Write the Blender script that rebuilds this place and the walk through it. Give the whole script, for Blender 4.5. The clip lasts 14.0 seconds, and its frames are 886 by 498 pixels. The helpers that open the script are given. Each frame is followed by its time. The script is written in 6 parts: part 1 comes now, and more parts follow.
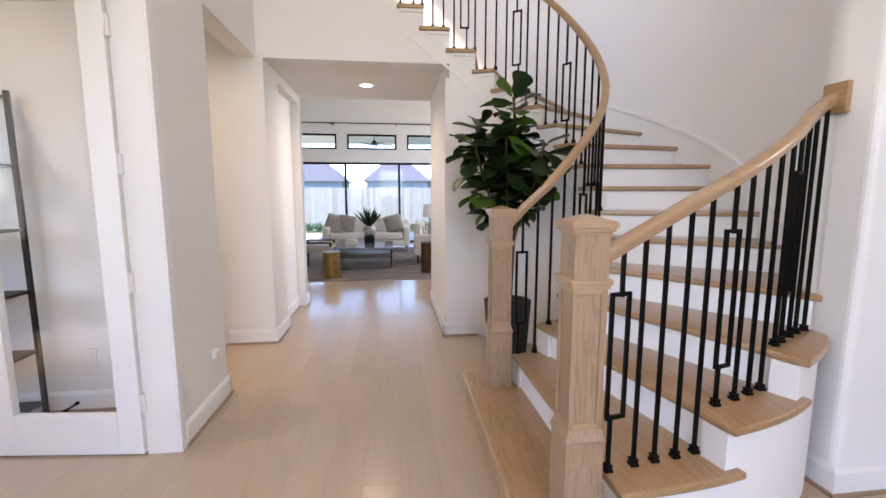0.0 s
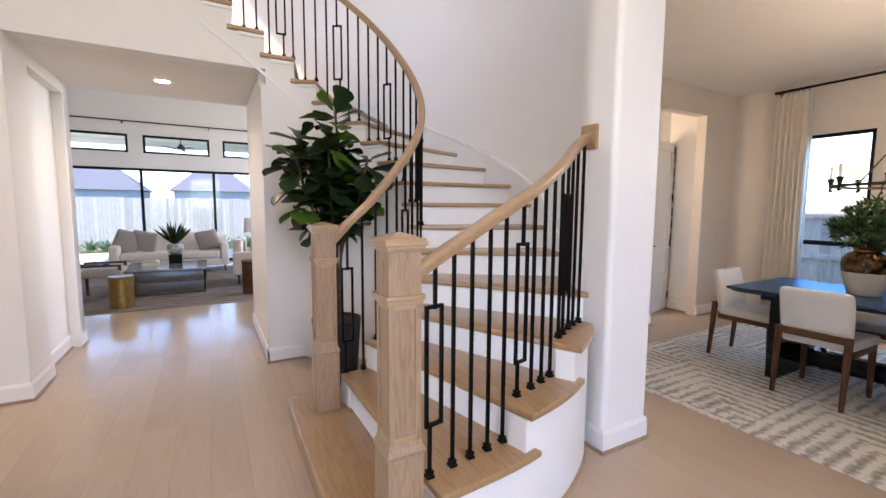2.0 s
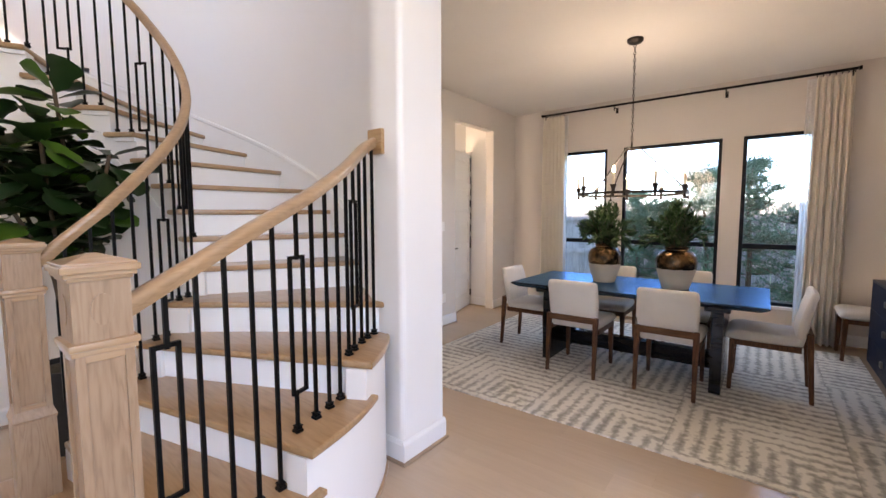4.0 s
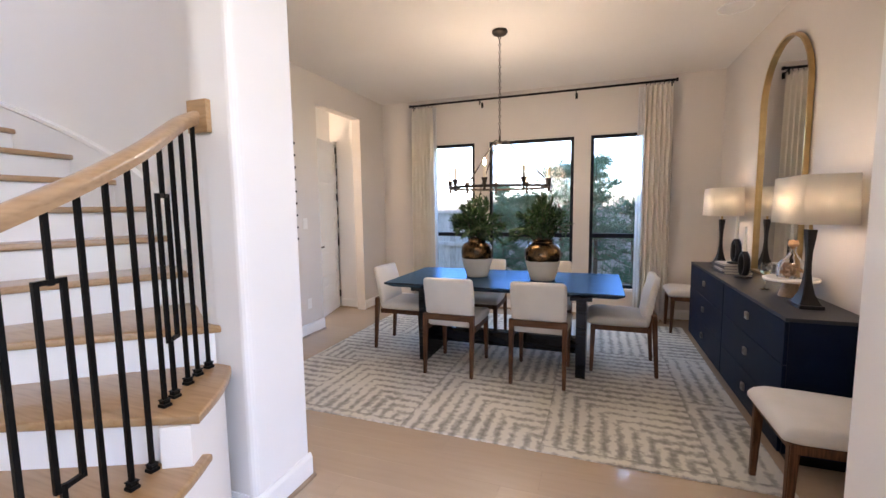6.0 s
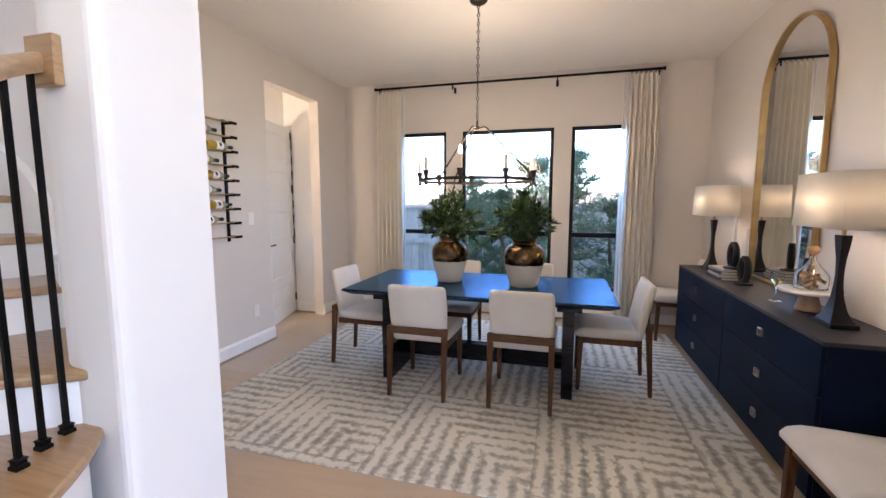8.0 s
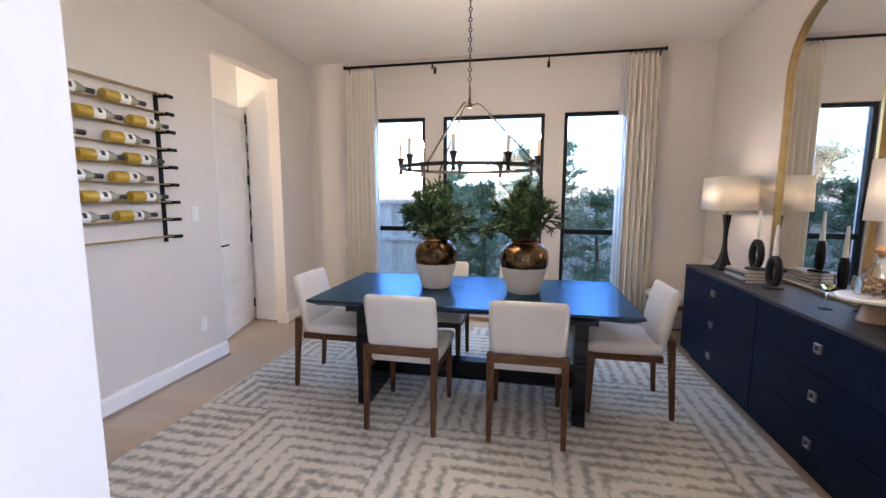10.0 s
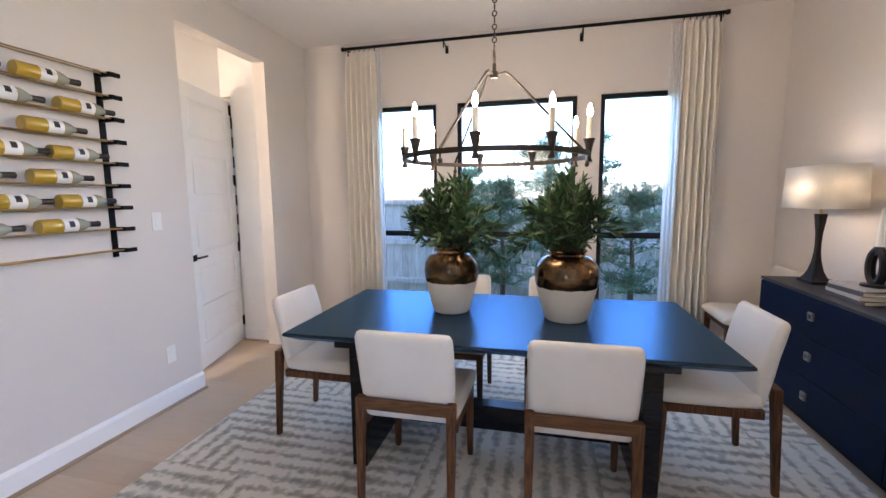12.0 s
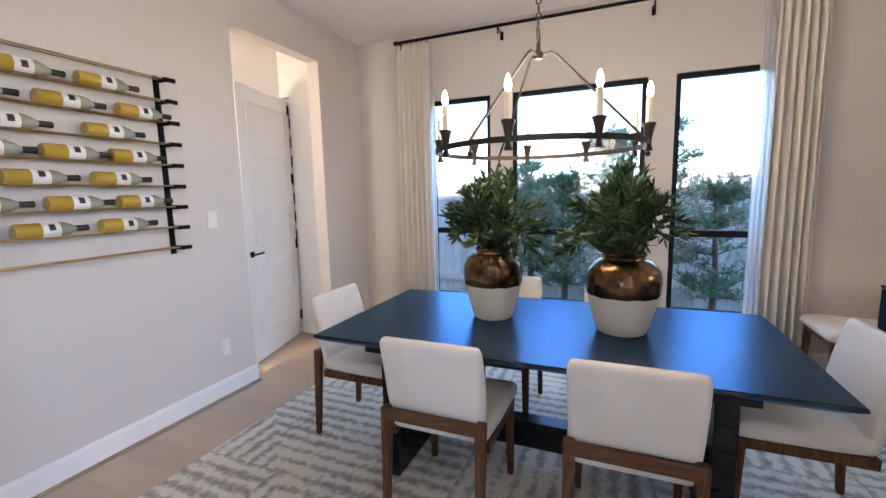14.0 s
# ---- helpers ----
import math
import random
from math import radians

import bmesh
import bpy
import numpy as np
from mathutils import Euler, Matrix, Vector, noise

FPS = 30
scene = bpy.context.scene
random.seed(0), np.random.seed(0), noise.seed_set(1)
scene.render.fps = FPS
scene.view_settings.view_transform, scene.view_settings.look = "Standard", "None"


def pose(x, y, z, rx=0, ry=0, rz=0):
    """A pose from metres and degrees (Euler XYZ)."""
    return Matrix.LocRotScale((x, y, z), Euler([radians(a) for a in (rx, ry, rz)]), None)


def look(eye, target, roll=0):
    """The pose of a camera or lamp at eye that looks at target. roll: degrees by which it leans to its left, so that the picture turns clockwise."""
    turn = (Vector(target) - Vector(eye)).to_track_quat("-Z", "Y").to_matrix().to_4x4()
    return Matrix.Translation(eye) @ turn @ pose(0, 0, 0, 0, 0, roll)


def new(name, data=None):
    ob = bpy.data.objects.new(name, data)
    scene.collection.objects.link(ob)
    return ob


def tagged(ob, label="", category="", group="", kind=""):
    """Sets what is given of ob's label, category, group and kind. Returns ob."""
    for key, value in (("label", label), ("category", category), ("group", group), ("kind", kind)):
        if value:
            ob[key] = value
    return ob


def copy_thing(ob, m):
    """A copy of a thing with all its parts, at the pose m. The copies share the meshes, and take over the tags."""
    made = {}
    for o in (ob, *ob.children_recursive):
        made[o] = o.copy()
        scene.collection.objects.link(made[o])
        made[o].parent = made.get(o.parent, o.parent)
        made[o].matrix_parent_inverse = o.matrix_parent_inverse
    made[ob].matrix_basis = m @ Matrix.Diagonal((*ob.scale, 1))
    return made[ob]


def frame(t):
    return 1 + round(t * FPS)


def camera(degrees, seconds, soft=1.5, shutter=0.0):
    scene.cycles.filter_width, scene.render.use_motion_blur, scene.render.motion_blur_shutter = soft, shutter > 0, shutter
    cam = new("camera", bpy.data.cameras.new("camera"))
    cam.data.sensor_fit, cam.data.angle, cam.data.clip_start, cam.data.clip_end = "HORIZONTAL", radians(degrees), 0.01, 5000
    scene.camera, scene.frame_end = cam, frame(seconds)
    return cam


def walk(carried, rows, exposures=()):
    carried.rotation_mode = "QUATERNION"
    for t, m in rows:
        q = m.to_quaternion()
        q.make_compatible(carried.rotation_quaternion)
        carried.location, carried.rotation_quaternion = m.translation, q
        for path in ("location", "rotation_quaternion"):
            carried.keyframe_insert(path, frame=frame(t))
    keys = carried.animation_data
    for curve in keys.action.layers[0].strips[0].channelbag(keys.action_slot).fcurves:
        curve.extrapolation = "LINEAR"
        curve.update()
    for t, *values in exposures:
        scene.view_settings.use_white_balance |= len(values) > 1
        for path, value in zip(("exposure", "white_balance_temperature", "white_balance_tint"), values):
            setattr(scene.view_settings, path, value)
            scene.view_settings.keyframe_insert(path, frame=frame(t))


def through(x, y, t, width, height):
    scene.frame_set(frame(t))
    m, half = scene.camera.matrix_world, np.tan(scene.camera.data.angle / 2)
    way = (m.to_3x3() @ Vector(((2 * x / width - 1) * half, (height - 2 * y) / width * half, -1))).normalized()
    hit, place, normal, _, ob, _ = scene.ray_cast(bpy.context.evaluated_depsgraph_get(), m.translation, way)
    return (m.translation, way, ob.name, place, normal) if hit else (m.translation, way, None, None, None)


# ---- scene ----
cam = camera(93.1, 14.0)
PATH = [
    (0, (0.291, -0.453, 1.396), (0.525, 1.517, 1.143), -0.0),
    (0.5, (0.298, -0.456, 1.399), (0.696, 1.489, 1.150), 0.1),
    (1, (0.330, -0.456, 1.403), (0.910, 1.445, 1.177), 0.2),
    (1.5, (0.352, -0.454, 1.413), (1.124, 1.379, 1.206), 0.3),
    (2, (0.364, -0.456, 1.415), (1.329, 1.285, 1.225), 0.4),
    (2.5, (0.379, -0.456, 1.420), (1.524, 1.174, 1.243), 0.4),
    (3, (0.439, -0.454, 1.421), (1.748, 1.048, 1.249), 0.3),
    (3.5, (0.539, -0.454, 1.425), (1.994, 0.908, 1.261), 0.2),
    (4, (0.633, -0.449, 1.427), (2.215, 0.764, 1.263), -0.2),
    (4.2, (0.679, -0.434, 1.442), (2.309, 0.713, 1.270), -0.1),
    (6.3, (0.999, -0.260, 1.435), (2.881, 0.389, 1.237), -0.6),
    (6.5, (1.045, -0.234, 1.417), (2.932, 0.398, 1.219), -0.4),
    (7, (1.137, -0.175, 1.426), (3.035, 0.418, 1.216), -0.2),
    (7.5, (1.303, -0.130, 1.426), (3.209, 0.435, 1.212), 0.2),
    (8, (1.420, -0.117, 1.442), (3.333, 0.422, 1.217), 0.1),
    (8.5, (1.522, -0.093, 1.437), (3.442, 0.415, 1.202), 0.1),
    (10.8, (2.199, 0.205, 1.404), (4.148, 0.578, 1.161), 0.2),
    (11, (2.278, 0.204, 1.403), (4.222, 0.603, 1.155), -0.0),
    (11.5, (2.438, 0.264, 1.403), (4.378, 0.686, 1.160), -0.3),
    (12, (2.563, 0.297, 1.413), (4.495, 0.754, 1.168), -0.6),
    (12.5, (2.649, 0.265, 1.418), (4.564, 0.787, 1.168), -0.8),
    (13, (2.710, 0.226, 1.416), (4.601, 0.828, 1.166), -1.1),
    (13.5, (2.751, 0.198, 1.414), (4.612, 0.885, 1.159), -1.3),
    (14, (2.768, 0.194, 1.419), (4.597, 0.960, 1.156), -1.3),
]
walk(cam, [(t, look(eye, target, roll)) for t, eye, target, roll in PATH], [(0.0, 2.75, 7400, 20), (4.2, 2.88, 7450, 21), (7.2, 3.02, 7050, 20), (8.6, 3.02, 6900, 19), (10.8, 3.14, 6550, 18), (14.0, 3.10, 6550, 17)])

# ---- world, sun, exposure ----
world = bpy.data.worlds.new("sky")
scene.world = world
world.use_nodes = True
wt = world.node_tree
sky = wt.nodes.new("ShaderNodeTexSky")
sky.sky_type, sky.sun_disc = "NISHITA", False
sky.sun_elevation, sky.sun_rotation = radians(51.5), radians(255)
sky.air_density, sky.dust_density, sky.ozone_density = 1.0, 0.0, 6.0
deep = wt.nodes.new("ShaderNodeMix")     # clear blue sky
deep.data_type, deep.blend_type = "RGBA", "MULTIPLY"
deep.inputs[0].default_value, deep.inputs[7].default_value = 1.0, (0.86, 0.98, 1.12, 1)
wt.links.new(sky.outputs[0], deep.inputs[6])
wt.links.new(deep.outputs[2], wt.nodes["Background"].inputs[0])
wt.nodes["Background"].inputs[1].default_value = 0.15
sun_data = bpy.data.lights.new("sun", "SUN")
sun_data.energy, sun_data.angle, sun_data.color = 2.5, radians(2), (1.0, 0.95, 0.88)
sun = new("sun", sun_data)
sun.matrix_world = look((0, 0, 0), (0.60, 0.16, -0.78))


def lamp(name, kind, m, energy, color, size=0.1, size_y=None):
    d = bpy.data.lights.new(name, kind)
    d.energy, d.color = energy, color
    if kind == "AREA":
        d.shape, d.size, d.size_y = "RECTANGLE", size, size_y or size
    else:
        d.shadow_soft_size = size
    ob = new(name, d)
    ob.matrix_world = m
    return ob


# unseen area lamp added behind the start of the walk, tinted warm, fills the foyer
lamp("entrance_daylight", "AREA", look((0.7, -2.85, 3.9), (0.7, 0.5, 2.4)), 13.2, (1.0, 0.89, 0.75), 2.6, 2.6)
# unseen blue lamp added outside above the dining windows, stands in for sky
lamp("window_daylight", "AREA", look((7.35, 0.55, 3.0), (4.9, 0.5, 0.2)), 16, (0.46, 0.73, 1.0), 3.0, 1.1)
# unseen lamp added to brighten the study, in an assumed opening
lamp("study_daylight", "AREA", look((-4.40, 0.4, 1.7), (0, 0.4, 1.4)), 3.2, (0.93, 0.96, 1.0), 2.0, 1.6)
# unseen lamp added to brighten the living room, from an opening cut for it
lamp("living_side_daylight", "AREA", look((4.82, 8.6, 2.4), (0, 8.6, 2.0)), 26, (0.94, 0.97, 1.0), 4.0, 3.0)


# ---- materials ----
def material(name):
    m = bpy.data.materials.new(name)
    m.use_nodes = True
    return m, m.node_tree.nodes, m.node_tree.links, m.node_tree.nodes["Principled BSDF"]


def surf(name, c1, c2, scale=8.0, rough=0.5, bump=0.05, metal=0.0, stretch=(1, 1, 1), fine=90.0, vary=0.0, coat=0.0, rough2=None, spec=0.5):
    """A surface with two scales of variation: broad tone between c1 and c2, fine relief."""
    m, n, l, b = material(name)
    tc = n.new("ShaderNodeTexCoord")
    mp = n.new("ShaderNodeMapping")
    mp.inputs["Scale"].default_value = stretch
    l.new(tc.outputs["Object"], mp.inputs[0])
    big = n.new("ShaderNodeTexNoise")
    big.inputs["Scale"].default_value, big.inputs["Detail"].default_value = scale, 4
    l.new(mp.outputs[0], big.inputs[0])
    ramp = n.new("ShaderNodeValToRGB")
    ramp.color_ramp.elements[0].position, ramp.color_ramp.elements[1].position = 0.3, 0.7
    ramp.color_ramp.elements[0].color, ramp.color_ramp.elements[1].color = (*c1, 1), (*c2, 1)
    l.new(big.outputs[0], ramp.inputs[0])
    out = ramp.outputs[0]
    if vary:
        info = n.new("ShaderNodeObjectInfo")
        hsv = n.new("ShaderNodeHueSaturation")
        mr = n.new("ShaderNodeMapRange")
        mr.inputs[3].default_value, mr.inputs[4].default_value = 1 - vary, 1 + vary
        l.new(info.outputs["Random"], mr.inputs[0])
        l.new(mr.outputs[0], hsv.inputs["Value"])
        l.new(out, hsv.inputs["Color"])
        out = hsv.outputs[0]
    l.new(out, b.inputs["Base Color"])
    small = n.new("ShaderNodeTexNoise")
    small.inputs["Scale"].default_value, small.inputs["Detail"].default_value = fine, 3
    l.new(mp.outputs[0], small.inputs[0])
    if bump:
        bp = n.new("ShaderNodeBump")
        bp.inputs["Strength"].default_value, bp.inputs["Distance"].default_value = bump, 0.01
        l.new(small.outputs[0], bp.inputs["Height"])
        l.new(bp.outputs[0], b.inputs["Normal"])
    mr2 = n.new("ShaderNodeMapRange")
    mr2.inputs[3].default_value, mr2.inputs[4].default_value = rough, rough if rough2 is None else rough2
    l.new(big.outputs[0], mr2.inputs[0])
    l.new(mr2.outputs[0], b.inputs["Roughness"])
    b.inputs["Metallic"].default_value = metal
    b.inputs["Specular IOR Level"].default_value = spec
    b.inputs["Coat Weight"].default_value = coat
    return m


def wood(name, dark, mid, light, axis=0, scale=1.0, rough=0.4, vary=0.0, bump=0.08, coat=0.0, stretch=9.0, spec=0.5, sheen_var=0.1):
    """Wood with cathedral grain along one axis of the object."""
    m, n, l, b = material(name)
    tc = n.new("ShaderNodeTexCoord")
    mp = n.new("ShaderNodeMapping")
    s = [stretch * scale] * 3
    s[axis] = 0.9 * scale
    mp.inputs["Scale"].default_value = s
    info = n.new("ShaderNodeObjectInfo")
    sh = n.new("ShaderNodeVectorMath")
    sh.operation = "MULTIPLY_ADD"
    sh.inputs[1].default_value = (7.3, 5.1, 9.7)
    l.new(info.outputs["Random"], sh.inputs[0])
    l.new(tc.outputs["Object"], sh.inputs[2])
    l.new(sh.outputs[0], mp.inputs[0])
    nz = n.new("ShaderNodeTexNoise")
    nz.inputs["Scale"].default_value, nz.inputs["Detail"].default_value = 0.55, 3
    nz.inputs["Distortion"].default_value = 0.4
    l.new(mp.outputs[0], nz.inputs[0])
    mul = n.new("ShaderNodeMath")
    mul.operation = "MULTIPLY"
    mul.inputs[1].default_value = 13.0
    l.new(nz.outputs[0], mul.inputs[0])
    fr = n.new("ShaderNodeMath")
    fr.operation = "PINGPONG"
    fr.inputs[1].default_value = 0.5
    l.new(mul.outputs[0], fr.inputs[0])
    fine = n.new("ShaderNodeTexNoise")
    fine.inputs["Scale"].default_value, fine.inputs["Detail"].default_value = 6.0, 5
    l.new(mp.outputs[0], fine.inputs[0])
    ad = n.new("ShaderNodeMath")
    ad.operation = "MULTIPLY_ADD"
    ad.inputs[1].default_value = 0.75
    l.new(fr.outputs[0], ad.inputs[0])
    l.new(fine.outputs[0], ad.inputs[2])
    ramp = n.new("ShaderNodeValToRGB")
    e = ramp.color_ramp.elements
    e[0].position, e[1].position = 0.36, 0.92
    e[0].color, e[1].color = (*dark, 1), (*light, 1)
    x = e.new(0.6)
    x.color = (*mid, 1)
    l.new(ad.outputs[0], ramp.inputs[0])
    out = ramp.outputs[0]
    if vary:
        hsv = n.new("ShaderNodeHueSaturation")
        mr = n.new("ShaderNodeMapRange")
        mr.inputs[3].default_value, mr.inputs[4].default_value = 1 - vary, 1 + vary
        l.new(info.outputs["Random"], mr.inputs[0])
        l.new(mr.outputs[0], hsv.inputs["Value"])
        l.new(out, hsv.inputs["Color"])
        out = hsv.outputs[0]
    l.new(out, b.inputs["Base Color"])
    bp = n.new("ShaderNodeBump")
    bp.inputs["Strength"].default_value, bp.inputs["Distance"].default_value = bump, 0.004
    l.new(ad.outputs[0], bp.inputs["Height"])
    l.new(bp.outputs[0], b.inputs["Normal"])
    mr2 = n.new("ShaderNodeMapRange")
    mr2.inputs[3].default_value, mr2.inputs[4].default_value = rough - sheen_var * 0.5, rough + sheen_var
    l.new(fine.outputs[0], mr2.inputs[0])
    l.new(mr2.outputs[0], b.inputs["Roughness"])
    b.inputs["Coat Weight"].default_value = coat
    b.inputs["Specular IOR Level"].default_value = spec
    return m


def clear(name, color=(1, 1, 1), rough=0.0, ior=1.45):
    m, n, l, b = material(name)
    b.inputs["Base Color"].default_value = (*color, 1)
    b.inputs["Transmission Weight"].default_value = 1.0
    b.inputs["Roughness"].default_value, b.inputs["IOR"].default_value = rough, ior
    return m


def pane_glass(name, gloss=0.06):
    """Thin window glass: see-through, with a weak reflection that grows towards the edge."""
    m, n, l, b = material(name)
    n.remove(b)
    tr, gl, mx, lw = n.new("ShaderNodeBsdfTransparent"), n.new("ShaderNodeBsdfGlossy"), n.new("ShaderNodeMixShader"), n.new("ShaderNodeLayerWeight")
    gl.inputs["Roughness"].default_value = 0.02
    pw, ml = n.new("ShaderNodeMath"), n.new("ShaderNodeMath")
    pw.operation, ml.operation = "POWER", "MULTIPLY_ADD"
    pw.inputs[1].default_value, ml.inputs[1].default_value, ml.inputs[2].default_value = 4.0, 0.5, gloss * 0.5
    l.new(lw.outputs["Facing"], pw.inputs[0])
    l.new(pw.outputs[0], ml.inputs[0])
    l.new(ml.outputs[0], mx.inputs[0])
    l.new(tr.outputs[0], mx.inputs[1])
    l.new(gl.outputs[0], mx.inputs[2])
    l.new(mx.outputs[0], n["Material Output"].inputs[0])
    return m


def glow(name, color, strength):
    m, n, l, b = material(name)
    b.inputs["Base Color"].default_value = (*color, 1)
    b.inputs["Emission Color"].default_value = (*color, 1)
    b.inputs["Emission Strength"].default_value = strength
    return m


def cloth(name, c1, c2, thread=900.0, rough=0.9, through_light=0.0, bump=0.25):
    """Woven cloth; through_light lets a share of the light shine through."""
    m, n, l, b = material(name)
    tc = n.new("ShaderNodeTexCoord")
    big = n.new("ShaderNodeTexNoise")
    big.inputs["Scale"].default_value, big.inputs["Detail"].default_value = 5, 5
    l.new(tc.outputs["Object"], big.inputs[0])
    fine = n.new("ShaderNodeTexNoise")
    fine.inputs["Scale"].default_value, fine.inputs["Detail"].default_value = thread, 2
    l.new(tc.outputs["Object"], fine.inputs[0])
    ad = n.new("ShaderNodeMath")
    ad.operation = "ADD"
    l.new(big.outputs[0], ad.inputs[0])
    l.new(fine.outputs[0], ad.inputs[1])
    ramp = n.new("ShaderNodeValToRGB")
    ramp.color_ramp.elements[0].position, ramp.color_ramp.elements[1].position = 0.75, 1.2
    ramp.color_ramp.elements[0].color, ramp.color_ramp.elements[1].color = (*c1, 1), (*c2, 1)
    l.new(ad.outputs[0], ramp.inputs[0])
    l.new(ramp.outputs[0], b.inputs["Base Color"])
    b.inputs["Roughness"].default_value = rough
    b.inputs["Sheen Weight"].default_value = 0.15
    bp = n.new("ShaderNodeBump")
    bp.inputs["Strength"].default_value, bp.inputs["Distance"].default_value = bump, 0.002
    l.new(fine.outputs[0], bp.inputs["Height"])
    l.new(bp.outputs[0], b.inputs["Normal"])
    if through_light:
        tl, mx = n.new("ShaderNodeBsdfTranslucent"), n.new("ShaderNodeMixShader")
        l.new(ramp.outputs[0], tl.inputs[0])
        mx.inputs[0].default_value = through_light
        l.new(b.outputs[0], mx.inputs[1])
        l.new(tl.outputs[0], mx.inputs[2])
        l.new(mx.outputs[0], n["Material Output"].inputs[0])
    return m


def ribbed_rug(name):
    """Cream and grey rug of square fields with bars that turn from field to field."""
    m, n, l, b = material(name)

    def math_node(op, a=None, bb=None, v=None):
        k = n.new("ShaderNodeMath")
        k.operation = op
        for i, s in enumerate((a, bb)):
            if s is not None:
                l.new(s, k.inputs[i])
        if v is not None:
            k.inputs[1].default_value = v
        return k.outputs[0]

    tc = n.new("ShaderNodeTexCoord")
    wob = n.new("ShaderNodeTexNoise")
    wob.inputs["Scale"].default_value, wob.inputs["Detail"].default_value = 9, 3
    l.new(tc.outputs["Object"], wob.inputs[0])
    va = n.new("ShaderNodeVectorMath")
    va.operation = "MULTIPLY_ADD"
    va.inputs[1].default_value = (0.014, 0.014, 0)
    l.new(wob.outputs["Color"], va.inputs[0])
    l.new(tc.outputs["Object"], va.inputs[2])
    sep = n.new("ShaderNodeSeparateXYZ")
    l.new(va.outputs[0], sep.inputs[0])
    X, Y = sep.outputs[0], sep.outputs[1]
    size = 0.90

    def cell(v):
        return math_node("FLOOR", math_node("DIVIDE", v, v=size))

    cx, cy = cell(math_node("ADD", X, v=0.21)), cell(Y)
    wn = n.new("ShaderNodeTexWhiteNoise")
    cmb = n.new("ShaderNodeCombineXYZ")
    l.new(cx, cmb.inputs[0])
    l.new(cy, cmb.inputs[1])
    l.new(cmb.outputs[0], wn.inputs[0])
    par = math_node("MODULO", math_node("ABSOLUTE", math_node("ADD", cx, cy)), v=2.0)
    pick = math_node("GREATER_THAN", math_node("ABSOLUTE", math_node("SUBTRACT", par, math_node("GREATER_THAN", wn.outputs[0], v=0.85))), v=0.5)
    # some fields turn their bars round a corner, others run straight
    fx = math_node("SUBTRACT", math_node("ADD", X, v=0.21), math_node("MULTIPLY", cx, v=size))
    fy = math_node("SUBTRACT", Y, math_node("MULTIPLY", cy, v=size))
    corner = math_node("MAXIMUM", fx, fy)
    turn = math_node("LESS_THAN", wn.outputs[0], v=0.28)

    def blend(fac, a, bb):
        k = n.new("ShaderNodeMix")
        l.new(fac, k.inputs[0])
        l.new(a, k.inputs[2])
        l.new(bb, k.inputs[3])
        return k.outputs[0]

    along = blend(turn, blend(pick, fx, fy), corner)
    bar = math_node("PINGPONG", math_node("DIVIDE", along, v=0.045), v=1.0)
    # broken, rubbed pile
    st = n.new("ShaderNodeTexNoise")
    st.inputs["Scale"].default_value, st.inputs["Detail"].default_value = 26, 8
    l.new(tc.outputs["Object"], st.inputs[0])
    rub = n.new("ShaderNodeTexNoise")
    rub.inputs["Scale"].default_value, rub.inputs["Detail"].default_value = 2.2, 3
    l.new(tc.outputs["Object"], rub.inputs[0])
    grain = math_node("ADD", math_node("MULTIPLY", st.outputs[0], v=0.95), math_node("MULTIPLY", rub.outputs[0], v=0.5))
    val = math_node("ADD", math_node("MULTIPLY", bar, v=0.42), grain)
    ramp = n.new("ShaderNodeValToRGB")
    e = ramp.color_ramp.elements
    e[0].position, e[1].position = 0.62, 1.10
    e[0].color, e[1].color = (0.25, 0.24, 0.212, 1), (0.64, 0.615, 0.55, 1)
    k = e.new(0.86)
    k.color = (0.42, 0.405, 0.36, 1)
    l.new(val, ramp.inputs[0])
    l.new(ramp.outputs[0], b.inputs["Base Color"])
    pile = n.new("ShaderNodeTexNoise")
    pile.inputs["Scale"].default_value = 400
    l.new(tc.outputs["Object"], pile.inputs[0])
    bp = n.new("ShaderNodeBump")
    bp.inputs["Strength"].default_value, bp.inputs["Distance"].default_value = 0.5, 0.006
    l.new(math_node("ADD", val, pile.outputs[0]), bp.inputs["Height"])
    l.new(bp.outputs[0], b.inputs["Normal"])
    b.inputs["Roughness"].default_value = 0.95
    return m


WHITE = surf("white_wall_paint", (0.79, 0.775, 0.755), (0.82, 0.805, 0.785), 1.3, 0.6, 0.06, fine=160)
GREIGE = surf("greige_wall_paint", (0.63, 0.585, 0.545), (0.66, 0.615, 0.575), 1.1, 0.6, 0.06, fine=160)
CEIL = surf("ceiling_paint", (0.77, 0.74, 0.71), (0.8, 0.77, 0.74), 1.5, 0.75, 0.08, fine=120)
TRIM = surf("white_trim_enamel", (0.8, 0.795, 0.785), (0.84, 0.835, 0.825), 3, 0.32, 0.02)
OAK = wood("natural_oak", (0.32, 0.20, 0.11), (0.37, 0.235, 0.132), (0.41, 0.265, 0.152), axis=0, scale=1.9, rough=0.28, bump=0.015, coat=0.3, sheen_var=0.02)
OAK_Y = wood("natural_oak_across", (0.295, 0.172, 0.079), (0.35, 0.21, 0.102), (0.39, 0.242, 0.124), axis=1, scale=1.5, rough=0.28, bump=0.015, coat=0.2, sheen_var=0.02)
OAK_Z = wood("natural_oak_upright", (0.255, 0.163, 0.097), (0.315, 0.205, 0.125), (0.355, 0.238, 0.15), axis=2, scale=2.4, rough=0.38, bump=0.03, sheen_var=0.04)
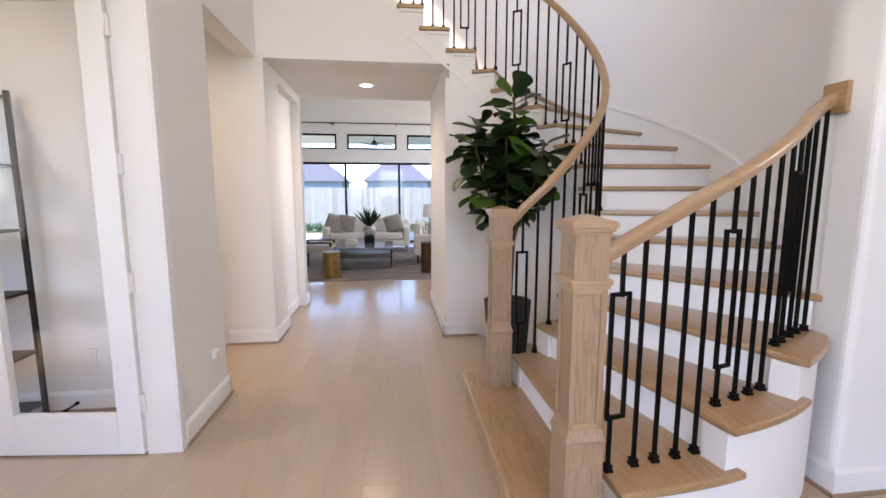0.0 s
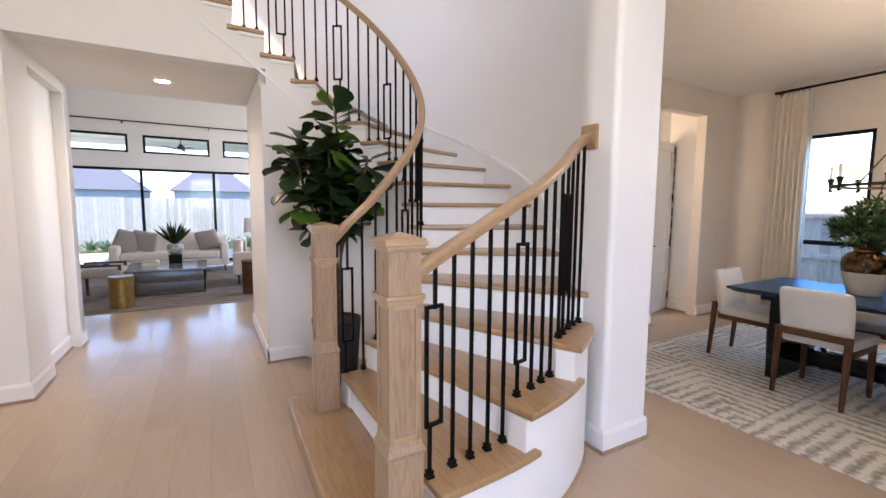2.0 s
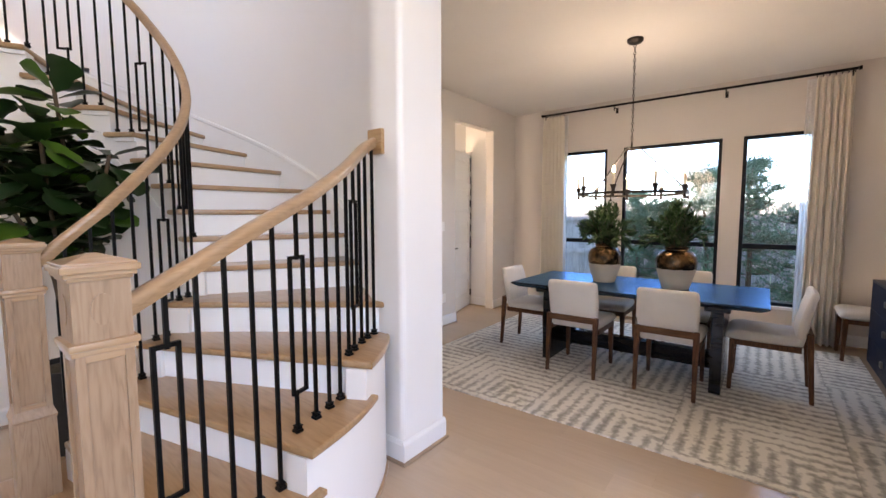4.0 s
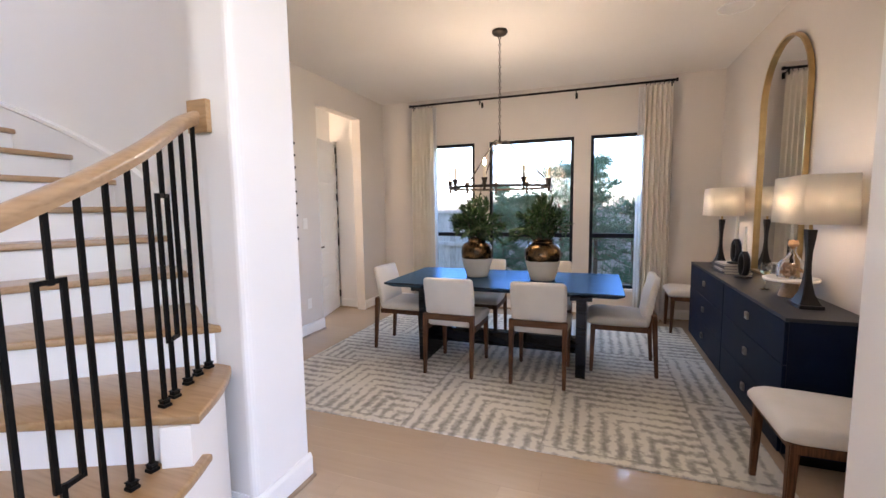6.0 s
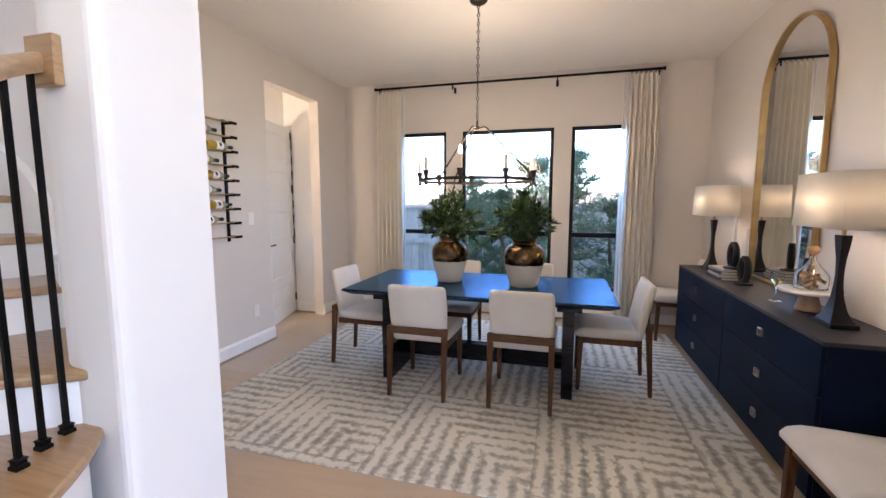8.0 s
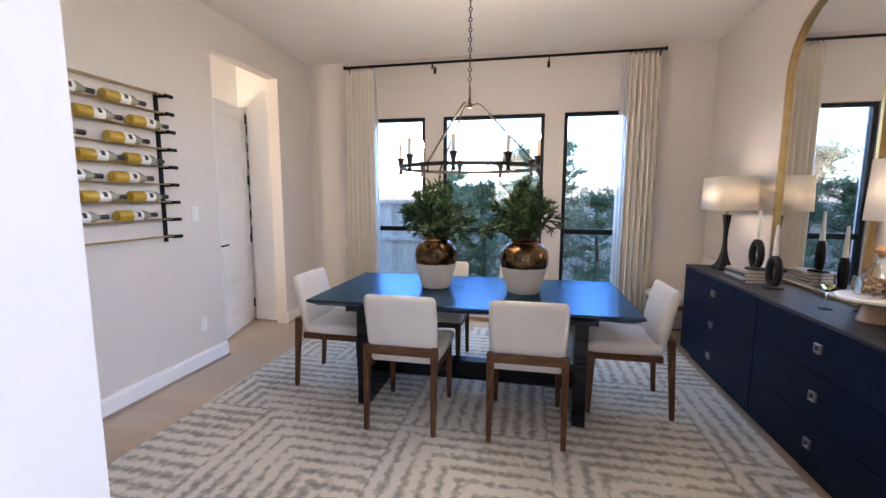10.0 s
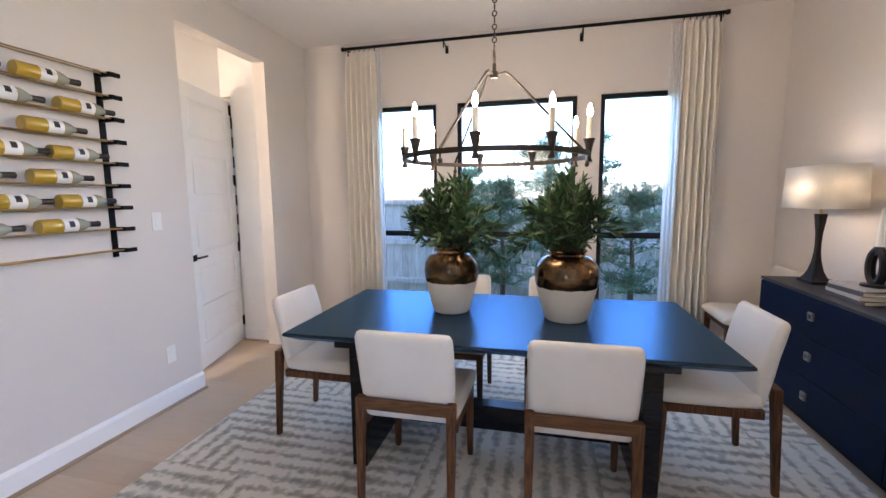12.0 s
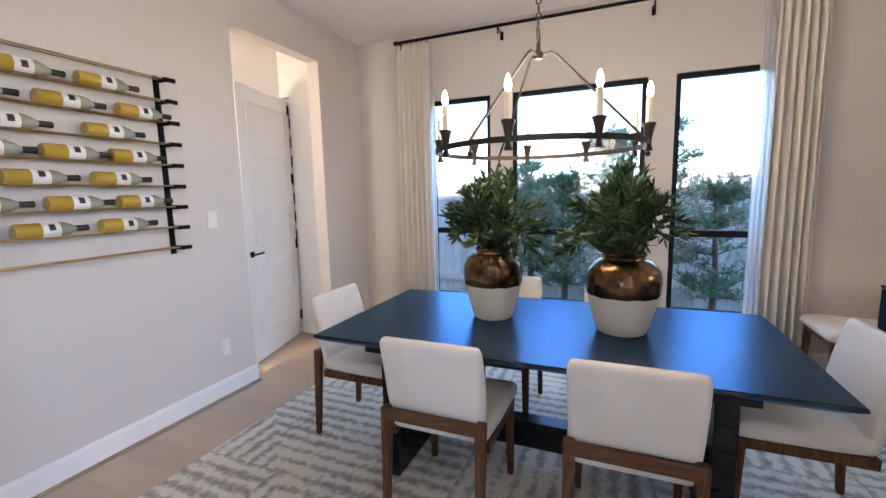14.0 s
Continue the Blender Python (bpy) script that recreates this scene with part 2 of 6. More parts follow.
PLANK = wood("oak_floor_board", (0.435, 0.333, 0.24), (0.447, 0.343, 0.248), (0.46, 0.353, 0.256), axis=1, scale=0.8, rough=0.24, vary=0.055, bump=0.008, coat=0.2, sheen_var=0.02)
SHOE = surf("oak_shoe_moulding", (0.25, 0.175, 0.115), (0.32, 0.225, 0.15), 9, 0.4, 0.03)
JOINT = surf("dark_floor_joint", (0.2, 0.14, 0.09), (0.24, 0.17, 0.11), 5, 0.7)
IRON = surf("black_iron", (0.003, 0.0029, 0.0029), (0.006, 0.0056, 0.0056), 20, 0.42, 0.05, spec=0.1)
BRONZE = surf("dark_bronze", (0.03, 0.024, 0.02), (0.05, 0.04, 0.032), 20, 0.45, 0.05, metal=0.7)
BLACKFRAME = surf("black_window_frame", (0.004, 0.005, 0.008), (0.008, 0.009, 0.012), 10, 0.45, 0.02, spec=0.2)
GLASS = pane_glass("window_glass")
TABLEWOOD = wood("black_stained_ash", (0.002, 0.0024, 0.0035), (0.004, 0.005, 0.008), (0.010, 0.012, 0.018), axis=1, scale=0.8, rough=0.2, bump=0.05, spec=0.28, sheen_var=0.06)
TABLETOP = wood("black_ash_blue_gloss", (0.002, 0.0024, 0.0035), (0.004, 0.005, 0.008), (0.032, 0.034, 0.040), axis=1, scale=1.3, rough=0.36, bump=0.14, spec=1.0, sheen_var=0.08)


def tinted_gloss(m, tint, rough):
    """Tinted gloss over stained wood by Fresnel alone; the tint paints in sky reflection."""
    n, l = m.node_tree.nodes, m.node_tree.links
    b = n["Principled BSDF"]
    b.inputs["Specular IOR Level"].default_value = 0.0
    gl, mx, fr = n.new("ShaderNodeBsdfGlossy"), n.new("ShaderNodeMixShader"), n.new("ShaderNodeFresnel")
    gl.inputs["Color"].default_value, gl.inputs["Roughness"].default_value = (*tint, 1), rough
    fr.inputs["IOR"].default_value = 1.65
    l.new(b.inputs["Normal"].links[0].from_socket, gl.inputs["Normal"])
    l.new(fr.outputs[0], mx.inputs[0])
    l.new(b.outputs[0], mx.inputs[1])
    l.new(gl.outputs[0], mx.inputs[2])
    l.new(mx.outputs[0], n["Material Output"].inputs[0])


# blue of the reflected sky is put into the tabletop's gloss colour
tinted_gloss(TABLETOP, (0.33, 0.64, 1.0), 0.26)
WALNUT_X = wood("walnut_rail", (0.055, 0.024, 0.011), (0.085, 0.038, 0.018), (0.12, 0.056, 0.027), axis=0, scale=2.0, rough=0.42, spec=0.2)
WALNUT = wood("walnut_leg", (0.04, 0.016, 0.008), (0.075, 0.032, 0.015), (0.12, 0.054, 0.026), axis=2, scale=2.0, rough=0.45, spec=0.18)
LINEN = cloth("chair_linen", (0.54, 0.515, 0.475), (0.62, 0.59, 0.55), 700)
NAVY = surf("navy_wrapped_panel", (0.0018, 0.005, 0.017), (0.003, 0.0095, 0.031), 4, 0.40, 0.12, fine=250, rough2=0.52, spec=0.08)
CURTAIN = cloth("cream_curtain", (0.85, 0.80, 0.71), (0.90, 0.85, 0.76), 500, through_light=0.14)
RUG = ribbed_rug("barred_rug")


# ---- mesh helpers ----
def box(bm, x0, y0, z0, x1, y1, z1, bevel=0.0, seg=2):
    g = bmesh.ops.create_cube(bm, size=1.0)
    vs = g["verts"]
    bmesh.ops.scale(bm, vec=(abs(x1 - x0), abs(y1 - y0), abs(z1 - z0)), verts=vs)
    bmesh.ops.translate(bm, vec=((x0 + x1) / 2, (y0 + y1) / 2, (z0 + z1) / 2), verts=vs)
    if bevel:
        es = list({e for v in vs for e in v.link_edges})
        bmesh.ops.bevel(bm, geom=es, offset=bevel, segments=seg, affect="EDGES", profile=0.6)
    return vs


def rod(bm, p, q, r0, r1=None, seg=12):
    """A round bar from p to q."""
    p, q = Vector(p), Vector(q)
    g = bmesh.ops.create_cone(bm, cap_ends=True, segments=seg, radius1=r0, radius2=r0 if r1 is None else r1, depth=(q - p).length)
    m = Matrix.Translation((p + q) / 2) @ (q - p).to_track_quat("Z", "Y").to_matrix().to_4x4()
    bmesh.ops.transform(bm, matrix=m, verts=g["verts"])
    return g["verts"]


def lathe(bm, prof, at=(0, 0, 0), seg=32):
    """A turned body from (radius, height) pairs."""
    rings = []
    for r, z in prof:
        rings.append([bm.verts.new((at[0] + max(r, 1e-4) * math.cos(2 * math.pi * i / seg), at[1] + max(r, 1e-4) * math.sin(2 * math.pi * i / seg), at[2] + z)) for i in range(seg)])
    for a, b in zip(rings, rings[1:]):
        for i in range(seg):
            bm.faces.new((a[i], a[(i + 1) % seg], b[(i + 1) % seg], b[i]))
    for ring, rev in ((rings[0], True), (rings[-1], False)):
        bm.faces.new(ring[::-1] if rev else ring)


def prism(bm, poly, z0, z1, bevel=0.0):
    """An upright prism on a plan polygon."""
    lo = [bm.verts.new((x, y, z0)) for x, y in poly]
    hi = [bm.verts.new((x, y, z1)) for x, y in poly]
    k = len(poly)
    fs = [bm.faces.new(lo[::-1]), bm.faces.new(hi)]
    for i in range(k):
        fs.append(bm.faces.new((lo[i], lo[(i + 1) % k], hi[(i + 1) % k], hi[i])))
    bmesh.ops.recalc_face_normals(bm, faces=fs)
    if bevel:
        es = [e for e in fs[1].edges] + [e for e in fs[0].edges]
        bmesh.ops.bevel(bm, geom=es, offset=bevel, segments=3, affect="EDGES", profile=0.5)


def sweep(bm, pts, section, up=(0, 0, 1), closed=False):
    """A section of (side, up) pairs drawn along a line of points."""
    pts = [Vector(p) for p in pts]
    rings = []
    for i, p in enumerate(pts):
        a = pts[i - 1] if i or closed else p
        b = pts[(i + 1) % len(pts)] if i < len(pts) - 1 or closed else p
        t = (b - a).normalized()
        side = t.cross(Vector(up)).normalized()
        u = side.cross(t).normalized()
        rings.append([bm.verts.new(p + side * s + u * h) for s, h in section])
    k = len(section)
    pairs = list(zip(rings, rings[1:])) + ([(rings[-1], rings[0])] if closed else [])
    for a, b in pairs:
        for i in range(k):
            bm.faces.new((a[i], b[i], b[(i + 1) % k], a[(i + 1) % k]))
    if not closed:
        bm.faces.new(rings[0])
        bm.faces.new(rings[-1][::-1])
    bmesh.ops.recalc_face_normals(bm, faces=bm.faces)


def circle(r, seg=10):
    return [(r * math.cos(2 * math.pi * i / seg), r * math.sin(2 * math.pi * i / seg)) for i in range(seg)]


def mesh_from(name, bm, mat, smooth=False, angle=35):
    me = bpy.data.meshes.new(name)
    bm.normal_update()
    if smooth:
        for f in bm.faces:
            f.smooth = True
        for e in bm.edges:
            if len(e.link_faces) == 2 and e.calc_face_angle(0) > radians(angle):
                e.smooth = False
    bm.to_mesh(me)
    bm.free()
    me.materials.append(mat)
    return me


def part(name, bm, mat, parent=None, label="", smooth=False, angle=35):
    ob = new(name, mesh_from(name, bm, mat, smooth, angle))
    if parent is not None:
        ob.parent = parent
    if label:
        tagged(ob, label)
    return ob


def thing(name, label, category, at=(0, 0, 0), rz=0, group=""):
    e = new(name)
    e.empty_display_size = 0.1
    e.matrix_world = pose(*at, 0, 0, rz)
    return tagged(e, label, category, group)


def B(*args, **kw):
    bm = bmesh.new()
    box(bm, *args, **kw)
    return bm


def structure(name, bm, mat, label, category, smooth=False):
    return tagged(part(name, bm, mat, smooth=smooth), label, category, kind="structure")


# ---- the large structure ----
FH = 6.0        # foyer height
DC = 2.97       # dining ceiling
T = 0.13
XW, YR, YL = 6.72, -1.65, 2.765     # dining: window wall, sideboard wall, bottle wall


def wall_with_holes(bm, axis, at, thick, a0, a1, z0, z1, holes):
    """A wall in the plane axis=at, from a0 to a1, with rectangular holes (b0, b1, h0, h1)."""
    def piece(b0, b1, h0, h1):
        if b1 - b0 > 1e-4 and h1 - h0 > 1e-4:
            if axis == "x":
                box(bm, at, b0, h0, at + thick, b1, h1)
            else:
                box(bm, b0, at, h0, b1, at + thick, h1)
    cur = a0
    for b0, b1, h0, h1 in sorted(holes):
        piece(cur, b0, z0, z1)
        piece(b0, b1, z0, h0)
        piece(b0, b1, h1, z1)
        cur = b1
    piece(cur, a1, z0, z1)


WINS = [(1.335, 1.966), (0.0, 1.126), (-0.85, -0.205)]
WZ0, WZ1 = 0.36, 2.325
bm = bmesh.new()
wall_with_holes(bm, "x", XW, 0.16, YR - 0.16, YL + 0.16, 0, 3.1, [(a, b, WZ0, WZ1) for a, b in WINS])
structure("wall_window", bm, GREIGE, "greige painted dining wall with three tall windows", "wall")
bm = bmesh.new()
wall_with_holes(bm, "y", YL, 0.125, 2.985, XW, 0, 3.1, [(5.09, 6.05, 0, 2.64)])
structure("wall_bottles", bm, GREIGE, "greige painted wall with a cased opening", "wall")
bm = bmesh.new()
box(bm, 2.30, YR - 0.16, 0, XW, YR, 3.1)
structure("wall_sideboard", bm, GREIGE, "greige painted wall behind the sideboard", "wall")
bm = bmesh.new()
box(bm, 2.31, -1.11, 0, 2.67, YR, DC)
structure("wall_jamb", bm, WHITE, "white painted jamb of the wide dining opening", "wall")
bm = bmesh.new()
prism(bm, [(2.32, 1.165), (2.3227, 1.1516), (2.3303, 1.1403), (2.3416, 1.1327), (2.355, 1.13), (2.682, 1.13), (2.682, 1.30), (3.04, 1.70), (3.04, YL), (2.98, YL), (2.98, 1.76), (2.60, 1.37), (2.36, 1.37), (2.32, 1.30)], 0, FH)
structure("wall_pillar", bm, WHITE, "white painted pillar between staircase and dining room", "wall")
bm = bmesh.new()
box(bm, 2.303, -3.0, DC + 0.16, 2.43, 1.116, FH)
box(bm, 2.303, -3.0, 0, 2.43, YR - 0.16, DC + 0.16)
structure("wall_foyer_east", bm, WHITE, "white painted foyer wall above the dining opening", "wall")
bm = bmesh.new()
prism(bm, [(2.305, YR - 0.1), (XW + 0.1, YR - 0.1), (XW + 0.1, YL + 0.1), (3.0, YL + 0.1), (3.0, 1.80), (2.62, 1.2), (2.305, 1.115)], DC, DC + 0.16)
structure("ceiling_dining", bm, CEIL, "flat painted dining room ceiling", "ceiling")

# foyer: study wall, corridor opening, hall wall
bm = bmesh.new()
wall_with_holes(bm, "x", -0.885, -0.165, -3.0, 3.58, 0, FH, [(0.25, 1.845, 0, 2.5), (2.53, 3.58, 0, 2.6)])
structure("wall_study", bm, WHITE, "white painted foyer wall with a double door opening", "wall")
bm = bmesh.new()
box(bm, -1.30, 3.58, 0, -0.83, 3.72, 4.2)
box(bm, -0.83, 3.58, 2.6, 0.35, 3.72, 4.2)
box(bm, 0.35, 3.58, 2.6, 0.59, 3.72, 3.02)
box(bm, 0.59, 3.58, 2.6, 0.79, 3.72, 2.84)
box(bm, 0.79, 3.58, 0, 1.2, 3.72, 2.48)
structure("wall_hall", bm, WHITE, "white painted wall with a wide hall opening", "wall")
bm = bmesh.new()
wall_with_holes(bm, "x", -0.83, -0.14, 3.72, 5.12, 0, 2.6, [(4.05, 4.94, 0, 2.5)])
box(bm, -0.99, 4.05, 0, -0.915, 4.94, 2.5)
structure("wall_hall_west", bm, WHITE, "white hall wall with a shallow recess", "wall")
bm = bmesh.new()
box(bm, 0.79, 3.72, 0, 0.93, 4.95, 2.6)
structure("wall_hall_east", bm, WHITE, "white hall wall beside the staircase", "wall")
bm = bmesh.new()
box(bm, -0.98, 3.72, 2.6, 0.93, 5.12, 2.74)
structure("ceiling_hall", bm, CEIL, "flat hall ceiling with a recessed light", "ceiling")
bm = bmesh.new()
box(bm, -4.5, 3.66, 0, -1.30, 3.80, 3.0)
box(bm, -4.5, 2.40, 0, -1.05, 2.53, 3.0)
# opening cut for the study's unseen fill lamp
wall_with_holes(bm, "x", -4.6, 0.1, -3.0, 5.0, 0, 3.0, [(-0.6, 1.4, 0.9, 2.5)])
box(bm, -4.5, -3.0, 0, -1.05, -2.9, 3.0)
structure("wall_study_back", bm, WHITE, "white painted study and corridor walls", "wall")
bm = bmesh.new()
box(bm, -4.5, -2.9, 2.9, -1.05, 3.66, 3.0)
# unseen slab beside the hall, added to keep sun and sky out
box(bm, -4.5, 3.80, 2.62, -0.97, 4.98, 2.72)
structure("ceiling_study", bm, CEIL, "flat painted study ceiling and an added slab beside the hall", "ceiling")
bm = bmesh.new()
# assumed opening out of view, sized by how much sky light enters
wall_with_holes(bm, "y", -3.0, -0.15, -1.05, 2.43, 0, FH, [(-0.5, 1.9, 0.05, 4.2)])
structure("wall_entrance", bm, WHITE, "white entrance wall with an assumed tall opening", "wall")
bm = bmesh.new()
box(bm, -1.05, -3.15, FH, 3.2, 5.2, FH + 0.15)
structure("ceiling_foyer", bm, CEIL, "high painted foyer ceiling", "ceiling")

# living room shell
LY = 12.0
SLIDE = (-3.2, 2.2)
CLER = [(-2.75, -1.27), (-0.98, 0.42), (0.72, 2.1)]
bm = bmesh.new()
box(bm, -5.0, LY, 0, SLIDE[0], LY + 0.2, 5.4)
box(bm, SLIDE[1], LY, 0, 5.0, LY + 0.2, 5.4)
wall_with_holes(bm, "y", LY, 0.2, SLIDE[0], SLIDE[1], 2.34, 5.4, [(a, b, 2.7, 3.13) for a, b in CLER])
structure("wall_living_windows", bm, WHITE, "white living room wall with sliding doors and clerestory windows", "wall")
bm = bmesh.new()
box(bm, -5.0, 5.12, 0, -4.86, LY, 5.4)
# side opening out of view, cut to hold the added lamp
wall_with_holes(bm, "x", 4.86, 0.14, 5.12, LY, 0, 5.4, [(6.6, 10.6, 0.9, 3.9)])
box(bm, -5.0, 4.98, 0, -0.83, 5.12, 5.4)
box(bm, 0.79, 4.95, 0, 5.0, 5.09, 5.4)
box(bm, -0.83, 4.98, 2.6, 0.79, 5.12, 5.4)
structure("wall_living_sides", bm, WHITE, "white living room side walls", "wall")
bm = bmesh.new()
box(bm, -5.0, 4.98, 5.4, 5.0, LY + 0.2, 5.55)
structure("ceiling_living", bm, CEIL, "high flat living room ceiling", "ceiling")

# pantry passage behind the dining opening
bm = bmesh.new()
wall_with_holes(bm, "y", 3.30, 0.12, 3.6, 6.4, 0, 3.1, [(5.2, 6.18, 0, 2.38)])
box(bm, 6.115, YL + 0.125, 0, 6.4, 3.19, 3.1)
box(bm, 6.18, 3.19, 0, 6.4, 3.30, 3.1)
box(bm, 6.115, 3.19, 2.38, 6.18, 3.30, 3.1)
box(bm, 3.5, YL + 0.125, 0, 3.6, 4.6, 3.1)
box(bm, 3.6, 4.5, 0, 7.0, 4.62, 3.1)
box(bm, 6.9, 3.42, 0, 7.0, 4.5, 3.1)
structure("wall_passage", bm, WHITE, "white passage walls behind the dining room", "wall")
bm = bmesh.new()
box(bm, 3.5, YL + 0.125, 2.98, 7.0, 4.6, 3.1)
structure("ceiling_passage", bm, CEIL, "flat passage ceiling", "ceiling")

# unseen box added over the dining room to shade the side garden
bm = bmesh.new()
box(bm, 3.1, -1.81, 3.14, 6.88, 5.0, 4.9)
structure("wall_upper_storey", bm, WHITE, "unseen white upper box added to shade the side garden", "wall")
# unseen block added to keep the sun off the fence's far end
bm = bmesh.new()
box(bm, 3.1, -6.5, -0.35, 6.88, -1.83, 4.9)
structure("wall_garage", bm, WHITE, "unseen white box added to shade the fence", "wall")

# subfloor and ground
bm = bmesh.new()
box(bm, -5.0, -3.15, -0.3, 7.0, LY + 0.2, -0.012)
structure("subfloor", bm, JOINT, "dark floor under the oak boards", "floor")


def baseboard(name, runs, h=0.135, d=0.016):
    """White baseboards along lines on the plan; the room lies to the left of each line's direction."""
    bm = bmesh.new()
    for (x0, y0), (x1, y1) in runs:
        t = Vector((x1 - x0, y1 - y0, 0)).normalized()
        nrm = Vector((-t.y, t.x, 0))
        prof = [(0, 0), (d, 0), (d, h - 0.022), (d * 0.55, h - 0.006), (d * 0.4, h), (0, h)]
        a, b = Vector((x0, y0, 0)), Vector((x1, y1, 0))
        r0 = [bm.verts.new(a + nrm * s + Vector((0, 0, z))) for s, z in prof]
        r1 = [bm.verts.new(b + nrm * s + Vector((0, 0, z))) for s, z in prof]
        k = len(prof)
        fs = [bm.faces.new((r0[i], r0[(i + 1) % k], r1[(i + 1) % k], r1[i])) for i in range(k)]
        fs += [bm.faces.new(r0[::-1]), bm.faces.new(r1)]
        bmesh.ops.recalc_face_normals(bm, faces=fs)
    base = structure(name, bm, TRIM, "white painted baseboard", "baseboard")
    bm = bmesh.new()
    for (x0, y0), (x1, y1) in runs:
        t = Vector((x1 - x0, y1 - y0, 0)).normalized()
        nrm = Vector((-t.y, t.x, 0))
        prof = [(d, 0.001), (d + 0.013, 0.001), (d + 0.012, 0.008), (d + 0.007, 0.015), (d, 0.018)]
        ends = [[bm.verts.new(Vector((*p, 0)) + t * e + nrm * a + Vector((0, 0, z))) for a, z in prof] for p, e in (((x0, y0), -0.012), ((x1, y1), 0.012))]
        k = len(prof)
        fs = [bm.faces.new((ends[0][i], ends[0][(i + 1) % k], ends[1][(i + 1) % k], ends[1][i])) for i in range(k)]
        fs += [bm.faces.new(ends[0][::-1]), bm.faces.new(ends[1])]
        bmesh.ops.recalc_face_normals(bm, faces=fs)
    structure(name.replace("baseboard", "shoe_trim"), bm, SHOE, "thin oak shoe moulding below the baseboard", "trim")
    return base


d = 0.016
baseboard("baseboard_dining", [((XW, YL), (6.05, YL)), ((5.09, YL), (3.04, YL)), ((XW, YR), (XW, YL)), ((2.67, YR), (XW, YR)), ((2.682, 1.30), (2.682, 1.13)),
          ((2.682 + d, 1.13), (2.32 - d, 1.13)), ((2.32, 1.13), (2.32, 1.30)), ((2.67, -1.11), (2.67, YR)), ((2.303, -1.11), (2.67 + d, -1.11))])
baseboard("baseboard_hall", [((-0.885, 2.53 + d), (-0.885, 1.905)), ((-1.05, 2.53), (-0.885 + d, 2.53)), ((-0.83, 3.58), (-1.25, 3.58)), ((-1.25, 3.58), (-1.25, 3.66)), ((-1.25, 3.66), (-4.4, 3.66)), ((-0.83, 4.05 + d), (-0.83, 3.58 - d)), ((-0.915, 4.94), (-0.915, 4.05)),
          ((-0.83, 5.12), (-0.83, 4.94 - d)), ((0.79, 3.58 - d), (0.79, 5.09)), ((1.2, 3.58), (0.79 - d, 3.58)), ((-1.05, 2.40), (-4.4, 2.40)),
          ((6.115, YL), (6.115, 3.19))])

# ---- the curved staircase ----
def zk(k):
    return 0.019 + 0.181 * k


# nosings from inner to outer end, by level
NOSE = {
    2: ((1.045, 2.09), (1.05, 0.81)), 3: ((1.22, 2.12), (1.50, 0.855)), 4: ((1.395, 2.185), (1.92, 0.99)), 5: ((1.565, 2.285), (2.32, 1.275)),
    6: ((1.70, 2.40), (2.62, 1.80)), 7: ((1.785, 2.53), (2.78, 2.11)), 8: ((1.82, 2.67), (2.865, 2.41)), 9: ((1.815, 2.81), (2.885, 2.73)),
    10: ((1.775, 2.955), (2.85, 3.10)), 11: ((1.705, 3.095), (2.73, 3.48)), 12: ((1.60, 3.235), (2.52, 3.86)), 13: ((1.45, 3.37), (2.22, 4.20)),
    14: ((1.24, 3.50), (1.80, 4.48)), 15: ((1.07, 3.563), (1.35, 4.66)), 16: ((0.83, 3.570), (0.90, 4.72)), 17: ((0.59, 3.570), (0.60, 4.73)), 18: ((0.35, 3.570), (0.35, 4.73)),
}
stairs = thing("staircase", "curved staircase with oak treads and white risers", "staircase")


def smooth_line(pts, n=6):
    """Catmull-Rom points through pts."""
    pts = [Vector(p) for p in pts]
    out = []
    for i in range(len(pts) - 1):
        p0, p1, p2, p3 = pts[max(i - 1, 0)], pts[i], pts[i + 1], pts[min(i + 2, len(pts) - 1)]
        for j in range(n):
            t = j / n
            out.append(0.5 * ((2 * p1) + (p2 - p0) * t + (2 * p0 - 5 * p1 + 4 * p2 - p3) * t * t + (3 * p1 - p0 - 3 * p2 + p3) * t ** 3))
    out.append(pts[-1])
    return out


INNER = smooth_line([(*NOSE[k][0], 0) for k in range(2, 19)])     # six points a step
OUTER = smooth_line([(*NOSE[k][1], 0) for k in range(2, 19)])


def ring_part(line, k0, k1):
    return [(p.x, p.y) for p in line[6 * (k0 - 2):6 * (k1 - 2) + 1]]


def offset(pts, dist):
    out = []
    for i, (x, y) in enumerate(pts):
        a, b = pts[max(i - 1, 0)], pts[min(i + 1, len(pts) - 1)]
        t = Vector((b[0] - a[0], b[1] - a[1])).normalized()
        out.append((x + t.y * dist, y - t.x * dist))
    return out


# first step: wide, with rounded ends
bm = bmesh.new()
prism(bm, [(0.745, 2.25), (0.76, 2.29), (0.80, 2.31), (1.12, 2.31), (1.12, 0.69), (0.86, 0.69), (0.80, 0.70), (0.755, 0.74), (0.735, 0.80), (0.732, 1.0)], 0.165, 0.20, bevel=0.012)
part("tread", bm, OAK_Y, stairs, smooth=True)
bm = bmesh.new()
prism(bm, [(0.768, 2.25), (0.782, 2.278), (1.1, 2.275), (1.1, 0.722), (0.86, 0.722), (0.80, 0.74), (0.775, 0.79), (0.765, 1.0)], 0.0, 0.165)
part("riser", bm, OAK_Y, stairs)

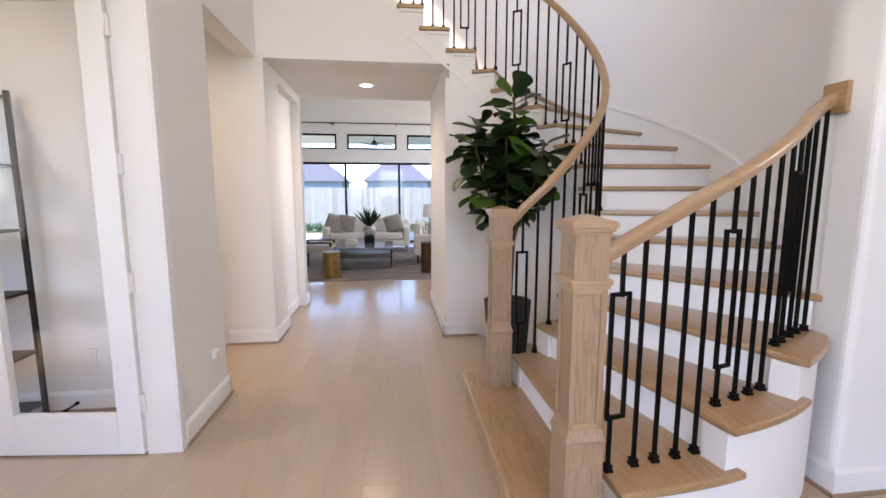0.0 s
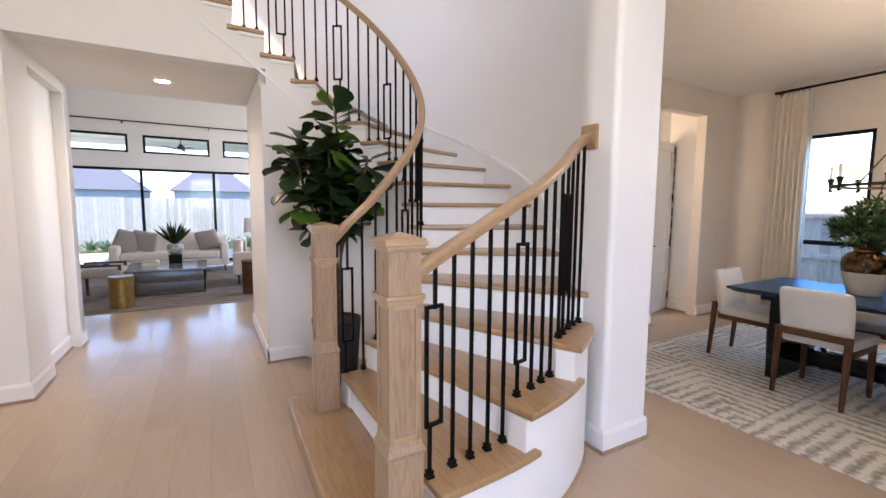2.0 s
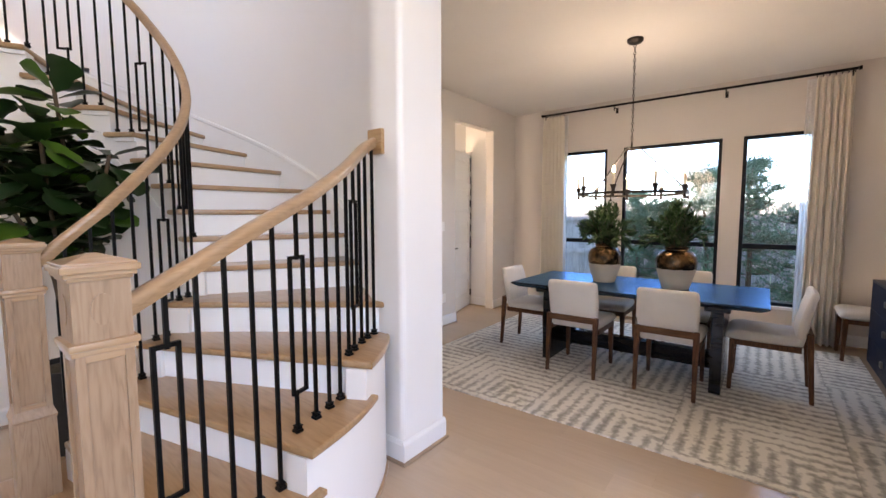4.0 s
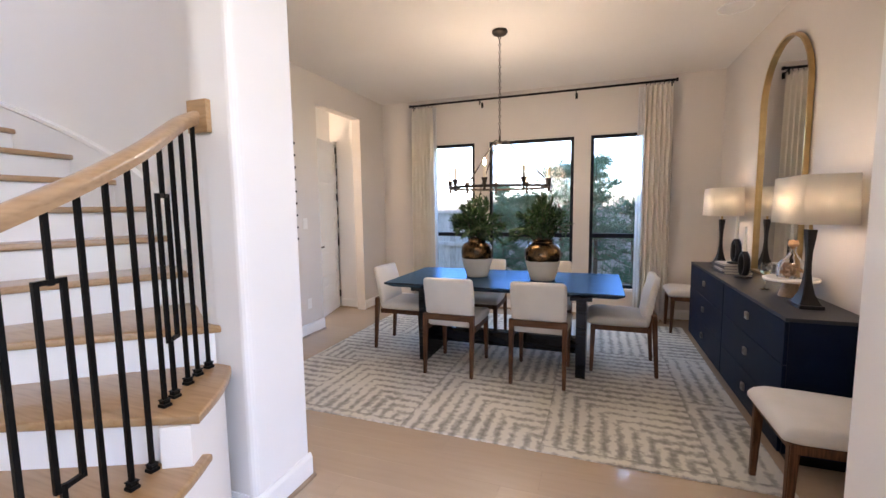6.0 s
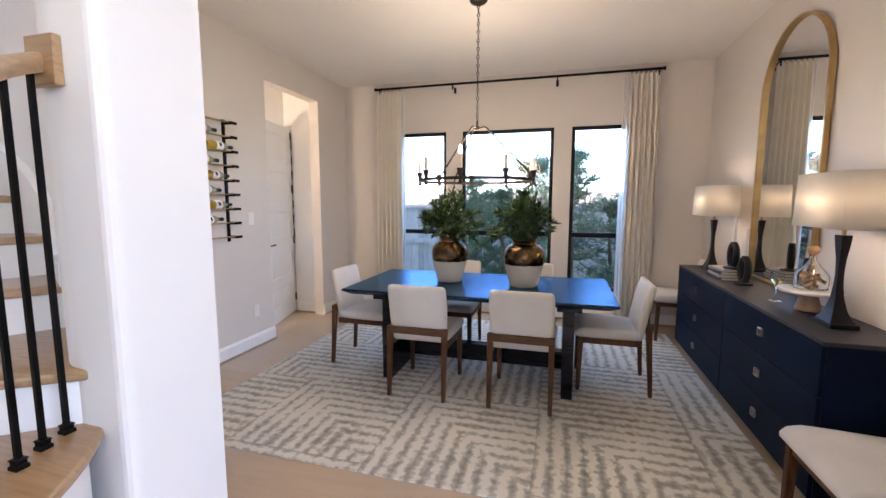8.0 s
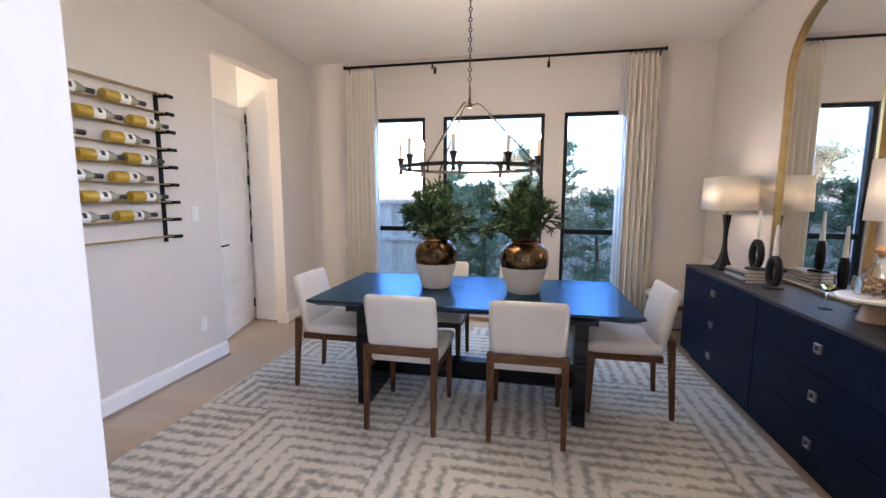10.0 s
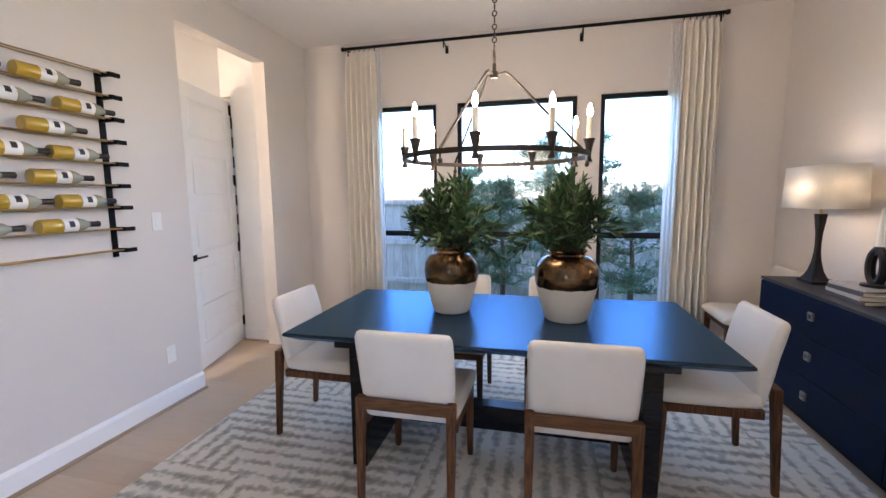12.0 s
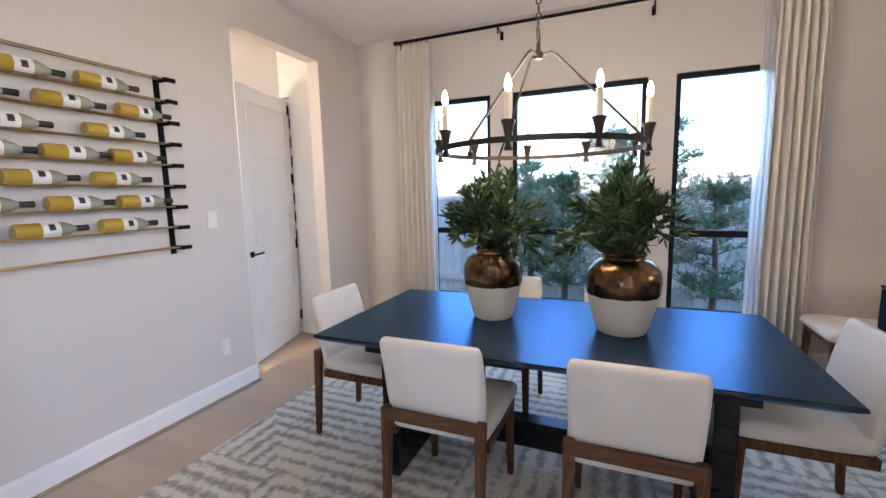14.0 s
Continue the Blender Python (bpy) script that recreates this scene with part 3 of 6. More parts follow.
for k in range(2, 18):
    inn = [(p.x, p.y) for p in INNER[6 * (k - 2):6 * (k - 1) + 2]]
    out = [(p.x, p.y) for p in OUTER[6 * (k - 2):6 * (k - 1) + 2]]
    (ix, iy), (ox, oy) = NOSE[k]
    t = Vector((ix - ox, iy - oy)).normalized()
    ahead = Vector((t.y, -t.x))
    if ahead.dot(Vector((NOSE[k + 1][1][0] - ox, NOSE[k + 1][1][1] - oy))) < 0:
        ahead = -ahead
    over = 0.03 if k <= 4 else 0.0
    o2 = offset(out, over)
    i2 = offset(inn, -0.03) if k > 2 else offset(inn, -0.0)
    poly = o2 + i2[::-1]
    bm = bmesh.new()
    prism(bm, poly, zk(k) - 0.035, zk(k), bevel=0.011)
    part("tread", bm, OAK_Y if k < 6 or k > 13 else OAK, stairs, smooth=True)
    # riser, set back under the nosing
    a = Vector((ox, oy)) + ahead * 0.028
    b = Vector((ix, iy)) + ahead * 0.028
    if k <= 4:
        a -= t * -0.012
    bm = bmesh.new()
    prism(bm, [tuple(a), tuple(b), tuple(b + ahead * 0.02), tuple(a + ahead * 0.02)], zk(k - 1), zk(k) - 0.0352)
    part("riser", bm, TRIM, stairs)

# inner skirt wall, stepped, under the tread ends
for k in range(2, 18):
    inn = ring_part(INNER, k, k + 1)
    face = offset(inn, 0.004)
    bm = bmesh.new()
    prism(bm, face + offset(inn, 0.12)[::-1], 0.0 if k < 16 else 2.606, zk(k) - 0.0352)
    part("stringer_panel", bm, WHITE, stairs, smooth=True)
# thin moulding under the inner tread ends and the line of the skirt
for k in range(9, 18):
    inn = ring_part(INNER, k, k + 1)
    bm = bmesh.new()
    z = zk(k) - 0.05
    sweep(bm, [(x, y, z) for x, y in offset(inn, -0.004)][:6], [(-0.008, -0.012), (0.008, -0.012), (0.008, 0.014), (-0.008, 0.014)])
    part("tread_bracket", bm, TRIM, stairs)
for k in range(6, 18):
    inn = ring_part(INNER, k, k + 1)
    bm = bmesh.new()
    m = len(inn) - 1
    sweep(bm, [(x, y, zk(k) - 0.36 + 0.181 * i / m) for i, (x, y) in enumerate(offset(inn, 0.001))], [(-0.006, -0.012), (0.006, -0.012), (0.006, 0.012), (-0.006, 0.012)])
    part("skirt_moulding", bm, TRIM, stairs)

# outer curved stringer of the three lowest steps, down to the floor
bm = bmesh.new()
for k in range(2, 5):
    out = ring_part(OUTER, k, k + 1)
    if k == 4:
        out = [p for p in out if p[0] < 2.305 or p[1] < 1.26]
    prism(bm, out + offset(out, -0.1)[::-1], 0.0, zk(k) - 0.0352)
part("outer_stringer", bm, WHITE, stairs, smooth=True)
bm = bmesh.new()
line = [p for p in ring_part(OUTER, 2, 5) if p[0] < 2.31]
sweep(bm, [(x, y, 0.009) for x, y in offset(line, 0.007)], [(-0.007, -0.009), (0.007, -0.009), (0.005, 0.007), (-0.007, 0.009)])
part("shoe_moulding", bm, OAK, stairs)

# curved outer wall of the stairwell
low = [(p.x, p.y) for p in smooth_line([(2.32, 1.25, 0), (2.335, 1.37, 0), (2.45, 1.55, 0)] + [(*NOSE[k][1], 0) for k in range(6, 15)])]
bm = bmesh.new()
prism(bm, low + offset(low, 0.05)[::-1], 0.0, FH)
structure("wall_stairwell", bm, WHITE, "white curved stairwell wall", "wall", smooth=True)
high = ring_part(OUTER, 14, 18) + [(-1.05, 4.73)]
bm = bmesh.new()
prism(bm, high + offset(high, 0.11)[::-1], 2.76, FH)
structure("wall_stairwell_upper", bm, WHITE, "white wall along the upper flight", "wall", smooth=True)
# skirt board on the outer wall
bm = bmesh.new()
pts = []
for k in range(6, 17):
    for i, (x, y) in enumerate(ring_part(OUTER, k, k + 1)[:-1]):
        pts.append((x, y, zk(k) + 0.181 * i / 6))
pts2 = [(x, y, z) for (x, y), (_, _, z) in zip(offset([(p[0], p[1]) for p in pts], -0.009), pts)]
sweep(bm, pts2, [(-0.018, -0.25), (0.009, -0.25), (0.009, 0.14), (-0.018, 0.14), (-0.030, 0.134), (-0.030, 0.112), (-0.018, 0.104)])
part("wall_skirt", bm, TRIM, stairs, smooth=True)
# upper landing
bm = bmesh.new()
box(bm, -1.05, 3.72, zk(18) - 0.2, 0.33, 4.73, zk(18))
structure("landing", bm, OAK, "oak upper landing", "floor")


# newel posts
NEWEL_OLD = (0.0, 0.296, 0.345, 0.845, 0.872, 1.075, 1.15)
NEWEL_NEW = (0.0, 0.355, 0.405, 0.893, 0.925, 1.075, 1.135)


def newel(at):
    n = thing("newel_post", "square oak newel post with moulded cap", "newel post", at, group="newel posts")
    bm = bmesh.new()
    box(bm, -0.083, -0.083, 0, 0.083, 0.083, 0.30, 0.004)
    part("base_block", bm, OAK_Z, n, smooth=True)
    bm = bmesh.new()
    prof = [(0.086, 0.296), (0.088, 0.306), (0.083, 0.318), (0.0775, 0.33), (0.0725, 0.345)]
    for (a, z0), (b, z1) in zip(prof, prof[1:]):
        lo = [bm.verts.new((sx * a, sy * a, z0)) for sx, sy in ((-1, -1), (1, -1), (1, 1), (-1, 1))]
        hi = [bm.verts.new((sx * b, sy * b, z1)) for sx, sy in ((-1, -1), (1, -1), (1, 1), (-1, 1))]
        for i in range(4):
            bm.faces.new((lo[i], lo[(i + 1) % 4], hi[(i + 1) % 4], hi[i]))
    bmesh.ops.recalc_face_normals(bm, faces=bm.faces)
    part("base_moulding", bm, OAK_Z, n)
    # shaft with sunk panels: core, stiles and rails
    bm = bmesh.new()
    box(bm, -0.064, -0.064, 0.32, 0.064, 0.064, 0.86)
    part("shaft_core", bm, OAK_Z, n)
    for sx in (-1, 1):
        for sy in (-1, 1):
            bm = bmesh.new()
            box(bm, sx * 0.073, sy * 0.073, 0.32, sx * 0.047, sy * 0.047, 0.86, 0.003)
            part("stile", bm, OAK_Z, n)
    for z0, z1 in ((0.32, 0.365), (0.825, 0.86)):
        bm = bmesh.new()
        box(bm, -0.072, -0.072, z0, 0.072, 0.072, z1, 0.003)
        part("rail", bm, OAK, n)
    bm = bmesh.new()
    box(bm, -0.088, -0.088, 0.856, 0.088, 0.088, 0.872, 0.006)
    box(bm, -0.081, -0.081, 0.845, 0.081, 0.081, 0.858, 0.003)
    part("neck_moulding", bm, OAK, n, smooth=True)
    bm = bmesh.new()
    box(bm, -0.073, -0.073, 0.87, 0.073, 0.073, 1.075, 0.003)
    part("head_block", bm, OAK_Z, n)
    for sx, sy in ((-1, 0), (0, -1), (1, 0), (0, 1)):
        bm = bmesh.new()
        lathe(bm, [(0.026, 0), (0.030, 0.002), (0.030, 0.0045), (0.0001, 0.0045)], seg=28)
        bmesh.ops.scale(bm, vec=(1, 1.75, 1), verts=bm.verts)
        bmesh.ops.rotate(bm, matrix=Matrix.Rotation(radians(90), 3, "X") , verts=bm.verts)
        ang = math.atan2(sy, sx) + radians(90)
        bmesh.ops.rotate(bm, matrix=Matrix.Rotation(ang, 3, "Z"), verts=bm.verts)
        bmesh.ops.translate(bm, vec=(sx * 0.072, sy * 0.072, 0.975), verts=bm.verts)
        part("oval_panel", bm, OAK_Z, n, smooth=True)
    bm = bmesh.new()
    for a, z0, z1 in ((0.079, 1.07, 1.083), (0.088, 1.082, 1.098), (0.096, 1.097, 1.118), (0.090, 1.117, 1.126)):
        box(bm, -a, -a, z0, a, a, z1, 0.004)
    lo = [bm.verts.new((sx * 0.084, sy * 0.084, 1.125)) for sx, sy in ((-1, -1), (1, -1), (1, 1), (-1, 1))]
    hi = [bm.verts.new((sx * 0.012, sy * 0.012, 1.15)) for sx, sy in ((-1, -1), (1, -1), (1, 1), (-1, 1))]
    for i in range(4):
        bm.faces.new((lo[i], lo[(i + 1) % 4], hi[(i + 1) % 4], hi[i]))
    bm.faces.new(hi)
    part("cap", bm, OAK, n)
    # slender proportions: all parts drawn in, with a tall foot and a high neck
    for ob in n.children:
        for v in ob.data.vertices:
            v.co.x, v.co.y, v.co.z = v.co.x * 0.82, v.co.y * 0.82, float(np.interp(v.co.z, NEWEL_OLD, NEWEL_NEW))
    return n


newel((0.928, 0.880, 0.20))
newel((0.943, 2.050, 0.20))

# handrails
RAILSEC = [(-0.0192, -0.024), (0.0192, -0.024), (0.0216, -0.0096), (0.0264, 0.0016), (0.0248, 0.016), (0.016, 0.0248), (0.0, 0.0272), (-0.016, 0.0248), (-0.0248, 0.016), (-0.0264, 0.0016), (-0.0216, -0.0096)]


def rail_points(line, d, k0, k1, rise):
    pts = []
    for k in range(k0, k1):
        seg = line[6 * (k - 2):6 * (k - 1)]
        for i, p in enumerate(seg):
            pts.append((p.x, p.y, zk(k) + 0.181 * i / 6 + rise))
    xy = offset([(p[0], p[1]) for p in pts], d)
    return [(x, y, p[2]) for (x, y), p in zip(xy, pts)]


RISE = 0.875
outer_rail = smooth_line([(0.985, 0.89, 1.18), (1.19, 0.93, 1.28), (1.39, 0.958, 1.38), (1.60, 1.008, 1.475), (1.75, 1.06, 1.545), (1.93, 1.13, 1.638), (2.11, 1.232, 1.738), (2.2, 1.28, 1.787), (2.30, 1.315, 1.832)], 6)
inner_rail = [(1.0, 2.07, 1.22), (1.11, 2.10, 1.325)] + rail_points(INNER, 0.035, 3, 18, RISE)
inner_rail = smooth_line(inner_rail, 2)
rail_o = thing("stair_railing", "curved oak handrail with black iron balusters, wall end", "railing", group="stair railings")
rail_i = thing("stair_railing", "long curved oak handrail with black iron balusters", "railing", group="stair railings")
for nm, pts, th in (("handrail", outer_rail, rail_o), ("handrail", inner_rail, rail_i)):
    bm = bmesh.new()
    sweep(bm, pts, RAILSEC)
    part(nm, bm, OAK, th, smooth=True, angle=50)
bm = bmesh.new()
box(bm, 2.293, 1.25, 1.765, 2.319, 1.36, 1.903, 0.004)
part("wall_rosette", bm, OAK_Y, rail_o, "square oak end plate")


def bar_box(bm, x, y, z0, z1, w=0.008):
    box(bm, x - w, y - w, z0, x + w, y + w, z1)


def baluster(th, x, y, z0, z1, t, framed):
    """One iron bar with its shoe; framed: with an open rectangle in it."""
    bm = bmesh.new()
    w = 0.0066
    if not framed:
        bar_box(bm, x, y, z0, z1, w)
    else:
        h = 0.036
        a, b = z0 + framed[0], z0 + framed[1]
        bar_box(bm, x - t.x * h * 0.55, y - t.y * h * 0.55, z0, a + 0.01, w)
        bar_box(bm, x + t.x * h * 0.1, y + t.y * h * 0.1, b - 0.01, z1, w)
        for s in (-1, 1):
            bar_box(bm, x + t.x * h * s, y + t.y * h * s, a - w, b + w, w)
        for z in (a, b):
            p = [(x - t.x * h, y - t.y * h, z), (x + t.x * h, y + t.y * h, z)]
            sweep(bm, p, [(-w, -w), (w, -w), (w, w), (-w, w)])
    ob = part("baluster", bm, IRON, th)
    bx, by = (x - t.x * 0.02, y - t.y * 0.02) if framed else (x, y)
    bm = bmesh.new()
    for a, zz0, zz1 in ((0.0165, 0, 0.012), (0.013, 0.012, 0.024), (0.0155, 0.024, 0.029)):
        box(bm, bx - a, by - a, z0 + zz0, bx + a, by + a, z0 + zz1, 0.002, 1)
    part("shoe", bm, IRON, ob)


def along(pts, step, start):
    """Points at even plan distances along a rail, with its direction and height."""
    out, gone, want = [], 0.0, start
    for p, q in zip(pts, pts[1:]):
        p, q = Vector(p), Vector(q)
        dd = (q - p).to_2d().length
        while dd > 1e-6 and want <= gone + dd:
            r = p.lerp(q, (want - gone) / dd)
            out.append((r, (q - p).to_2d().normalized()))
            want += step
        gone += dd
    return out


for i, x in enumerate((1.086, 1.181, 1.274, 1.37, 1.465, 1.58, 1.673, 1.768, 1.855, 1.942, 2.025, 2.11, 2.19, 2.268)):
    j = max(q for q in range(len(outer_rail) - 1) if outer_rail[q][0] <= x)
    a, b = Vector(outer_rail[j]), Vector(outer_rail[j + 1])
    p = a.lerp(b, (x - a.x) / (b.x - a.x))
    z0 = zk(2) if i < 5 else zk(3) if i < 9 else zk(4)
    baluster(rail_o, p.x, p.y, z0, p.z - 0.026, (b - a).to_2d().normalized(), {0: (0.21, 0.67), 5: (0.16, 0.70), 10: (0.22, 0.75)}.get(i))
for i, (p, t) in enumerate(along(inner_rail, 0.098, 0.10)):
    j = min(range(len(INNER)), key=lambda q: (INNER[q].x - p.x) ** 2 + (INNER[q].y - p.y) ** 2)
    a = j // 6 + 2
    z0 = zk(min(a, 17))
    baluster(rail_i, p.x, p.y, z0, p.z - 0.028, t, (0.2, 0.66) if i % 5 == 0 else None)

# ---- dining room ----
def rug_thing():
    bm = bmesh.new()
    box(bm, 3.315, -1.25, -0.006, 6.35, 2.275, 0.010, 0.004)
    r = part("area_rug", bm, RUG)
    tagged(r, "cream and grey rug with barred square pattern", "rug")


rug_thing()


def dining_table():
    t = thing("dining_table", "black stained ash dining table with trestle base", "table", (4.827, 0.509, 0.010))
    bm = bmesh.new()
    hx, hy = 0.51, 1.018
    # top with an undercut edge
    z0, z1, z2 = 0.703, 0.735, 0.75
    ins = 0.055
    lo = [bm.verts.new((sx * (hx - ins), sy * (hy - ins), z0)) for sx, sy in ((-1, -1), (1, -1), (1, 1), (-1, 1))]
    mi = [bm.verts.new((sx * hx, sy * hy, z1)) for sx, sy in ((-1, -1), (1, -1), (1, 1), (-1, 1))]
    hi = [bm.verts.new((sx * hx, sy * hy, z2)) for sx, sy in ((-1, -1), (1, -1), (1, 1), (-1, 1))]
    for a, b in ((lo, mi), (mi, hi)):
        for i in range(4):
            bm.faces.new((a[i], a[(i + 1) % 4], b[(i + 1) % 4], b[i]))
    bm.faces.new(lo[::-1])
    bm.faces.new(hi)
    bmesh.ops.bevel(bm, geom=[e for e in bm.edges if min(v.co.z for v in e.verts) > 0.74], offset=0.004, segments=2, affect="EDGES")
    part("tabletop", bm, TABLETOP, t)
    for s in (-1, 1):
        bm = bmesh.new()
        box(bm, -0.36, s * 0.70 - 0.04, 0.0, 0.36, s * 0.70 + 0.04, 0.665, 0.004)
        part("trestle", bm, TABLEWOOD, t)
        bm = bmesh.new()
        box(bm, -0.43, s * 0.70 - 0.085, 0.665, 0.43, s * 0.70 + 0.085, 0.703, 0.004)
        part("bearer", bm, TABLEWOOD, t)
    bm = bmesh.new()
    box(bm, -0.045, -0.66, 0.10, 0.045, 0.66, 0.24, 0.004)
    part("stretcher", bm, TABLEWOOD, t)


dining_table()


def pad(bm, path, widths, thick, nx=10):
    """A cushioned slab along a profile line of (y, z): soft edges all round, as wide as given."""
    pts = [Vector((0, y, z)) for y, z in path]
    rings = []
    n = len(pts)
    for i, p in enumerate(pts):
        t = (pts[min(i + 1, n - 1)] - pts[max(i - 1, 0)]).normalized()
        nrm = Vector((0, -t.z, t.y))
        w, th = widths[i] / 2, thick[i] / 2
        r = min(th * 0.98, 0.03)
        ring = []
        for cx, cn, a0 in ((w - r, th - r, 0), (-(w - r), th - r, 90), (-(w - r), -(th - r), 180), (w - r, -(th - r), 270)):
            for q in range(5):
                a = radians(a0 + 22.5 * q)
                ring.append(bm.verts.new(p + Vector((cx + r * math.cos(a), 0, 0)) + nrm * (cn + r * math.sin(a))))
        rings.append(ring)
    k = len(rings[0])
    for a, b in zip(rings, rings[1:]):
        for i in range(k):
            bm.faces.new((a[i], a[(i + 1) % k], b[(i + 1) % k], b[i]))
    bm.faces.new(rings[0][::-1])
    bm.faces.new(rings[-1])
    bmesh.ops.recalc_face_normals(bm, faces=bm.faces)


def taper_leg(bm, top, foot, a, b):
    """A square leg that thins towards its foot."""
    t, f = Vector(top), Vector(foot)
    lo = [bm.verts.new(f + Vector((sx * b, sy * b, 0))) for sx, sy in ((-1, -1), (1, -1), (1, 1), (-1, 1))]
    hi = [bm.verts.new(t + Vector((sx * a, sy * a, 0))) for sx, sy in ((-1, -1), (1, -1), (1, 1), (-1, 1))]
    for i in range(4):
        bm.faces.new((lo[i], lo[(i + 1) % 4], hi[(i + 1) % 4], hi[i]))
    bm.faces.new(lo[::-1])
    bm.faces.new(hi)
    bmesh.ops.bevel(bm, geom=list(bm.edges), offset=0.004, segments=2, affect="EDGES")


def dining_chair(label):
    """Sitter looks along +y; the back stands at -y."""
    c = thing("dining_chair", label, "chair", group="chairs of the dining room")
    # seat
    bm = bmesh.new()
    path = [(-0.205, 0.452), (-0.20, 0.452), (-0.1, 0.452), (0.05, 0.455), (0.18, 0.457), (0.222, 0.452), (0.24, 0.442), (0.247, 0.432)]
    pad(bm, path, [0.43, 0.45, 0.46, 0.47, 0.48, 0.48, 0.47, 0.45], [0.05, 0.07, 0.078, 0.082, 0.08, 0.066, 0.045, 0.02])
    part("seat", bm, LINEN, c, smooth=True, angle=60)
    # back, leaning and slightly hollow
    bm = bmesh.new()
    path = [(-0.205, 0.415), (-0.21, 0.43), (-0.222, 0.50), (-0.236, 0.58), (-0.254, 0.68), (-0.273, 0.755), (-0.286, 0.809), (-0.29, 0.825), (-0.293, 0.833)]
    pad(bm, path, [0.39, 0.41, 0.425, 0.435, 0.44, 0.44, 0.435, 0.42, 0.39], [0.03, 0.055, 0.064, 0.064, 0.06, 0.056, 0.052, 0.04, 0.02])
    for v in bm.verts:
        v.co.y += 0.22 * v.co.x ** 2
    part("backrest", bm, LINEN, c, smooth=True, angle=60)
    # frame: back legs run up the sides of the back
    for s in (-1, 1):
        bm = bmesh.new()
        taper_leg(bm, (s * 0.205, 0.205, 0.415), (s * 0.208, 0.215, 0.0), 0.021, 0.014)
        part("leg", bm, WALNUT, c)
        bm = bmesh.new()
        taper_leg(bm, (s * 0.207, -0.262, 0.527), (s * 0.208, -0.295, 0.0), 0.021, 0.014)
        part("leg", bm, WALNUT, c)
        bm = bmesh.new()
        box(bm, s * 0.226, -0.22, 0.375, s * 0.194, 0.205, 0.418, 0.003)
        part("side_rail", bm, WALNUT, c)
    bm = bmesh.new()
    box(bm, -0.19, 0.192, 0.375, 0.19, 0.218, 0.418, 0.003)
    part("front_rail", bm, WALNUT_X, c)
    bm = bmesh.new()
    box(bm, -0.205, -0.285, 0.475, 0.205, -0.262, 0.527, 0.004)
    part("back_rail", bm, WALNUT_X, c)
    return c


CH = "cream upholstered dining chair with walnut legs"
first = dining_chair(CH + " tucked at the table")
first.matrix_world = pose(4.475, 0.865, 0.010, 0, 0, -90)
for x, y, rz, lab in [(4.49, 0.125, -90, " tucked at the table"), (4.85, 1.515, 180, " at the table's end"), (4.88, -0.49, 0, " beside the sideboard"),
                      (5.30, 0.87, 90, " on the window side"), (5.30, 0.16, 90, " on the window side"),
                      (6.30, -1.31, 0, " in the corner"), (3.25, -1.31, 0, " against the wall")]:
    z = 0.010 if x < 6 and x > 3.5 else 0.0
    c = copy_thing(first, pose(x, y, z, 0, 0, rz))
    tagged(c, CH + lab)


# ---- windows ----
def window(name, y0, y1, label):
    w = tagged(thing(name, label, "window"), kind="structure")
    x = XW + 0.02
    f = 0.04
    bm = bmesh.new()
    for a in ((y0, WZ0, y0 + f, WZ1), (y1 - f, WZ0, y1, WZ1), (y0 + f, WZ0, y1 - f, WZ0 + f), (y0 + f, WZ1 - f, y1 - f, WZ1), (y0 + f, 1.015, y1 - f, 1.07)):
        box(bm, x, a[0], a[1], x + 0.06, a[2], a[3], 0.003, 1)
    part("window_frame", bm, BLACKFRAME, w, "black window frame")
    for z0, z1 in ((WZ0 + f, 1.015), (1.07, WZ1 - f)):
        bm = bmesh.new()
        box(bm, x + 0.025, y0 + f, z0, x + 0.03, y1 - f, z1)
        g = part("pane", bm, GLASS, w)
        g.visible_shadow = False
    bm = bmesh.new()
    box(bm, XW - 0.03, y0 - 0.03, WZ0 - 0.03, XW + 0.02, y1 + 0.03, WZ0 + 0.004, 0.004)
    part("window_sill", bm, TRIM, w, "white sill")


for i, (a, b) in enumerate(WINS):
    window(f"window_{i + 1}", a, b, "tall black-framed window with a dark middle bar")


def curtain_panel(y0, y1, label, folds, seed):
    c = thing("curtain", label, "curtain", group="dining curtains")
    bm = bmesh.new()
    rng = random.Random(seed)
    n = folds * 12
    zs = [2.835, 2.80, 2.70, 2.3, 1.6, 0.8, 0.02]
    ph = [rng.uniform(-0.5, 0.5) for _ in range(n + 1)]
    grid = []
    for zi, z in enumerate(zs):
        row = []
        spread = 1.0 + 0.10 * (zi / 6)
        for i in range(n + 1):
            u = i / n
            y = (y0 + y1) / 2 + (u - 0.5) * (y1 - y0) * spread
            amp = 0.020 if zi < 2 else 0.034 + 0.014 * zi / 6
            x = 6.575 + amp * math.sin(2 * math.pi * folds * u + 0.25 * zi * math.sin(5 * u)) + 0.004 * ph[i]
            row.append(bm.verts.new((x, y, z)))
        grid.append(row)
    for a, b in zip(grid, grid[1:]):
        for i in range(n):
            bm.faces.new((a[i], a[i + 1], b[i + 1], b[i]))
    ob = part("panel", bm, CURTAIN, c, smooth=True, angle=80)
    mod = ob.modifiers.new("thick", "SOLIDIFY")
    mod.thickness = 0.003
    for k in range(folds + 1):
        bm = bmesh.new()
        y = y0 + (y1 - y0) * k / folds
        rod(bm, (6.575, y, 2.83), (6.575, y, 2.858), 0.004, seg=8)
        part("hook", bm, IRON, c)


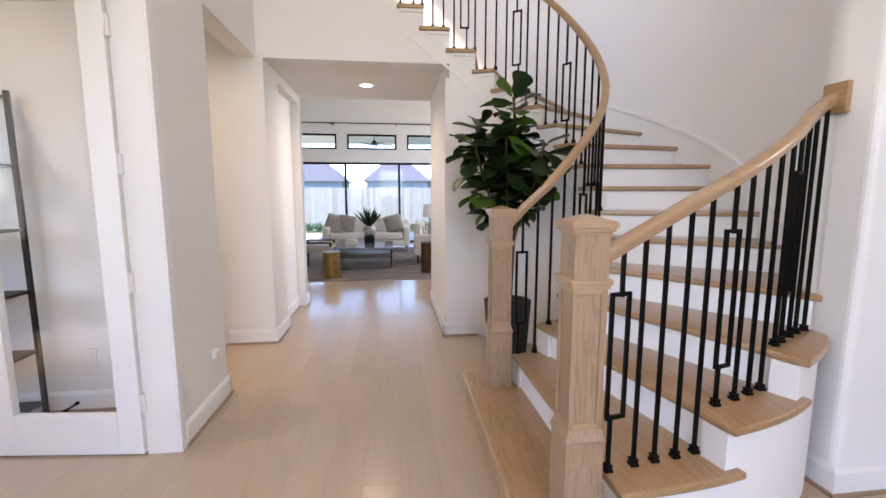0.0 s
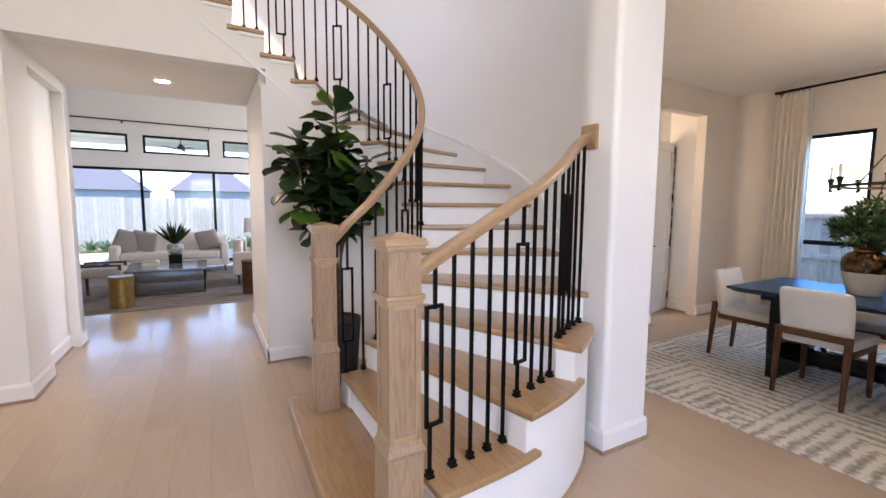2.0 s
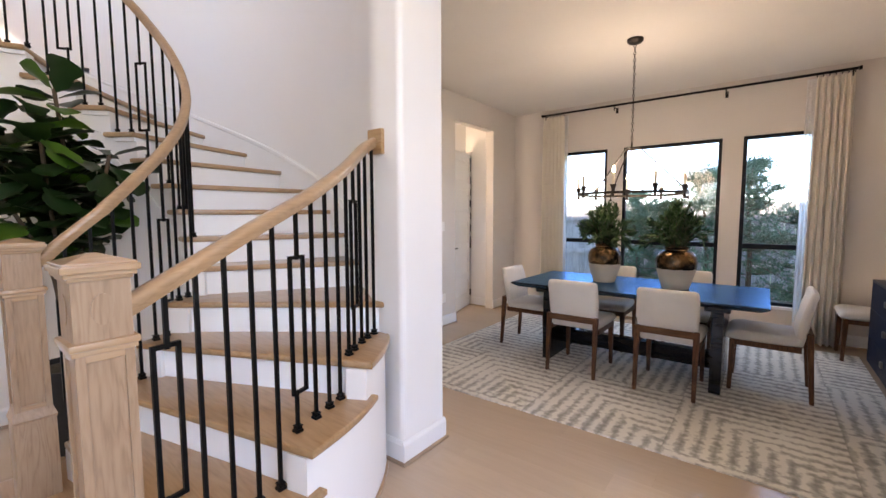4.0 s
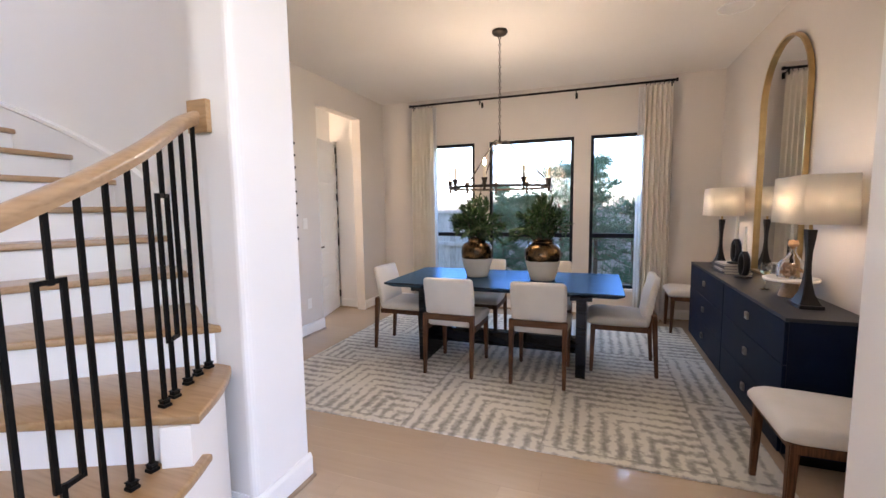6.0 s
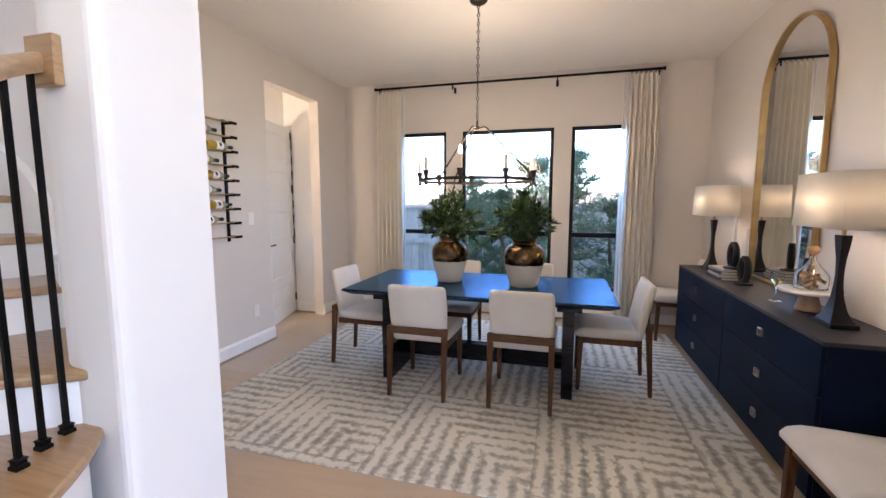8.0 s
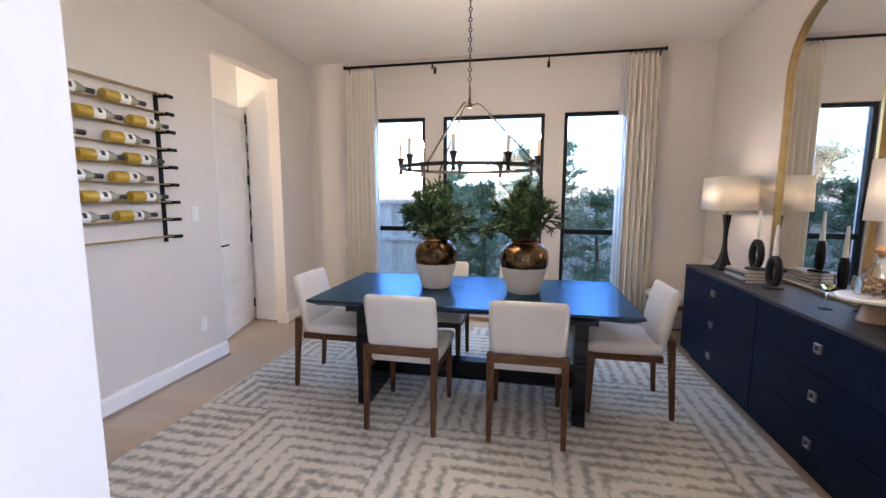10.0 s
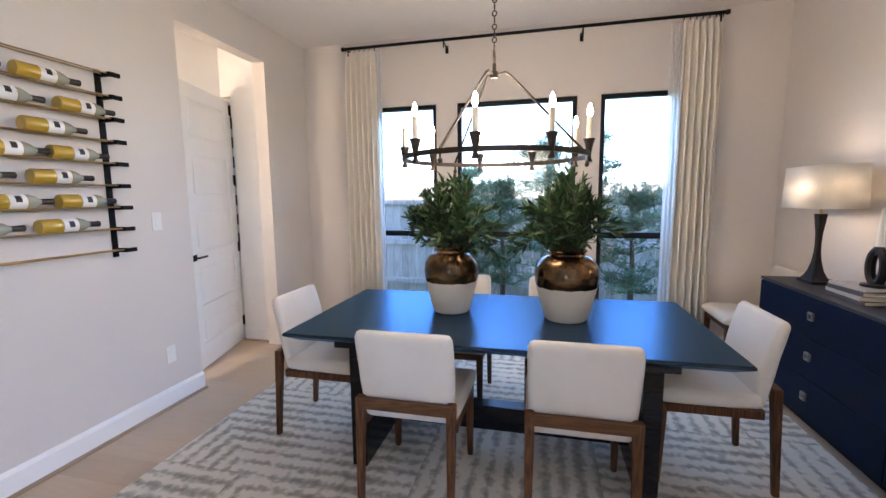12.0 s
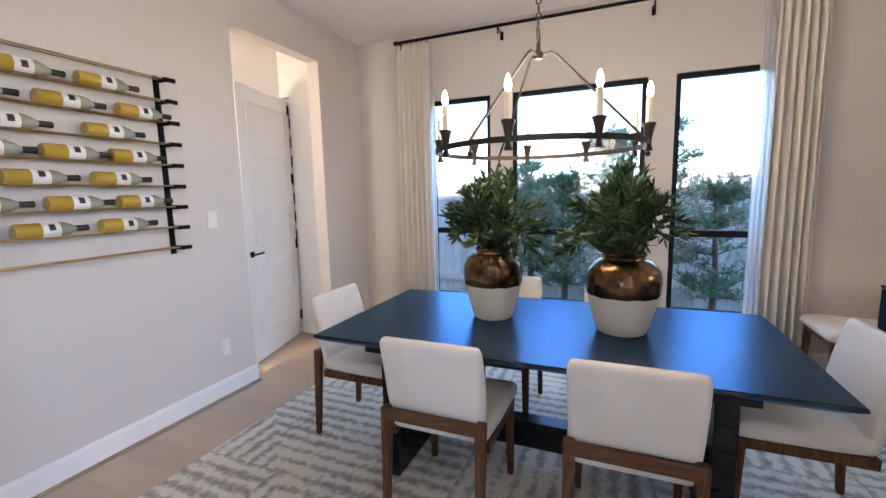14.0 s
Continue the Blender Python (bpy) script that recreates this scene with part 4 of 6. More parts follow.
curtain_panel(1.91, 2.21, "cream pleated curtain hanging to the floor", 6, 1)
curtain_panel(-1.095, -0.81, "cream pleated curtain hanging to the floor beside the window", 6, 2)


def sheer_material():
    m, n, l, b = material("white_sheer")
    b.inputs["Base Color"].default_value, b.inputs["Roughness"].default_value = (0.9, 0.9, 0.9, 1), 0.9
    tl, tr = n.new("ShaderNodeBsdfTranslucent"), n.new("ShaderNodeBsdfTransparent")
    tl.inputs[0].default_value = (0.93, 0.93, 0.93, 1)
    m1, m2 = n.new("ShaderNodeMixShader"), n.new("ShaderNodeMixShader")
    m1.inputs[0].default_value, m2.inputs[0].default_value = 0.65, 0.22
    l.new(b.outputs[0], m1.inputs[1])
    l.new(tl.outputs[0], m1.inputs[2])
    l.new(m1.outputs[0], m2.inputs[1])
    l.new(tr.outputs[0], m2.inputs[2])
    l.new(m2.outputs[0], n["Material Output"].inputs[0])
    return m


SHEER = sheer_material()


def sheer(y0, y1, folds):
    c = thing("sheer_curtain", "thin white sheer curtain behind the cream panel", "curtain", group="sheer curtains")
    bm = bmesh.new()
    n = folds * 8
    rows = []
    for z in (2.84, 1.5, 0.02):
        rows.append([bm.verts.new((6.645 + 0.006 * math.sin(2 * math.pi * folds * i / n), y0 + (y1 - y0) * i / n, z)) for i in range(n + 1)])
    for a, b in zip(rows, rows[1:]):
        for i in range(n):
            bm.faces.new((a[i], a[i + 1], b[i + 1], b[i]))
    part("panel", bm, SHEER, c, smooth=True, angle=80)


sheer(-0.90, -0.735, 5)
sheer(1.87, 2.0, 4)


def curtain_rod():
    r = thing("curtain_rod", "long black curtain rod above the windows", "curtain rod")
    bm = bmesh.new()
    rod(bm, (6.575, -1.115, 2.868), (6.575, 2.235, 2.868), 0.014, seg=16)
    part("pole", bm, IRON, r, smooth=True)
    for y in (-1.13, 2.24):
        bm = bmesh.new()
        rod(bm, (6.575, y - 0.012, 2.868), (6.575, y + 0.012, 2.868), 0.02, seg=16)
        part("finial", bm, IRON, r, smooth=True)
    for y in (1.22, -0.02, 2.19, -1.08):
        bm = bmesh.new()
        rod(bm, (6.575, y, 2.853), (6.72, y, 2.835), 0.006, seg=8)
        box(bm, 6.569, y - 0.006, 2.80, 6.581, y + 0.006, 2.87)
        box(bm, 6.712, y - 0.015, 2.79, 6.72, y + 0.015, 2.86)
        part("bracket", bm, IRON, r)


curtain_rod()


# ---- sideboard ----
SX0, SX1, SY0, SY1, SZ = 3.60, 5.98, -1.632, -1.245, 0.83


def sideboard():
    s = thing("sideboard", "navy lacquered sideboard with square metal pulls", "sideboard")
    bm = bmesh.new()
    box(bm, SX0, SY0, 0.075, SX1, SY1 - 0.02, SZ - 0.02, 0.003)
    part("body", bm, NAVY, s)
    bm = bmesh.new()
    box(bm, SX0 - 0.003, SY0, SZ - 0.02, SX1 + 0.003, SY1, SZ, 0.003)
    part("top", bm, surf("dark_sideboard_top", (0.016, 0.018, 0.024), (0.026, 0.028, 0.036), 3, 0.40, 0.1, fine=200, spec=0.35), s, "dark slate-coloured top")
    bm = bmesh.new()
    box(bm, SX0 + 0.05, SY0 + 0.03, 0.0, SX1 - 0.05, SY1 - 0.07, 0.075)
    part("plinth", bm, IRON, s)
    mid = 4.757
    brass = surf("antique_silver_pull", (0.35, 0.33, 0.3), (0.45, 0.42, 0.38), 30, 0.35, 0.03, metal=1.0)
    for x0, x1 in ((SX0 + 0.004, mid - 0.004), (mid + 0.004, SX1 - 0.004)):
        for z0, z1 in ((0.082, 0.322), (0.326, 0.568), (0.572, 0.806)):
            bm = bmesh.new()
            box(bm, x0, SY1 - 0.0195, z0, x1, SY1 - 0.001, z1, 0.003)
            dr = part("drawer", bm, NAVY, s)
            cx, cz = (x0 + x1) / 2, (z0 + z1) / 2 + 0.01
            bm = bmesh.new()
            for a in ((-0.024, -0.024, -0.014, 0.024), (0.014, -0.024, 0.024, 0.024), (-0.014, 0.014, 0.014, 0.024), (-0.014, -0.024, 0.014, -0.014)):
                box(bm, cx + a[0], SY1 - 0.001, cz + a[1], cx + a[2], SY1 + 0.014, cz + a[3], 0.002, 1)
            part("pull", bm, brass, dr, "square silver pull")


sideboard()

# ---- dining room: lights, vessels, fittings ----
BRASS = surf("aged_brass", (0.42, 0.28, 0.12), (0.55, 0.38, 0.18), 12, 0.28, 0.03, metal=1.0)
MIRROR, _n, _l, _b = material("mirror_silver")
_b.inputs["Base Color"].default_value, _b.inputs["Metallic"].default_value, _b.inputs["Roughness"].default_value = (0.88, 0.88, 0.88, 1), 1.0, 0.01
IVORY = surf("ivory_candle", (0.72, 0.64, 0.5), (0.78, 0.7, 0.56), 20, 0.5, 0.02)
BULB = glow("lit_bulb", (1.0, 0.8, 0.55), 14.0)
LAMPBULB = glow("soft_lamp_bulb", (1.0, 0.8, 0.55), 3.0)
SHADE = cloth("linen_lampshade", (0.78, 0.74, 0.67), (0.84, 0.8, 0.73), 600, through_light=0.45)
PAPER = surf("book_paper", (0.62, 0.57, 0.48), (0.7, 0.65, 0.56), 60, 0.8, 0.1)
WAX = surf("white_wax", (0.78, 0.75, 0.68), (0.82, 0.79, 0.72), 15, 0.45, 0.02)
PLATE = surf("white_plastic", (0.75, 0.74, 0.72), (0.79, 0.78, 0.76), 8, 0.35, 0.0)


def chandelier():
    cx, cy = 4.732, 0.54
    c = thing("chandelier", "dark bronze ring chandelier with nine lit candle bulbs", "chandelier", (cx, cy, 0))
    bm = bmesh.new()
    lathe(bm, [(0.02, 2.925), (0.055, 2.935), (0.068, 2.95), (0.068, 2.968), (0.0, 2.968)], seg=28)
    part("canopy", bm, BRONZE, c, smooth=True)
    # chain
    n = 26
    for i in range(n):
        z = 2.135 + i * (2.93 - 2.135) / n
        bm = bmesh.new()
        h = (2.93 - 2.135) / n * 0.66
        pts = [(0.0105 * math.cos(a), 0, z + h * 0.5 + (h * 0.98) * 0.5 * math.sin(a) * 1.25) for a in [2 * math.pi * k / 10 for k in range(10)]]
        sweep(bm, pts, circle(0.0034, 6), up=(0, 1, 0), closed=True)
        if i % 2:
            bmesh.ops.rotate(bm, matrix=Matrix.Rotation(radians(90), 3, "Z"), verts=bm.verts)
        part("chain_link", bm, BRONZE, c)
    bm = bmesh.new()
    pts = [(0.032 * math.cos(a), 0, 2.10 + 0.032 * math.sin(a)) for a in [2 * math.pi * k / 20 for k in range(20)]]
    sweep(bm, pts, circle(0.004, 6), up=(0, 1, 0), closed=True)
    part("loop", bm, BRONZE, c, smooth=True)
    bm = bmesh.new()
    rod(bm, (0, 0, 2.0), (0, 0, 2.066), 0.009, seg=12)
    rod(bm, (0, 0, 1.995), (0, 0, 2.025), 0.02, seg=12)
    part("hub", bm, BRONZE, c, smooth=True)
    R = 0.458
    for a in (37, 157, 277):
        ca, sa = math.cos(radians(a)), math.sin(radians(a))
        bm = bmesh.new()
        sweep(bm, [(0.01 * ca, 0.01 * sa, 2.01), (0.055 * ca, 0.055 * sa, 2.022), (0.078 * ca, 0.078 * sa, 2.008), (R * ca, R * sa, 1.618)], circle(0.0062, 6))
        part("arm", bm, BRONZE, c, smooth=True)
        bm = bmesh.new()
        rod(bm, (R * ca, R * sa, 1.57), (R * ca, R * sa, 1.62), 0.005, seg=8)
        lathe(bm, [(0.004, 1.555), (0.011, 1.562), (0.011, 1.572), (0.004, 1.58)], (R * ca, R * sa, 0), seg=10)
        part("arm_knob", bm, BRONZE, c)
    bm = bmesh.new()
    pts = [(R * math.cos(2 * math.pi * k / 72), R * math.sin(2 * math.pi * k / 72), 1.606) for k in range(72)]
    sweep(bm, pts, [(-0.006, -0.011), (0.006, -0.011), (0.006, 0.011), (-0.006, 0.011)], closed=True)
    part("ring", bm, BRONZE, c, smooth=True)
    for i in range(9):
        a = radians(17 + 40 * i)
        x, y = R * math.cos(a), R * math.sin(a)
        bm = bmesh.new()
        lathe(bm, [(0.012, 1.566), (0.017, 1.568), (0.010, 1.59), (0.010, 1.604), (0.020, 1.652), (0.026, 1.668), (0.026, 1.672), (0.0, 1.672)], (x, y, 0), seg=16)
        cup = part("candle_cup", bm, BRONZE, c, smooth=True)
        bm = bmesh.new()
        lathe(bm, [(0.0125, 1.672), (0.0125, 1.765), (0.009, 1.77), (0.0, 1.77)], (x, y, 0), seg=14)
        part("candle_sleeve", bm, IVORY, cup, "ivory candle sleeve", smooth=True)
        bm = bmesh.new()
        lathe(bm, [(0.006, 1.77), (0.0115, 1.782), (0.0125, 1.794), (0.0085, 1.812), (0.003, 1.826), (0.0, 1.829)], (x, y, 0), seg=12)
        part("bulb", bm, BULB, cup, "lit flame bulb", smooth=True)


chandelier()
lamp("chandelier_light", "POINT", pose(4.732, 0.54, 1.93), 5.2, (1.0, 0.86, 0.68), 0.30)


def pot_material():
    """Glazed jar: bare cream clay below, metallic brown glaze above an uneven line."""
    m, n, l, b = material("bronze_glazed_clay")
    tc = n.new("ShaderNodeTexCoord")
    sep = n.new("ShaderNodeSeparateXYZ")
    l.new(tc.outputs["Object"], sep.inputs[0])
    nz = n.new("ShaderNodeTexNoise")
    nz.inputs["Scale"].default_value, nz.inputs["Detail"].default_value = 22, 4
    l.new(tc.outputs["Object"], nz.inputs[0])
    ad = n.new("ShaderNodeMath")
    ad.operation = "MULTIPLY_ADD"
    ad.inputs[1].default_value = 0.022
    l.new(nz.outputs[0], ad.inputs[0])
    l.new(sep.outputs[2], ad.inputs[2])
    cmp = n.new("ShaderNodeMath")
    cmp.operation = "GREATER_THAN"
    cmp.inputs[1].default_value = 0.192
    l.new(ad.outputs[0], cmp.inputs[0])
    n2 = n.new("ShaderNodeTexNoise")
    n2.inputs["Scale"].default_value, n2.inputs["Detail"].default_value = 6, 6
    l.new(tc.outputs["Object"], n2.inputs[0])
    glaze = n.new("ShaderNodeValToRGB")
    e = glaze.color_ramp.elements
    e[0].position, e[1].position = 0.38, 0.66
    e[0].color, e[1].color = (0.02, 0.012, 0.006, 1), (0.36, 0.21, 0.095, 1)
    l.new(n2.outputs[0], glaze.inputs[0])
    clay = n.new("ShaderNodeValToRGB")
    clay.color_ramp.elements[0].color, clay.color_ramp.elements[1].color = (0.50, 0.45, 0.37, 1), (0.66, 0.61, 0.53, 1)
    l.new(n2.outputs[0], clay.inputs[0])
    mx = n.new("ShaderNodeMix")
    mx.data_type = "RGBA"
    l.new(cmp.outputs[0], mx.inputs[0])
    l.new(clay.outputs[0], mx.inputs[6])
    l.new(glaze.outputs[0], mx.inputs[7])
    l.new(mx.outputs[2], b.inputs["Base Color"])
    mm = n.new("ShaderNodeMath")
    mm.operation = "MULTIPLY"
    mm.inputs[1].default_value = 0.75
    l.new(cmp.outputs[0], mm.inputs[0])
    l.new(mm.outputs[0], b.inputs["Metallic"])
    rg = n.new("ShaderNodeMapRange")
    rg.inputs[3].default_value, rg.inputs[4].default_value = 0.8, 0.16
    l.new(cmp.outputs[0], rg.inputs[0])
    l.new(rg.outputs[0], b.inputs["Roughness"])
    bp = n.new("ShaderNodeBump")
    bp.inputs["Strength"].default_value, bp.inputs["Distance"].default_value = 0.25, 0.004
    l.new(n2.outputs[0], bp.inputs["Height"])
    l.new(bp.outputs[0], b.inputs["Normal"])
    return m


POT = pot_material()


def leaf_material(name, c1, c2, rough=0.45, through=0.22):
    m, n, l, b = material(name)
    g = n.new("ShaderNodeNewGeometry")
    ramp = n.new("ShaderNodeValToRGB")
    ramp.color_ramp.elements[0].color, ramp.color_ramp.elements[1].color = (*c1, 1), (*c2, 1)
    l.new(g.outputs["Random Per Island"], ramp.inputs[0])
    tl, mx = n.new("ShaderNodeBsdfTranslucent"), n.new("ShaderNodeMixShader")
    l.new(ramp.outputs[0], b.inputs["Base Color"])
    l.new(ramp.outputs[0], tl.inputs[0])
    b.inputs["Roughness"].default_value, b.inputs["Specular IOR Level"].default_value = rough, 0.28
    mx.inputs[0].default_value = through
    l.new(b.outputs[0], mx.inputs[1])
    l.new(tl.outputs[0], mx.inputs[2])
    l.new(mx.outputs[0], n["Material Output"].inputs[0])
    return m


OLIVE = leaf_material("olive_leaf", (0.010, 0.030, 0.012), (0.065, 0.115, 0.045))
TWIG = surf("brown_twig", (0.07, 0.045, 0.028), (0.11, 0.075, 0.045), 20, 0.8)


def add_leaf(vs, fs, p, d, length, width, rng, bend=0.15):
    """A narrow folded leaf of eight triangles, from p along d."""
    d = d.normalized()
    side = d.cross(Vector((rng.uniform(-1, 1), rng.uniform(-1, 1), rng.uniform(-0.3, 1)))).normalized()
    up = side.cross(d).normalized()
    k = len(vs)
    for t, w in ((0.0, 0.1), (0.35, 1.0), (0.7, 0.75), (1.0, 0.0)):
        c = p + d * length * t - up * bend * length * t * t
        if w:
            vs += [c - side * width * w / 2 + up * width * 0.15 * w, c, c + side * width * w / 2 + up * width * 0.15 * w]
        else:
            vs.append(c)
    for r in (0, 3):
        for c in (0, 1):
            fs.append((k + r + c, k + r + c + 1, k + r + c + 4, k + r + c + 3))
    fs += [(k + 6, k + 7, k + 9), (k + 7, k + 8, k + 9)]


def mesh_raw(name, vs, fs, mat, parent, smooth=True, label=""):
    me = bpy.data.meshes.new(name)
    me.from_pydata([tuple(v) for v in vs], [], fs)
    if smooth:
        me.polygons.foreach_set("use_smooth", [True] * len(me.polygons))
    me.materials.append(mat)
    ob = new(name, me)
    ob.parent = parent
    if label:
        tagged(ob, label)
    return ob


def jar_with_branches(x, y, scale, seed):
    c = thing("glazed_jar", "cream clay jar with bronze glaze, on the dining table", "jar", (x, y, 0.760), group="jars on the table")
    c.rotation_euler = (0, 0, seed)
    bm = bmesh.new()
    s = scale
    prof = [(0.0, 0.0), (0.098, 0.0), (0.106, 0.008), (0.124, 0.07), (0.143, 0.14), (0.156, 0.20), (0.160, 0.24), (0.154, 0.285), (0.132, 0.32), (0.105, 0.338), (0.092, 0.344), (0.088, 0.353), (0.094, 0.362),
            (0.099, 0.367), (0.096, 0.373), (0.086, 0.373), (0.078, 0.362), (0.078, 0.30), (0.0, 0.29)]
    lathe(bm, [(r * s, z) for r, z in prof[:11]], seg=48)
    part("jar_body", bm, POT, c, smooth=True, angle=60)
    bm = bmesh.new()
    lathe(bm, [(r * s, z) for r, z in prof[10:]], seg=48)
    part("rim", bm, POT, c, "glossy bronze-glazed rim", smooth=True, angle=60)
    p = thing("olive_branches", "dense dark green olive branches in the jar", "plant", (x, y, 0.760), group="branches in the jars")
    rng = random.Random(seed)
    vs, fs = [], []
    bm = bmesh.new()
    for i in range(60):
        a, lean = rng.uniform(0, 2 * math.pi), rng.uniform(0.05, 1.0) ** 0.8
        top = Vector((math.cos(a) * 0.30 * lean, math.sin(a) * 0.30 * lean, 0.745 - 0.30 * lean ** 2.0 + rng.uniform(-0.12, 0.03)))
        base = Vector((math.cos(a) * 0.035, math.sin(a) * 0.035, 0.295))
        mid = base.lerp(top, 0.5) + Vector((0, 0, 0.05 + 0.05 * lean))
        line = smooth_line([base, mid, top], 5)
        sweep(bm, line, circle(0.0026, 4))
        for j in range(3, len(line)):
            for r in range(5):
                q = line[j - 1].lerp(line[j], rng.random())
                d = (line[j] - line[j - 1]).normalized() + Vector((rng.uniform(-1, 1), rng.uniform(-1, 1), rng.uniform(-0.5, 0.9)))
                add_leaf(vs, fs, q, d, rng.uniform(0.042, 0.078), rng.uniform(0.012, 0.019), rng)
    part("stem", bm, TWIG, p)
    f = mesh_raw("foliage", vs, fs, OLIVE, p)
    f["kind"] = "stuff"


jar_with_branches(4.895, 0.80, 0.98, 3)
jar_with_branches(4.85, 0.165, 1.04, 8)


def bottle_rack():
    yb = YL
    r = thing("wine_rack", "wall rack of brass rails on black uprights", "wine rack")
    for x in (3.42, 4.525):
        bm = bmesh.new()
        box(bm, x - 0.017, yb - 0.010, 1.08, x + 0.017, yb - 0.001, 2.15, 0.002)
        part("upright", bm, IRON, r)
    for i in range(9):
        z = 2.118 - 0.1244 * i
        for x in (3.42, 4.525):
            bm = bmesh.new()
            box(bm, x - 0.009, yb - 0.10, z - 0.012, x + 0.009, yb - 0.011, z + 0.012, 0.002)
            box(bm, x - 0.009, yb - 0.104, z - 0.012, x + 0.055, yb - 0.088, z + 0.012, 0.002)
            part("bracket", bm, IRON, r)
        for dy in (0.082, 0.040):
            bm = bmesh.new()
            rod(bm, (3.38, yb - dy, z + 0.004), (4.575, yb - dy, z + 0.004), 0.0042, seg=8)
            part("brass_rail", bm, BRASS, r, "thin brass rail", smooth=True)


bottle_rack()
WINEGLASS = clear("clear_glass", (0.97, 0.98, 0.97))
WINE, _n, _l, _b = material("golden_wine_bottle")
_b.inputs["Base Color"].default_value, _b.inputs["Roughness"].default_value = (0.42, 0.27, 0.03, 1), 0.06
_b.inputs["Coat Weight"].default_value = 0.6
NECK, _n, _l, _b = material("greenish_empty_glass")
_b.inputs["Base Color"].default_value, _b.inputs["Roughness"].default_value = (0.30, 0.31, 0.24, 1), 0.08
_b.inputs["Coat Weight"].default_value = 0.6
LABEL = surf("white_paper_label", (0.74, 0.73, 0.70), (0.78, 0.77, 0.74), 30, 0.6, 0.02)
FOIL = surf("black_foil", (0.008, 0.008, 0.009), (0.014, 0.013, 0.014), 30, 0.35, 0.05)


def wine_bottle():
    """Lying along x, neck towards +x, tip at the origin."""
    b = thing("wine_bottle", "white wine bottle with white label lying on brass rails", "bottle", group="bottles in the rack")
    turn = Matrix.Rotation(radians(90), 3, "Y")
    for nm, mat, prof, lab in (
        ("bottle_body", WINE, [(0.0, 0.0), (0.033, 0.0), (0.037, 0.006), (0.0372, 0.17), (0.0, 0.17)], "golden wine showing through glass"),
        ("shoulder", NECK, [(0.0372, 0.168), (0.0365, 0.185), (0.029, 0.21), (0.018, 0.228), (0.0145, 0.238), (0.0145, 0.25), (0.0, 0.25)], "clear glass shoulder"),
        ("capsule", FOIL, [(0.0148, 0.232), (0.0148, 0.278), (0.0158, 0.28), (0.0158, 0.293), (0.013, 0.295), (0.0, 0.295)], "black foil capsule"),
        ("paper_label", LABEL, [(0.0374, 0.095), (0.0378, 0.096), (0.0378, 0.165), (0.0374, 0.166)], "white paper label")):
        bm = bmesh.new()
        lathe(bm, prof, (0, 0, -0.295), seg=20)
        bmesh.ops.rotate(bm, matrix=turn, verts=bm.verts)
        o = part(nm, bm, mat, b, lab, smooth=True)
        if nm == "paper_label":
            bm = bmesh.new()
            g = [[bm.verts.new((-0.295 + xx, -0.0381 * math.cos(radians(a)), 0.0381 * math.sin(radians(a)))) for a in range(-10, 41, 10)] for xx in (0.118, 0.144)]
            for i in range(5):
                bm.faces.new((g[0][i], g[1][i], g[1][i + 1], g[0][i + 1]))
            part("label_mark", bm, FOIL, o, "small dark mark on the label")
    return b


tips = [(4.383, 4.04, 3.70), (4.554, 4.204, 3.853), (4.389, 3.964, 3.62), (4.494, 4.199, 3.891), (4.398, 4.045, 3.70), (4.508, 4.19, 3.85), (4.405, 4.055, 3.71)]
bottle = None
for row, xs in enumerate(tips):
    for x in xs:
        m = pose(x, YL - 0.061, 2.118 - 0.1244 * (row + 1) + 0.0395, (row * 37 + x * 100) % 24 - 12, 0, 0)
        if bottle is None:
            bottle = wine_bottle()
            bottle.matrix_world = m
        else:
            copy_thing(bottle, m)


def arch_mirror():
    m = thing("wall_mirror", "tall arched mirror in slim brass frame above the sideboard", "mirror")
    x0, x1, zb, zt = 4.525, 5.41, SZ + 0.004, 2.685
    r = (x1 - x0) / 2
    cx, cz = (x0 + x1) / 2, zt - r
    line = [(x0, zb), (x0, cz)] + [(cx - r * math.cos(math.pi * k / 32), cz + r * math.sin(math.pi * k / 32)) for k in range(1, 32)] + [(x1, cz), (x1, zb)]
    y = YR + 0.012
    bm = bmesh.new()
    sweep(bm, [(a, y + 0.012, b) for a, b in line], [(-0.009, -0.016), (0.009, -0.016), (0.009, 0.016), (-0.009, 0.016)], up=(0, 1, 0))
    box(bm, x0, y - 0.004, zb, x1, y + 0.028, zb + 0.018)
    part("frame", bm, BRASS, m, "slim brass frame", smooth=True)
    bm = bmesh.new()
    vs = [bm.verts.new((a, y + 0.004, b)) for a, b in line]
    f = bm.faces.new(vs)
    g = bmesh.ops.extrude_face_region(bm, geom=[f])
    bmesh.ops.translate(bm, vec=(0, -0.008, 0), verts=[v for v in g["geom"] if isinstance(v, bmesh.types.BMVert)])
    bmesh.ops.recalc_face_normals(bm, faces=bm.faces)
    part("mirror_glass", bm, MIRROR, m, "silvered glass")


arch_mirror()
BLACKWOOD = surf("black_carved_wood", (0.007, 0.006, 0.007), (0.014, 0.011, 0.012), 14, 0.38, 0.12, spec=0.3)


